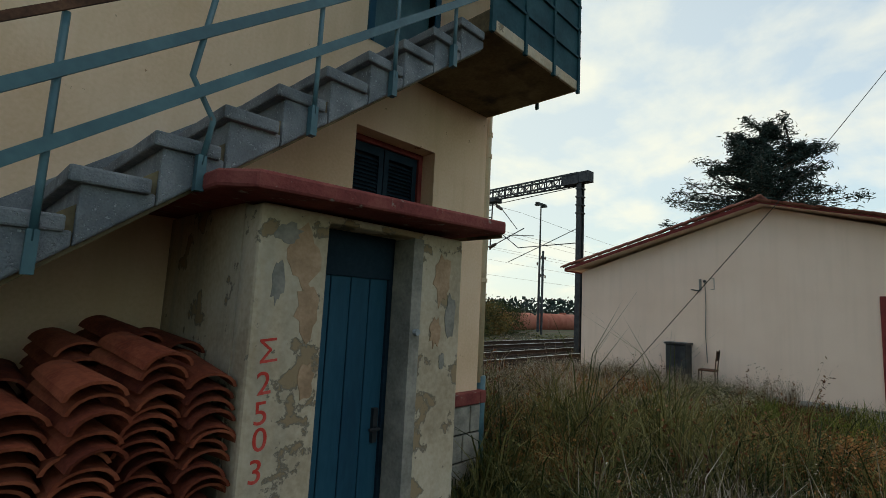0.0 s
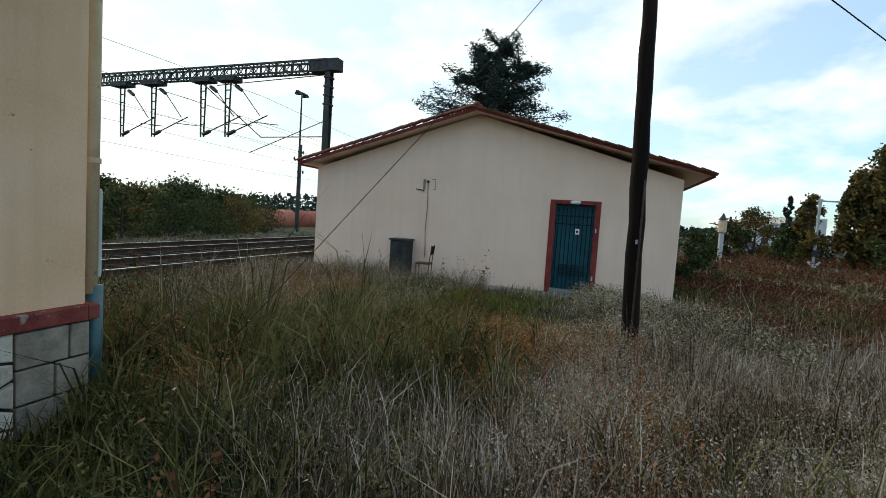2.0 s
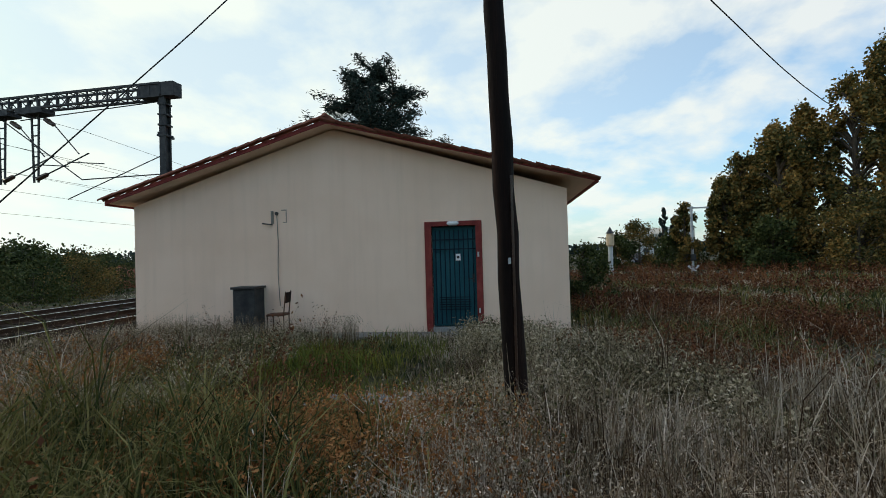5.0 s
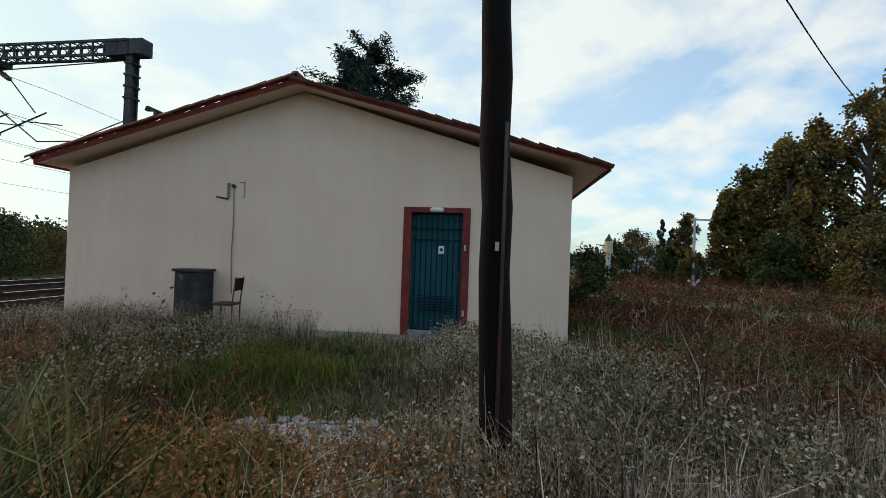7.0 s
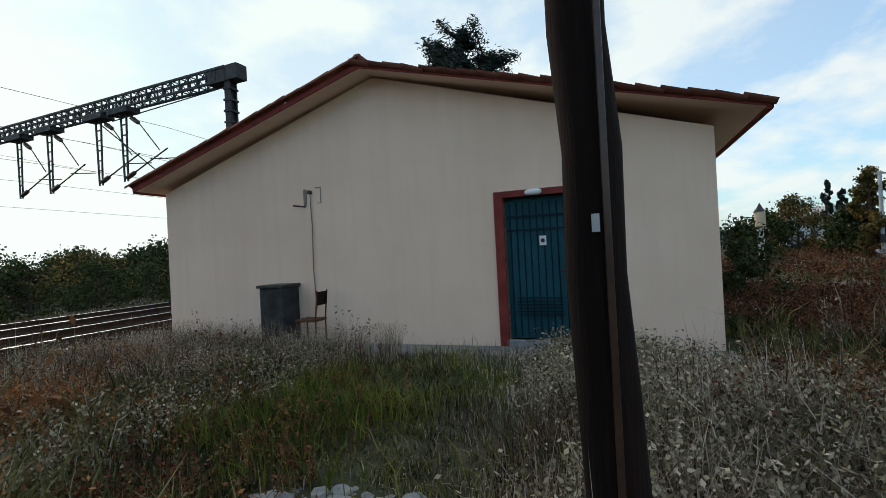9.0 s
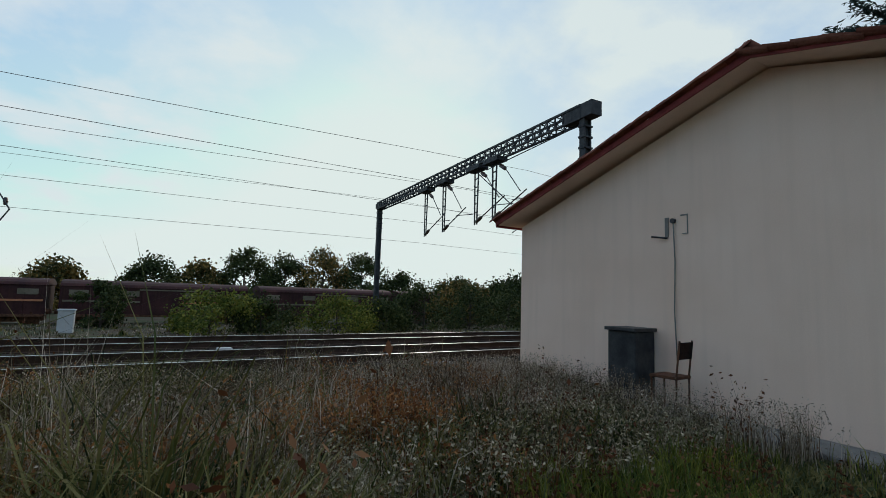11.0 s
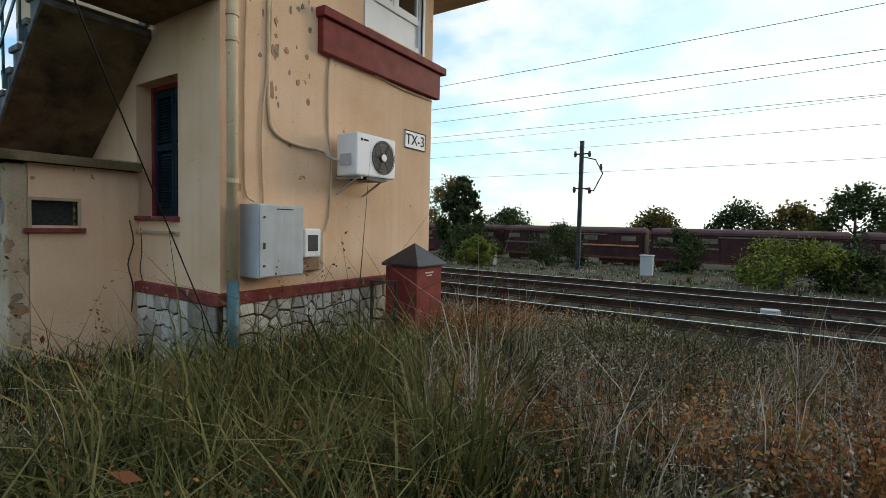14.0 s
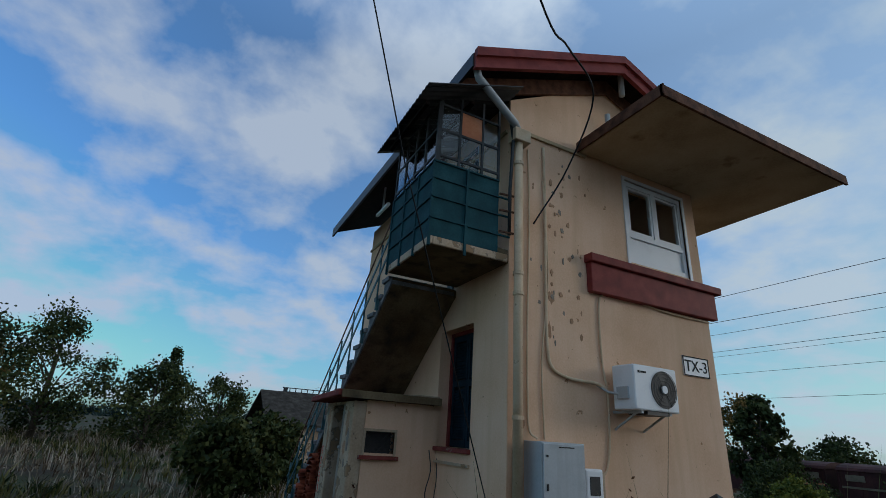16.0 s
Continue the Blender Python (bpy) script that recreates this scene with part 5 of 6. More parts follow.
part("lamp_arm", Mesh().bar((-3.5, -0.5, 5.65), (-3.5, -0.5, 6.10), 0.03), M_GREY, el)

# ---- railway ----
TRACKS = (5.3, 9.2)
road = thing("ballast_bed", "grey-brown ballast bed under the tracks", "ballast", kind="structure")
bl = Mesh()
for k in range(41):
    x = -160 + 8 * k
    for y in (4.3, 4.9, 11.4, 12.4):
        bl.v.append((x, y, float(ground_z(0, y)) + (0.03 if 4.6 < y < 12 else -0.10)))
for k in range(40):
    for j in range(3):
        b = 4 * k + j
        bl.f.append((b, b + 4, b + 5, b + 1))
part("bed", bl, M_BALLAST, road)
rail_profile = [(-0.065, 0), (0.065, 0), (0.065, 0.015), (0.012, 0.03), (0.012, 0.115), (0.035, 0.125), (0.035, 0.15), (-0.035, 0.15), (-0.035, 0.125), (-0.012, 0.115), (-0.012, 0.03), (-0.065, 0.015)]
sl_data = None
for y in TRACKS:
    tk = thing("railway_track", "rusty railway track with shining rail heads", "railway track", kind="structure", group="railway tracks")
    z0 = float(ground_z(0, y)) + 0.10
    for dy in (0.0, 1.505):
        part("rail", Mesh().prism([(-150, y + dy + a, z0 + b) for a, b in rail_profile], (310, 0, 0)), M_RAIL, tk)
        part("rail_head", Mesh().box(-150, 160, y + dy - 0.026, y + dy + 0.026, z0 + 0.1505, z0 + 0.154), M_RAILTOP, tk)
    for k in range(90):
        m = pose(-16 + 0.62 * k, y + 0.75, z0 - 0.07, 0, 0, random.uniform(-0.6, 0.6))
        if sl_data is None:
            ob = part("sleeper", Mesh().box(-0.12, 0.12, -1.25, 1.25, -0.08, 0.07), M_SLEEPER, tk, bevel=0.015, m=m)
            sl_data = ob.data
        else:
            ob = new("sleeper", sl_data)
            ob.parent, ob.matrix_basis = tk, m
for x, y in ((3.2, 4.5), (8.1, 4.55), (4.6, 8.5)):
    mk = thing("track_box", "small pale box beside the rails", "box", at=pose(x, y, float(ground_z(x, y)), 0, 0, 4), group="trackside boxes")
    part("box_body", Mesh().box(-0.16, 0.16, -0.10, 0.10, 0, 0.16), M_FARWALL, mk, bevel=0.02)
for x, y in ((-7.1, 19.3), (0.43, 19.5)):
    mk = thing("relay_cabinet", "pale grey lineside relay cabinet", "cabinet", at=pose(x, y, float(ground_z(x, y)), 0, 0, 0), group="relay cabinets")
    part("cabinet_body", Mesh().box(-0.25, 0.25, -0.2, 0.2, 0, 0.85), M_FARWALL, mk, bevel=0.02)
    part("cabinet_lid", Mesh().box(-0.28, 0.28, -0.23, 0.23, 0.85, 0.90), M_GREY, mk, bevel=0.01)

# ---- catenary portal ----


def portal_mast(parent, x, y, z0, z1, w):
    """A riveted H-section mast with cover plates."""
    me = Mesh()
    for s in (-1, 1):
        me.box(x + s * w / 2 - 0.03, x + s * w / 2 + 0.03, y - w * 0.4, y + w * 0.4, z0, z1)
    me.box(x - w / 2 + 0.03, x + w / 2 - 0.03, y - 0.03, y + 0.03, z0, z1)
    part("mast", me, M_DARKSTEEL, parent)
    for k in range(4):
        z = z1 - 0.7 - 0.35 * k
        part("mast_plate", Mesh().box(x - w / 2 - 0.06, x + w / 2 + 0.06, y - w * 0.4 - 0.03, y + w * 0.4 + 0.03, z, z + 0.06), M_DARKSTEEL, parent)


P1, P2, PZ = Vector((14.35, 6.55, 0)), Vector((15.95, 25.9, 0)), 7.55
portal = thing("catenary_portal", "dark steel lattice portal spanning the electrified tracks", "portal")
portal_mast(portal, P1.x, P1.y, -0.3, PZ, 0.26)
portal_mast(portal, P2.x, P2.y, -1.0, PZ, 0.26)
span = P2 - P1
side = span.normalized().cross(Vector((0, 0, 1)))
for s in (-0.2, 0.2):
    for z in (PZ - 0.42, PZ):
        part("beam_chord", Mesh().bar(P1 + side * s + Vector((0, 0, z)), P2 + side * s + Vector((0, 0, z)), 0.07), M_DARKSTEEL, portal)
web = Mesh()
nb = 48
for k in range(nb + 1):
    p = P1 + span * (k / nb)
    for s in (-0.2, 0.2):
        web.bar(p + side * s + Vector((0, 0, PZ - 0.42)), p + side * s + Vector((0, 0, PZ)), 0.045)
        if k < nb:
            q = P1 + span * ((k + 1) / nb)
            a, b = (PZ - 0.42, PZ) if k % 2 else (PZ, PZ - 0.42)
            web.bar(p + side * s + Vector((0, 0, a)), q + side * s + Vector((0, 0, b)), 0.025)
    for z in (PZ - 0.42, PZ):
        web.bar(p - side * 0.2 + Vector((0, 0, z)), p + side * 0.2 + Vector((0, 0, z)), 0.03)
part("beam_web", web, M_DARKSTEEL, portal)
for f0, f1 in ((-0.025, 0.04), (0.965, 1.015)):
    part("beam_end_box", Mesh().bar(P1 + span * f0 + Vector((0, 0, PZ - 0.2)), P1 + span * f1 + Vector((0, 0, PZ - 0.2)), 0.42, 0.46 if f0 < 0 else 0.3), M_DARKSTEEL, portal)
for f in (0.268, 0.342, 0.502, 0.612):
    p = P1 + span * f
    dr = Mesh()
    for s in (-0.16, 0.16):
        dr.bar(p + span.normalized() * s + Vector((0, 0, PZ - 0.4)), p + span.normalized() * s * 0.55 + Vector((0, 0, PZ - 3.0)), 0.05)
    for k in range(7):
        z = PZ - 0.6 - 0.37 * k
        dr.bar(p - span.normalized() * 0.13 + Vector((0, 0, z)), p + span.normalized() * 0.13 + Vector((0, 0, z)), 0.04)
    part("drop_post", dr, M_DARKSTEEL, portal)
    part("drop_clamp", Mesh().bar(p - span.normalized() * 0.55 + Vector((0, 0, PZ - 0.52)), p + span.normalized() * 0.55 + Vector((0, 0, PZ - 0.52)), 0.5, 0.18), M_DARKSTEEL, portal)
    foot = p + Vector((0, 0, PZ - 2.9))
    tip = p - span.normalized() * 2.2 + Vector((0, 0, PZ - 2.1))
    head = p - span.normalized() * 0.6 + Vector((0, 0, PZ - 1.1))
    part("cantilever", Mesh().tube([foot, tip], 0.025, 8).tube([head + Vector((0, 0, 0.3)), tip + span.normalized() * 0.4], 0.02, 8).tube([tip + span.normalized() * 0.9 + Vector((0, 0, -0.25)), tip - span.normalized() * 0.6 + Vector((0, 0, -0.4))], 0.018, 8), M_DARKSTEEL, portal)
    for c, w in ((foot + (tip - foot) * 0.12, tip - foot), (head + Vector((0, 0, 0.2)), head - tip)):
        w = w.normalized()
        ins = Mesh().tube([c - w * 0.26, c - w * 0.2, c, c + w * 0.2, c + w * 0.26], [0.03, 0.075, 0.085, 0.075, 0.03], 10)
        part("insulator", ins, M_INSUL, portal)
part("stay_rod", Mesh().tube([P1 + Vector((0.15, 0, 4.6)), P1 + span * 0.17 + Vector((0, 0, PZ - 3.0)), P1 + span * 0.34 + Vector((0, 0, PZ - 0.7))], 0.022, 8)
     .tube([P1 + Vector((0, 0.2, PZ - 0.55)), P1 + span * 0.3 + Vector((0, 0, PZ - 0.75))], 0.02, 8)
     .tube([P1 + Vector((0, 0.1, 5.2)), P1 + span * 0.2 + Vector((0, 0, 3.9))], 0.018, 8), M_DARKSTEEL, portal)


def catenary_pole(x, y, z0, h, arm):
    cp = thing("catenary_pole", "slim dark catenary mast with a cantilever arm", "pole", at=pose(x, y, z0, 0, 0, 0), group="catenary masts")
    part("mast", Mesh().box(-0.09, 0.09, -0.07, 0.07, 0, h), M_DARKSTEEL, cp, bevel=0.01)
    part("cantilever", Mesh().tube([(0.1, -0.05, h - 0.75), (0.75 * arm, -0.4, h - 0.95), (1.15 * arm, -0.6, h - 1.6), (0.7 * arm, -0.35, h - 2.35), (0.1, -0.05, h - 2.2)], 0.028, 8), M_DARKSTEEL, cp)
    for az in (h - 0.6, h - 2.2):
        part("cross_arm", Mesh().bar((-0.32, 0, az), (0.42, 0, az), 0.06), M_DARKSTEEL, cp)
    for px_, pz in ((-0.3, h - 0.6), (0.36, h - 0.62), (-0.3, h - 2.25), (0.42, h - 2.3), (0.9 * arm, h - 1.25)):
        part("insulator", Mesh().tube([(px_, 0, pz - 0.14), (px_, 0, pz), (px_, 0, pz + 0.14)], [0.05, 0.08, 0.05], 10), M_INSUL, cp)
    return cp


catenary_pole(-2.6, 19.5, float(ground_z(-2.6, 19.5)) - 0.05, 6.1, 1)
catenary_pole(33.0, 20.0, -0.6, 7.6, -1)
catenary_pole(-34.0, 18.5, -0.6, 6.5, 1)
# overhead wires along the tracks
for k, (y, z, sag) in enumerate(((9.9, 5.2, 0.0), (9.9, 6.35, 0.5), (13.9, 5.2, 0.0), (13.9, 6.3, 0.5), (17.2, 5.1, 0.2), (18.4, 4.2, 0.2), (21.5, 7.0, 0.5))):
    run = []
    for i in range(37):
        x = -80 + 5 * i
        f = ((x - 14) % 50) / 50
        run.append((x, y + 0.12 * math.sin(x * 0.06), z - sag * 4 * f * (1 - f)))
    cable("overhead_wire", run, 0.007, M_WIRE, "thin black overhead wire along the tracks")["group"] = "overhead wires"

# ---- wagons ----


def wagon(x0, x1, y, z0):
    wg = thing("freight_wagon", "derelict dark maroon covered freight wagon", "wagon", at=pose((x0 + x1) / 2, y, z0, 0, 0, random.uniform(-0.4, 0.4)), group="derelict wagons")
    hl = (x1 - x0) / 2 - 0.25
    part("wagon_body", Mesh().box(-hl, hl, -1.3, 1.3, 0.75, 2.35), M_WAGON, wg, bevel=0.03)
    rf = []
    for k in range(9):
        a = math.pi * k / 8
        rf.append((-hl - 0.05, -1.36 * math.cos(a), 2.352 + 0.36 * math.sin(a)))
    part("wagon_roof", Mesh().prism(rf, (2 * hl + 0.1, 0, 0)), M_WAGON, wg)
    part("sill_beam", Mesh().box(-hl, hl, -1.36, -1.302, 0.70, 0.84), M_RUSTSHADE, wg)
    for k in range(11):
        x = -hl + 2 * hl * k / 10
        part("side_rib", Mesh().box(x - 0.035, x + 0.035, -1.35, -1.302, 0.84, 2.32), M_WAGON, wg)
    part("sliding_door", Mesh().box(-0.95, 0.95, -1.40, -1.355, 0.82, 2.2), M_WAGON, wg, bevel=0.01)
    part("door_rail", Mesh().box(-1.1, 2.6, -1.42, -1.36, 2.2, 2.27), M_WAGONPALE, wg)
    for a in (-hl + 0.35, -1.95, 1.15, hl - 1.15):
        part("vent_panel", Mesh().box(a, a + 0.85, -1.37, -1.352, 1.85, 2.15), M_WAGONPALE, wg, "faded pale vent flap")
    for a, c in ((-hl + 0.1, -1.05), (1.05, hl - 0.1)):
        part("stripe", Mesh().box(a, c, -1.362, -1.353, 1.50, 1.60), M_ORANGE if a > 0 else M_WAGONPALE, wg)
    for x in (-hl + 1.4, hl - 1.4):
        for d in (-0.75, 0.75):
            part("wheel", Mesh().tube([(x + d, -0.85, 0.42), (x + d, -0.72, 0.42)], 0.42, 20), M_RUSTSHADE, wg)
        part("bogie", Mesh().box(x - 1.2, x + 1.2, -0.98, 0.98, 0.42, 0.70), M_RUSTSHADE, wg)
    for s in (-1, 1):
        part("buffer", Mesh().tube([(s * hl, -0.85, 0.95), (s * (hl + 0.22), -0.85, 0.95)], 0.14, 12), M_RUSTSHADE, wg)


for k, x in enumerate((-30.9, -21.0, -11.1, -1.2, 8.9, 18.9)):
    wagon(x, x + 9.8, 30.0, -1.02)
for k, x in enumerate((36.0, 50.0)):
    tw_ = thing("tank_wagon", "brick-red railway tank wagon beyond the tracks", "wagon", at=pose(x + 6, 31, -1.9, 0, 0, 0), group="tank wagons")
    part("tank", Mesh().tube([(-6, 0, 2.0), (-5.7, 0, 2.0), (5.7, 0, 2.0), (6, 0, 2.0)], [0.7, 1.2, 1.2, 0.7], 24), M_TANK, tw_, smooth=True)
    part("underframe", Mesh().box(-6.3, 6.3, -1.1, 1.1, 0.62, 0.86), M_RUSTSHADE, tw_)
    part("dome", Mesh().tube([(0, 0, 3.1), (0, 0, 3.4)], 0.45, 16), M_TANK, tw_)
    for d in (-4.6, -3.2, 3.2, 4.6):
        part("wheel", Mesh().tube([(d, -0.85, 0.44), (d, -0.72, 0.44)], 0.44, 18), M_RUSTSHADE, tw_)
# floodlight mast far behind the portal
fl = thing("floodlight_mast", "tall thin floodlight mast in the yard", "lamp", at=pose(40.3, 25, -1.0, 0, 0, 0))
part("mast", Mesh().tube([(0, 0, 0), (0, 0, 14.3)], [0.16, 0.07], 10), M_DARKSTEEL, fl)
part("lamp_head", Mesh().box(-0.9, 0.9, -0.15, 0.15, 14.2, 14.35).box(-0.8, -0.4, -0.3, 0.3, 14.0, 14.2).box(0.4, 0.8, -0.3, 0.3, 14.0, 14.2), M_DARKSTEEL, fl)

# ---- level crossing side, beyond the pole ----
lt = thing("siren_post", "grey post with a round lamp head by the crossing", "post", at=pose(30, -11.7, -0.45, 0, 0, 0))
part("post", Mesh().tube([(0, 0, 0), (0, 0, 2.3)], 0.14, 12), M_GREY, lt)
part("lamp_head", Mesh().tube([(0, 0, 2.25), (0, 0, 2.35), (0, 0, 3.0), (0, 0, 3.08)], [0.12, 0.24, 0.24, 0.18], 14), M_PIPE, lt)
part("lamp_cap", Mesh().tube([(0, 0, 3.08), (0, 0, 3.25), (0, 0, 3.5)], [0.27, 0.14, 0.02], 14), M_DARKSTEEL, lt)
part("side_arm", Mesh().bar((0, 0.02, 2.75), (0, 0.75, 2.85), 0.05), M_DARKSTEEL, lt)
xp = thing("crossing_post", "thin signal post with a crossed warning sign", "post", at=pose(30, -16.6, -0.55, 0, 0, 0))
part("post", Mesh().tube([(0, 0, 0), (0, 0, 4.7)], 0.08, 10), M_GREY, xp)
part("cross_arm", Mesh().bar((0, 0.2, 4.6), (0, -1.0, 4.6), 0.09), M_GREY, xp)
for s in (-1, 1):
    part("warning_board", Mesh().bar((-0.1 + 0.012 * s, -0.32 * s, 0.55), (-0.1 + 0.012 * s, 0.32 * s, 1.05), 0.02, 0.13), M_WHITE, xp)
part("signal_box", Mesh().box(-0.16, -0.06, -0.16, 0.16, 1.35, 1.75), M_BLACK, xp, bevel=0.02)


def car(x, y, z, turn, mat, label):
    c = thing("parked_car", label, "car", at=pose(x, y, z, 0, 0, turn), group="parked cars")
    prof = [(-2.0, 0.35), (2.0, 0.35), (2.05, 0.7), (1.2, 0.88), (0.6, 1.38), (-1.2, 1.42), (-1.95, 0.92)]
    part("body", Mesh().prism([(a, -0.8, b) for a, b in prof], (0, 1.6, 0)), mat, c, bevel=0.08)
    part("windscreen", Mesh().prism([(1.16, -0.7, 0.92), (0.66, -0.62, 1.33), (0.66, 0.62, 1.33), (1.16, 0.7, 0.92)], (0.03, 0, 0.02)), M_BLACK, c)
    for s in (-0.815, 0.805):
        part("side_window", Mesh().box(-1.3, 0.55, s, s + 0.01, 0.95, 1.30), M_BLACK, c)
    for a in (-1.25, 1.3):
        for s in (-0.82, 0.62):
            part("wheel", Mesh().tube([(a, s, 0.32), (a, s + 0.2, 0.32)], 0.32, 18), M_BLACK, c)
    for s in (-0.6, 0.45):
        part("headlight", Mesh().box(2.02, 2.06, s, s + 0.18, 0.62, 0.74), M_WHITE, c)
    return c


car(44, -15.4, -0.02, 200, M_GREY, "silver grey car parked beyond the crossing")
car(46, -17.6, -0.02, 170, M_CARBLUE, "dark blue car parked beyond the crossing")
fb = thing("far_block", "pale flat-roofed block far beyond the trees", "building", at=pose(110, -40, 0, 0, 0, 8))
part("wall", Mesh().box(-8, 8, -6, 6, -2, 4.6).box(-8, 0, -6, 0, 4.6, 6.0), M_FARWALL, fb)
for k in range(5):
    for j in range(2):
        part("window", Mesh().box(-8.06, -8.0, -5 + 2.2 * k, -3.8 + 2.2 * k, 0.6 + 2.2 * j, 1.7 + 2.2 * j), M_BLACK, fb)
# neighbouring shed behind the staircase
ns = thing("neighbour_shed", "grey-roofed shed behind the tower", "shed", at=pose(-15.6, 2.6, -0.28, 0, 0, 92))
part("wall", Mesh().box(-3, 1.2, -1.8, 2.8, -0.2, 2.1).prism([(1.0, -1.8, 2.1), (1.0, 2.8, 2.1), (1.0, 0.0, 3.0)], (0.2, 0, 0)), M_SHED, ns)
for ye, ze in ((-2.1, 2.0), (3.2, 1.9)):
    part("roof_slope", Mesh().prism([(-3.2, 0.0, 3.15), (-3.2, ye, ze), (-3.2, ye, ze + 0.07), (-3.2, 0.0, 3.22)], (4.6, 0, 0)), M_SLEEPER, ns)
farp = thing("far_portal", "distant grey lattice portal behind the shed", "portal", at=pose(-64, 15.4, -1.0, 0, 0, 0))
part("mast_leg", Mesh().box(-0.2, 0.2, -7.2, -6.8, -0.5, 7.4), M_DARKSTEEL, farp)
part("mast_leg", Mesh().box(-0.2, 0.2, 10.8, 11.2, -1, 7.4), M_DARKSTEEL, farp)
fw = Mesh().box(-0.08, 0.08, -7.4, 11.2, 7.35, 7.45).box(-0.08, 0.08, -7.4, 11.2, 6.85, 6.95)
for k in range(24):
    fw.box(-0.06, 0.06, -7.3 + 0.78 * k, -7.2 + 0.78 * k, 6.95, 7.35)
part("beam", fw, M_DARKSTEEL, farp)

# ---- plants ----


def fast_mesh(name, verts, tris, mat, parent=None, label=""):
    data = bpy.data.meshes.new(name)
    data.vertices.add(len(verts))
    data.vertices.foreach_set("co", np.ascontiguousarray(verts, np.float32).ravel())
    data.loops.add(len(tris) * 3)
    data.loops.foreach_set("vertex_index", np.ascontiguousarray(tris, np.int32).ravel())
    data.polygons.add(len(tris))
    data.polygons.foreach_set("loop_start", np.arange(0, len(tris) * 3, 3, dtype=np.int32))
    data.update(calc_edges=True)
    data.materials.append(mat)
    ob = new(name, data)
    if parent:
        ob.parent = parent
    if label:
        tagged(ob, label)
    return ob


def leaves(rs, centres, size, long=1.5, flat=0.0):
    """One small pointed leaf (two triangles) at each centre."""
    n = len(centres)
    d = rs.normal(size=(n, 3))
    d[:, 2] *= 1 - flat
    d /= np.linalg.norm(d, axis=1, keepdims=True)
    e = np.cross(d, rs.normal(size=(n, 3)))
    e /= np.linalg.norm(e, axis=1, keepdims=True)
    s = size * rs.uniform(0.6, 1.3, (n, 1))
    v = np.stack([centres - d * s * long / 2, centres + e * s / 2, centres + d * s * long / 2, centres - e * s / 2], 1).reshape(-1, 3)
    b = 4 * np.arange(n)[:, None]
    t = np.concatenate([b + [0, 1, 2], b + [0, 2, 3]], 1).reshape(-1, 3)
    return v, t


def blades(rs, x, y, h, wide, lean, turn=None):
    """Grass blades of two joints, bent over by lean."""
    n = len(x)
    z = ground_z(x, y) - 0.02
    a = rs.uniform(0, 2 * np.pi, n)
    b = rs.uniform(0, 2 * np.pi, n) if turn is None else turn + rs.normal(0, 0.7, n)
    p = np.stack([x, y, z], 1)
    sd = np.stack([np.cos(a), np.sin(a), 0 * a], 1) * (wide / 2)[:, None]
    ln = np.stack([np.cos(b), np.sin(b), 0 * b], 1) * lean[:, None]
    up = np.stack([0 * h, 0 * h, h], 1)
    m = p + up * 0.55 + ln * 0.25
    tip = p + up * (1 - 0.25 * np.minimum(1, lean / h))[:, None] + ln
    v = np.stack([p - sd, p + sd, m - sd * 0.8, m + sd * 0.8, tip], 1).reshape(-1, 3)
    k = 5 * np.arange(n)[:, None]
    t = np.concatenate([k + [0, 1, 3], k + [0, 3, 2], k + [2, 3, 4]], 1).reshape(-1, 3)
    return v, t, tip


def join(parts):
    vs, ts, o = [], [], 0
    for v, t in parts:
        vs.append(v)
        ts.append(t + o)
        o += len(v)
    return np.concatenate(vs), np.concatenate(ts)


def patches(x, y, f, ph):
    return 0.5 + 0.25 * np.sin(f * x + ph) * np.cos(f * 0.8 * y - ph) + 0.25 * np.sin(f * 0.53 * x - 0.7 * f * y + 2 * ph)


def open_ground(x, y):
    """True where plants can stand."""
    ok = ~((x > TX0 - 0.1) & (x < TX1 + 0.12) & (y > -0.08) & (y < TY1 + 0.1))
    ok &= ~((x > -3.0) & (x < -1.6) & (y > -1.22) & (y < 0))
    ok &= ~((x > -4.6) & (x < -3.0) & (y > -1.15) & (y < 0))
    ok &= ~((x > -2.9) & (x < -1.52) & (y > -1.52) & (y < 0))
    wall = 9.27 + 0.03 * (y + 2.79)
    ok &= ~((x > wall - 0.02) & (x < wall + 8.7) & (y > -5.75) & (y < 3.95))
    ok &= ~((x > wall - 0.62) & (x < wall) & (y > -5.8) & (y < 1.6) & (np.sin(37 * x + 11 * y) < 0.93))
    ok &= ~((x > 0.28) & (x < 0.82) & (y > 2.04) & (y < 2.64))
    ok &= ~((np.hypot((x - 4.58) / 0.50, (y + 2.72) / 0.82) < 1 + 0.12 * np.sin(9 * x + 7 * y)) & (np.sin(53 * x + 29 * y) < 0.93))
    return ok & ((y < 4.5) | (y > 11.8) | (np.sin(41 * x + 17 * y) > 0.75))


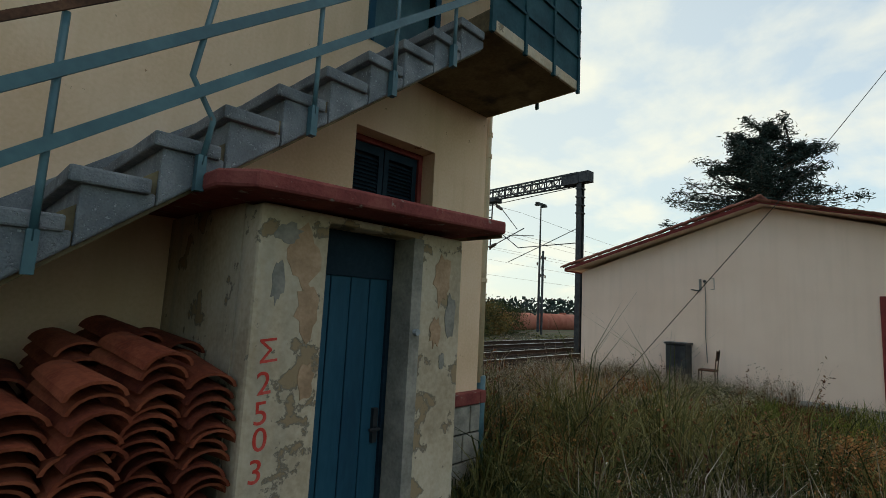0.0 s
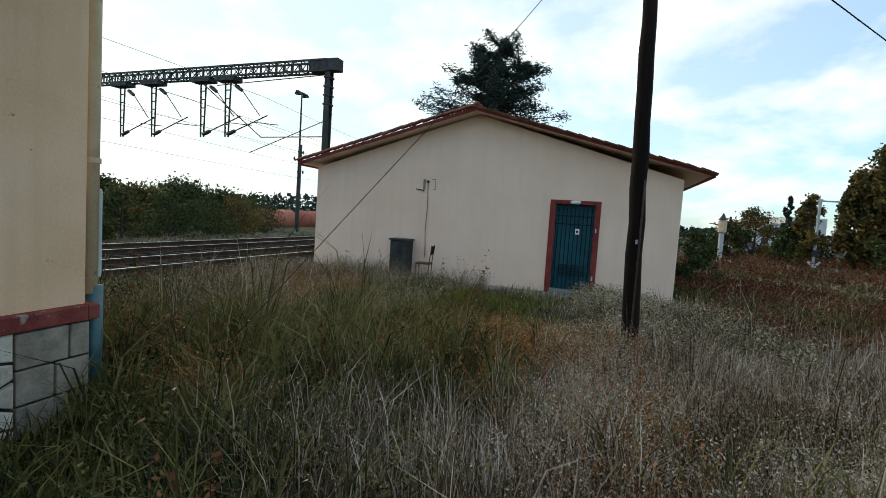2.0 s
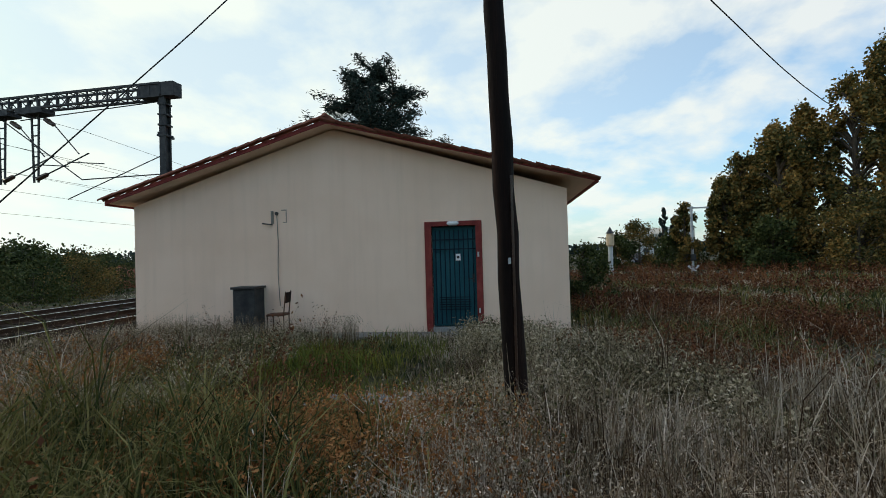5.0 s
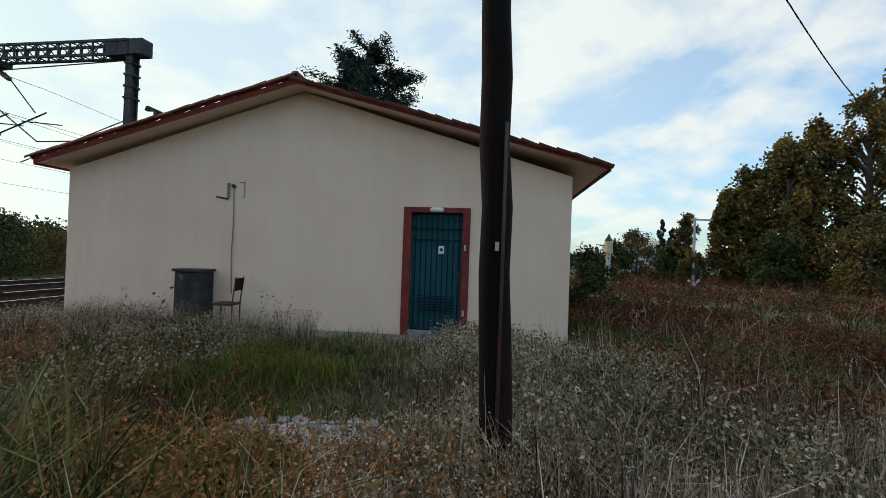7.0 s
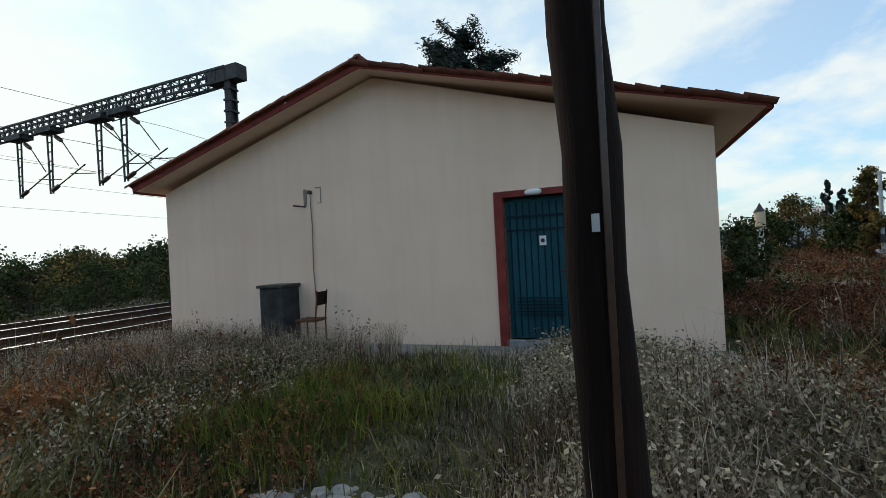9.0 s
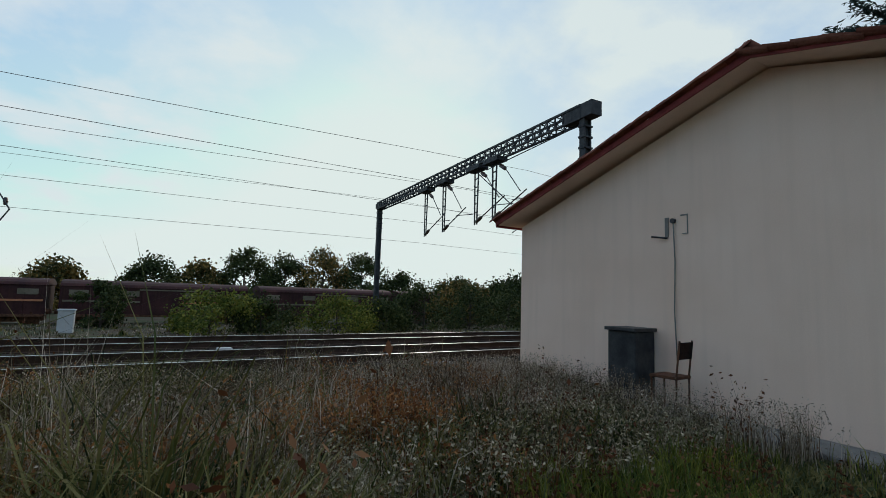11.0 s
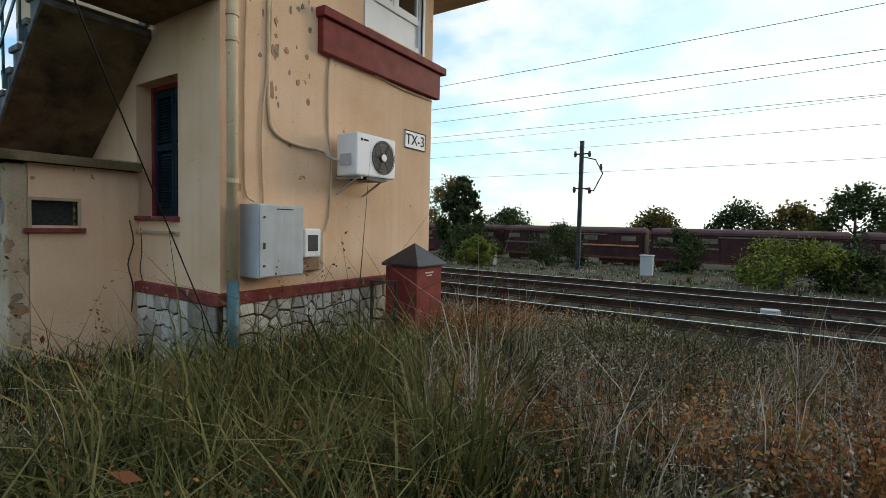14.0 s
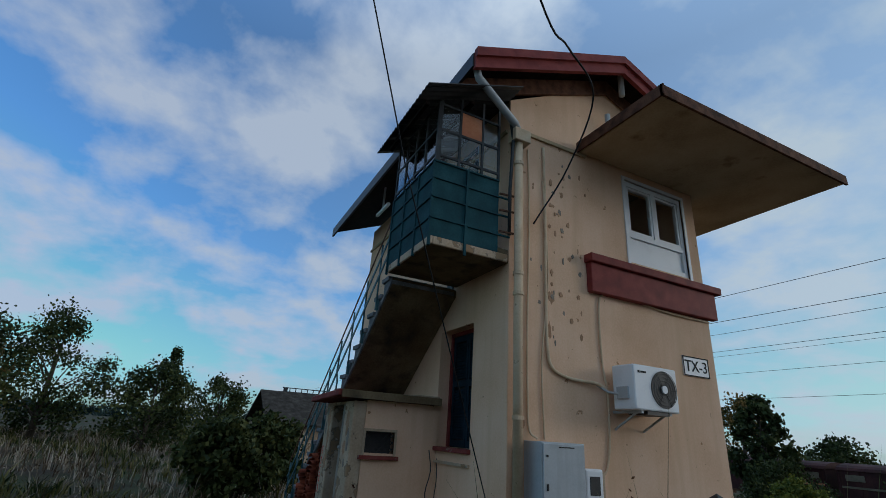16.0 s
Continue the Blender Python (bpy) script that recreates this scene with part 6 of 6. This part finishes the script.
def height_at(x, y):
    h = 0.40 + 0.36 * np.exp(-((x - 2.2) ** 2 / 3.2 + (y + 0.9) ** 2 / 3.6)) - 0.12 * np.exp(-((x + 0.6) ** 2 + (y + 0.8) ** 2) / 1.2)
    h = h - 0.24 * np.clip((x - 3.2) / 2, 0, 1) * np.clip((y + 4.6) / 1.2, 0, 1) * np.clip((0.1 - y) / 1.2, 0.08, 1)
    h = h * (1 - 0.5 * np.exp(-((x - 4.3) ** 2 + (y + 3.1) ** 2) / 0.9))
    h = h + 0.12 * (patches(x, y, 1.1, 0.4) - 0.5)
    h = h * (0.58 + 0.84 * patches(x + 0.3 * np.sin(3.1 * y), y, 6.3, 0.9))
    return np.clip(h * np.where(y > 4.2, 0.36, 1.0) * np.where((x > 7.2) & (y > -5.9), 0.62, 1.0) * np.where(x > 11, 0.6, 1.0), 0.12, 1.0)


rs = np.random.RandomState(7)


def scatter(n, x0, x1, y0, y1):
    x, y = rs.uniform(x0, x1, n), rs.uniform(y0, y1, n)
    # tufts: blades gather round shared roots
    k = rs.randint(0, max(1, n // 9), n)
    tx, ty = rs.uniform(x0, x1, n), rs.uniform(y0, y1, n)
    tuft = rs.uniform(size=n) < 0.75
    x = np.where(tuft, tx[k] + rs.normal(0, 0.045, n), x)
    y = np.where(tuft, ty[k] + rs.normal(0, 0.045, n), y)
    keep = open_ground(x, y)
    tall = np.where(tuft, rs.gamma(9.0, 1 / 9.0, n)[k], 0.8)
    return x[keep], y[keep], tall[keep]


dry, green, seed = [], [], []
ZONES = ((180000, -5.8, 9.2, -8.5, 4.5, 1.0), (36000, 9.2, 22, -20, -5.6, 2.4), (18000, 20, 48, -45, -6, 4.2), (22000, -30, -5.6, -16, 4.2, 3.0),
         (10000, -14, 9.2, -17, -8.5, 2.2), (26000, -30, 34, 11.8, 29, 3.2), (30000, -14, 16, 4.4, 12, 1.6))
for n, x0, x1, y0, y1, w in ZONES:
    x, y, tall = scatter(n, x0, x1, y0, y1)
    wet = patches(x, y, 1.3, 1.3) + 0.18 * (x > 9.2) + 0.42 * np.exp(-((x + 0.3) ** 2 + (y + 1.2) ** 2) / 3.4) + 0.34 * np.exp(-((x - 2.1) ** 2 + (y + 1.1) ** 2) / 2.8) + 0.25 * np.exp(-((x - 2.6) ** 2 + (y + 0.6) ** 2) / 5) + 0.5 * np.exp(-((x - 6.6) ** 2 + (y + 1.6) ** 2) / 2.6) + rs.normal(0, 0.12, len(x)) - 0.30 * np.exp(-((x - 1.2) ** 2 / 8 + (y + 4.5) ** 2 / 2.4)) - 0.22 * np.exp(-((x - 4.5) ** 2 + (y + 5.4) ** 2) / 6)
    g = wet > 0.57
    h = height_at(x, y) * tall * rs.uniform(0.6, 1.2, len(x))
    wide = 0.0074 * w * rs.uniform(0.7, 1.5, len(x))
    v, t, _ = blades(rs, x[g], y[g], h[g] * 0.95, wide[g] * 1.7, h[g] * rs.uniform(0.25, 0.95, g.sum()))
    green.append((v, t))
    d = ~g
    v, t, tip = blades(rs, x[d], y[d], h[d], wide[d], h[d] * rs.uniform(0.05, 0.95, d.sum()) ** 1.3, None)
    dry.append((v, t))
    pick = rs.uniform(size=len(tip)) < (0.20 if w < 1.5 else 0.10)
    tp = tip[pick]
    for j in range(3):
        c = tp + np.stack([rs.normal(0, 0.006, len(tp)), rs.normal(0, 0.006, len(tp)), -0.028 * j + rs.normal(0, 0.006, len(tp))], 1)
        seed.append(leaves(rs, c, 0.009 * w, 2.4))
# broad arching blades in the damp patch by the tower
n = 5000
x, y = rs.normal(1.5, 1.7, n), rs.normal(-1.2, 1.5, n)
keep = open_ground(x, y) & (patches(x, y, 1.6, 0.3) + rs.normal(0, 0.1, n) > 0.5)
x, y = x[keep], y[keep]
h = 0.46 * rs.uniform(0.4, 1.2, len(x))
v, t, _ = blades(rs, x, y, h, 0.013 * rs.uniform(0.6, 1.2, len(x)), h * rs.uniform(0.4, 1.2, len(x)))
green.append((v, t))
# feathery straw along the apron of the house
n = 2600
x, y = 8.35 + rs.normal(0, 0.22, n), rs.uniform(-1.6, 2.6, n)
y = np.round(y * 2.2) / 2.2 + rs.normal(0, 0.10, n)
keep = (x < 8.68)
x, y = x[keep], y[keep]
h = 0.50 * rs.uniform(0.5, 1.25, len(x))
v, t, tip = blades(rs, x, y, h, 0.006 * rs.uniform(0.7, 1.3, len(x)), h * rs.uniform(0.05, 0.5, len(x)))
dry.append((v, t))
for j in range(3):
    seed.append(leaves(rs, tip + rs.normal(0, 0.008, tip.shape) - [0, 0, 0.03 * j], 0.010, 2.6))
# fresh grass on the damp ground before the house
n = 6500
x, y = rs.normal(6.3, 0.95, n), rs.normal(-1.75, 0.95, n)
keep = open_ground(x, y) & (patches(x, y, 3.1, 0.5) + rs.normal(0, 0.12, n) > 0.5)
x, y = x[keep], y[keep]
h = 0.30 * rs.uniform(0.5, 1.25, len(x))
v, t, tip = blades(rs, x, y, h, 0.011 * rs.uniform(0.7, 1.3, len(x)), h * rs.uniform(0.1, 0.7, len(x)))
tagged(fast_mesh("fresh_grass", v, t, M_YELLOW), "short fresh green grass before the gabled house", "grass", kind="stuff")
v, t = join(dry)
tagged(fast_mesh("dry_grass", v, t, M_GRASSDRY), "tall dry straw-coloured grass, matted and uncut", "grass", kind="stuff")
v, t = join(green)
tagged(fast_mesh("green_grass", v, t, M_GRASSGREEN), "long green grass bending over in tufts", "grass", kind="stuff")
v, t = join(seed)
tagged(fast_mesh("seed_heads", v, t, M_GRASSDRY), "pale seed heads on dry grass stalks", "grass", kind="stuff")


def leafy(n, x0, x1, y0, y1, hgt, leaf, mat, name, label, rate, ph):
    """Bushy weeds: several branching stems with many small leaves and seed clusters."""
    x, y = rs.uniform(x0, x1, n), rs.uniform(y0, y1, n)
    keep = open_ground(x, y) & (patches(x, y, 1.5, ph) + rs.normal(0, 0.08, n) > rate)
    x, y = x[keep], y[keep]
    k = len(x)
    out = []
    for s in range(3):
        h = hgt * rs.uniform(0.55, 1.15, k)
        xx, yy = x + rs.normal(0, 0.03, k), y + rs.normal(0, 0.03, k)
        v, t, tip = blades(rs, xx, yy, h, np.full(k, 0.006), h * rs.uniform(0.1, 0.7, k))
        out.append((v, t))
        root = np.stack([xx, yy, ground_z(xx, yy)], 1)
        for j in range(9):
            f = rs.uniform(0.3, 1.02, (k, 1))
            c = root * (1 - f) + tip * f + rs.normal(0, 0.022, (k, 3))
            out.append(leaves(rs, c, leaf * 1.12, 2.0))
    v, t = join(out)
    tagged(fast_mesh(name, v, t, mat), label, "weeds", kind="stuff")


leafy(2600, 2.4, 8.6, -1.0, 3.8, 0.42, 0.017, M_SAGE, "sage_weeds", "pale grey-green seeding weeds in the grass", 0.47, 0.9)
leafy(3200, 3.0, 9.4, -6.5, -3.6, 0.48, 0.019, M_SAGE, "sage_weeds", "pale bushy weeds round the wooden pole", 0.46, 2.0)
leafy(1500, -1.6, 4.0, -4.6, 3.0, 0.42, 0.018, M_GRASSGREEN, "leafy_weeds", "low green leafy weeds by the tower", 0.52, 3.1)
leafy(1700, 5.0, 12.5, -10.0, -5.9, 0.52, 0.026, M_WEED, "russet_bushes", "dark russet bushy weeds beyond the pole", 0.52, 1.4)
leafy(900, 1.6, 7.5, -1.2, 3.6, 0.40, 0.020, M_ORANGEWEED, "russet_bushes", "orange-brown bushy weeds in the yard", 0.60, 2.7)
leafy(3600, -0.8, 4.2, -6.4, -3.2, 0.42, 0.010, M_GRASSDRY, "wiry_weeds", "pale dry wiry weeds with small seed clusters", 0.36, 1.1)
leafy(700, 3.1, 4.4, -0.9, 1.0, 0.40, 0.014, M_SAGE, "sage_weeds", "silvery seeding weeds among orange-brown growth", 0.30, 0.3)
leafy(420, 2.3, 4.0, -3.9, -2.5, 0.40, 0.016, M_ORANGEWEED, "russet_bushes", "orange-brown bushy weeds in dry grass", 0.40, 0.7)
leafy(2600, 0.4, 8.4, 0.2, 4.3, 0.44, 0.013, M_GRASSDRY, "wiry_weeds", "pale brown wiry weeds near the tracks", 0.38, 2.4)
leafy(1500, 0.2, 4.2, -2.2, 1.2, 0.42, 0.013, M_ORANGEWEED, "brown_weeds", "brown seeding weeds among long green grass", 0.52, 3.7)
leafy(260, -3.6, -1.4, -2.0, -1.25, 0.36, 0.012, M_WEED, "dry_brambles", "dry brown brambles before the shed door", 0.35, 0.2)


def weeds(n, x0, x1, y0, y1, hgt, leaf, mat, name, label, rate):
    """Upright weeds: a stem with small leaves up its length."""
    x, y = rs.uniform(x0, x1, n), rs.uniform(y0, y1, n)
    keep = open_ground(x, y) & (patches(x, y, 0.8, 2.2) + rs.normal(0, 0.1, n) > rate)
    x, y = x[keep], y[keep]
    h = hgt * rs.uniform(0.5, 1.2, len(x))
    out = []
    v, t, tip = blades(rs, x, y, h, np.full(len(x), 0.007), h * 0.25)
    out.append((v, t))
    for j in range(12):
        f = 0.25 + 0.75 * j / 11
        c = np.stack([x, y, ground_z(x, y)], 1) * (1 - f) + tip * f
        c = c + rs.normal(0, 0.05 * hgt / 0.5, c.shape) * (1.2 - f)
        out.append(leaves(rs, c, leaf, 1.7))
    v, t = join(out)
    tagged(fast_mesh(name, v, t, mat), label, "weeds", kind="stuff")


weeds(6800, 5.6, 17, -11.5, -5.0, 0.46, 0.026, M_WEED, "russet_weeds", "russet dock and dried weeds in the grass", 0.50)
weeds(2200, 3.5, 7.8, -2.4, 3.6, 0.34, 0.020, M_WEED, "russet_weeds", "russet dried weeds between house and tower", 0.56)
weeds(6500, 0.8, 5.5, 0.2, 3.9, 0.52, 0.022, M_ORANGEWEED, "orange_weeds", "orange-brown weeds by the tower", 0.40)
weeds(4200, -1.6, 3.8, -4.5, 3.6, 0.5, 0.018, M_ORANGEWEED, "brown_weeds", "brown seeding weeds among the grass", 0.62)
weeds(5000, 12, 34, -26, -8, 0.6, 0.05, M_WEED, "russet_weeds", "red-brown thicket of weeds by the crossing", 0.45)

# single tall stalks that stand above the grass
st = []
for x, y, h in ((1.15, -1.9, 1.25), (0.9, -1.7, 1.05), (5.6, -1.0, 0.95), (1.9, 1.7, 1.35), (2.1, 1.5, 1.1), (0.45, 0.5, 1.45), (0.6, 0.7, 1.2), (-0.2, -1.2, 1.3), (4.9, 0.6, 1.0), (3.25, -2.15, 1.35), (3.3, -2.1, 1.1), (7.2, 0.5, 0.9), (7.9, -1.1, 0.8), (-1.1, -2.1, 0.85)):
    xx, yy = x + rs.normal(0, 0.06, 4), y + rs.normal(0, 0.06, 4)
    v, t, tip = blades(rs, xx, yy, h * rs.uniform(0.8, 1.1, 4), np.full(4, 0.007), np.full(4, 0.25 * h))
    st.append((v, t))
    for j in range(14):
        f = 0.35 + 0.65 * j / 13
        c = np.stack([xx, yy, ground_z(xx, yy)], 1) * (1 - f) + tip * f
        st.append(leaves(rs, c + rs.normal(0, 0.02, c.shape), 0.022, 2.0))
v, t = join(st)
tagged(fast_mesh("tall_stalks", v, t, M_WEED), "tall dry stalks standing above the grass", "weeds", kind="stuff")


def broadleaf(name, x, y, h, rad, mat, label, n=7000, leaf=0.16, low=0.15, lumps=22, seed=0, slim=False, z=None, bare=0.0):
    """A tapered trunk, limbs and a ragged crown of leaf clumps."""
    r = np.random.RandomState(seed)
    z0 = float(ground_z(x, y)) - 0.05 if z is None else z
    tree = thing(name, label, "bush" if "bush" in name else "tree", at=pose(x, y, z0))
    tr = Mesh().tube([(0, 0, -0.1), (0.03 * h * r.normal() * 0.3, 0, h * 0.4), (0, 0.02 * h * r.normal(), h * 0.85)], [0.028 * h, 0.02 * h, 0.004 * h], 9)
    cl = []
    for k in range(lumps):
        f = low + (1 - low) * (k + 0.5) / lumps
        prof = math.sin(math.pi * min(0.98, 0.12 + 0.86 * ((f - low) / (1 - low)) ** (1.0 if slim else 0.8))) ** (0.6 if slim else 0.7)
        a, q = r.uniform(0, 2 * math.pi), rad * prof * math.sqrt(r.uniform(0.15, 1.0))
        c = np.array([q * math.cos(a), q * math.sin(a), h * f])
        cl.append((c, rad * r.uniform(0.22, 0.42) * (0.75 if slim else 1)))
        b = Vector((0, 0, max(0.1 * h, h * f - q * 0.8)))
        tr.tube([b, b.lerp(Vector(c), 0.5) + Vector((0, 0, 0.03 * h)), Vector(c)], [0.008 * h, 0.005 * h, 0.002 * h], 6)
    part("trunk", tr, M_BARK, tree)
    pts = []
    for c, s in cl:
        k = int(n / lumps)
        d = r.normal(size=(k, 3))
        d /= np.linalg.norm(d, axis=1, keepdims=True)
        rr_ = s * r.uniform(0.1, 1.0, (k, 1)) ** 0.5 * (1 + 0.25 * r.normal(size=(k, 1)))
        p = c + d * rr_ * [1, 1, 1.5 if slim else 0.85]
        pts.append(p[p[:, 2] > 0.03])
    v, t = leaves(r, np.concatenate(pts), leaf, 1.4)
    fast_mesh("crown", v, t, mat, tree)
    return tree


def cedar(x, y, h, rad, label):
    """A dark conifer in layered, drooping boughs."""
    r = np.random.RandomState(31)
    tree = thing("cedar_tree", label, "tree", at=pose(x, y, -0.3))
    tr = Mesh().tube([(0, 0, 0), (0, 0, h * 0.5), (0, 0, h * 0.97)], [0.3, 0.2, 0.03], 10)
    pts = []
    for k in range(170):
        f = 0.36 + 0.64 * (k + r.uniform()) / 170
        ln = rad * (1.0 - 0.78 * max(0, (f - 0.45) / 0.55) ** 1.7) * r.uniform(0.42, 1.18)
        a = r.uniform(0, 2 * math.pi)
        d = np.array([math.cos(a), math.sin(a), 0.0])
        k3 = k % 3
        top = max(0.0, (f - 0.5) / 0.5)
        base = np.array([0.5 * (k3 == 1) * top, (0.0, 1.25, -1.15)[k3] * top, h * f * (1.0, 0.97, 0.93)[k3]])
        end = base + d * ln + np.array([0, 0, 0.24 * ln + 0.22 * r.normal()])
        tr.tube([base, (base + end) / 2 + [0, 0, 0.05 * ln], end], [0.045, 0.03, 0.01], 5)
        sub = 9
        for j in range(sub):
            g = 0.25 + 0.75 * (j + r.uniform()) / sub
            c = base + (end - base) * g
            w = 0.30 * ln * (1.1 - g) + 0.22
            m = 30
            o = r.normal(size=(m, 3)) * [w * 0.40, w * 0.40, 0.12]
            pts.append(c + o)
    part("trunk", tr, M_BARK, tree)
    v, t = leaves(r, np.concatenate(pts), 0.052, 4.6, 0.4)
    fast_mesh("crown", v, t, M_CEDAR, tree)


cedar(22.6, 1.45, 11.3, 4.0, "dark blue-green cedar tree behind the gabled house")
# autumn poplars and thicket beyond the pole
for k, (x, y, h, r_) in enumerate(((30.5, -18.9, 5.6, 1.2), (29, -21.2, 8.0, 1.6), (31.2, -20.2, 6.9, 1.5), (31.4, -22.4, 8.8, 1.6), (30, -23.4, 9.4, 1.7), (28, -24.6, 10.6, 1.8), (29, -27.0, 12.8, 1.7), (28, -29.5, 13.4, 1.8), (29, -32.5, 13.0, 1.9), (27, -35.5, 12.4, 2.0), (34, -38, 13, 2.4), (24, -40, 12, 2.4))):
    broadleaf("poplar_tree", x, y, h, r_, M_AUTUMN, "tall poplar in green and rusty autumn leaf", n=10000, leaf=0.15, low=0.06, lumps=90, seed=50 + k, slim=True)["group"] = "autumn poplars"
for k, (x, y, h, r_) in enumerate(((30.5, -16.4, 4.2, 0.8), (32, -16.4, 2.4, 1.6), (27, -19.6, 2.8, 1.8), (25, -22.5, 3.6, 2.4), (24, -26.5, 3.4, 2.6), (36, -13.6, 2.6, 1.6), (40, -16.5, 3.6, 1.8))):
    broadleaf("thicket_bush", x, y, h, r_, M_LEAF if k % 3 else M_AUTUMN, "dense dark thicket bush below the poplars", n=6500, leaf=0.11, low=0.05, lumps=26, seed=80 + k)["group"] = "thicket"
broadleaf("corner_bush", 13.4, -6.75, 1.75, 0.95, M_LEAF, "dark shrub beside the gabled house corner", n=5200, leaf=0.055, low=0.05, lumps=22, seed=91)
broadleaf("cypress_tree", 60, -25.5, 6.2, 0.7, M_CEDAR, "slim dark cypress in the distance", n=3000, leaf=0.2, low=0.08, lumps=22, seed=92, slim=True)
broadleaf("cypress_tree", 61, -27.2, 5.2, 0.7, M_CEDAR, "slim dark cypress in the distance", n=3000, leaf=0.2, low=0.08, lumps=22, seed=93, slim=True)
# bushes and trees across the tracks
for k, (x, y, h, r_, m_) in enumerate(((5.2, 17.6, 1.55, 1.9, M_YELLOW), (7.2, 17.9, 1.3, 1.4, M_LEAF), (10.4, 17.6, 1.45, 1.9, M_YELLOW), (12.6, 17.8, 1.4, 1.6, M_LEAF), (15.5, 18.5, 2.2, 1.8, M_LEAF), (18.8, 19.0, 2.2, 2.0, M_LEAF),
                                      (22.5, 20.0, 2.0, 2.0, M_LEAF), (26, 21, 2.4, 2.4, M_AUTUMN), (30, 22, 2.6, 2.6, M_LEAF), (-9, 20.5, 2.0, 1.6, M_LEAF), (-4.6, 22.5, 2.2, 1.6, M_LEAF), (-7.6, 18.8, 1.3, 1.0, M_YELLOW), (1.2, 24.0, 2.1, 1.1, M_LEAF))):
    broadleaf("trackside_bush", x, y, h, r_, m_, "leafy bush growing beside the tracks", n=5200, leaf=0.085, low=0.05, lumps=24, seed=110 + k)["group"] = "trackside bushes"
for k, (x, y, h, r_) in enumerate(((3.4, 47, 4.6, 3.0), (7.0, 48, 4.6, 2.6), (11.0, 47, 6.0, 3.0), (15.2, 48, 5.6, 3.0), (19.0, 47, 6.4, 3.2), (23.4, 47, 6.2, 3.2), (27.6, 46, 4.4, 3.0), (-3.5, 45, 3.9, 2.6), (-13.5, 27.0, 5.9, 1.5), (-19, 46, 4.0, 3.0), (-26, 45, 7.6, 3.0), (34, 44, 4.0, 3.6), (42, 42, 4.4, 4.0), (24, 27.5, 3.0, 3.0), (29, 28, 3.4, 3.2), (35, 30, 3.2, 3.4))):
    broadleaf("far_tree", x, y, h, r_, M_AUTUMN if k % 3 == 1 else M_LEAF, "dark tree behind the row of wagons", n=5600, leaf=0.20, low=0.10, lumps=40, seed=140 + k, z=-0.95)["group"] = "trees behind the wagons"
# hedge and trees behind the staircase
for k, (x, y, h, r_, m_) in enumerate(((-23, -11.5, 4.8, 2.6, M_LEAF), (-24.5, -8.9, 5.7, 2.4, M_LEAF), (-26, -12.5, 4.8, 2.6, M_AUTUMN), (-23, -4.4, 3.6, 2.0, M_LEAF), (-28, -1.2, 3.8, 2.0, M_LEAF), (-9.5, -1.9, 1.7, 1.1, M_LEAF), (-11.5, -0.6, 1.9, 1.4, M_LEAF), (-26, -17, 5.0, 3.0, M_LEAF))):
    broadleaf("garden_tree", x, y, h, r_, m_, "dark leafy tree on the slope behind the tower", n=7000, leaf=0.11, low=0.08, lumps=30, seed=170 + k)["group"] = "trees on the slope"
broadleaf("cypress_tree", -26, -4.1, 4.9, 0.95, M_LEAF, "slim dark cypress on the slope", n=5000, leaf=0.10, low=0.05, lumps=34, seed=190, slim=True)

# far woods along the horizon
wv = []
r = np.random.RandomState(77)
for k in range(210):
    a = 2 * math.pi * k / 210
    if 0.9 < a < 2.6:
        continue
    d = r.uniform(150, 240)
    c = np.array([d * math.cos(a), d * math.sin(a), 0])
    m = 170
    p = c + r.normal(size=(m, 3)) * [5, 5, 0] + np.stack([0 * r.uniform(size=m), 0 * r.uniform(size=m), r.uniform(-1, 5.5 + 2.0 * math.sin(a * 5), m)], 1)
    wv.append(leaves(r, p, 1.3, 1.2))
v, t = join(wv)
tagged(fast_mesh("far_woods", v, t, M_CEDAR), "low dark woods along the horizon", "woods", kind="stuff")
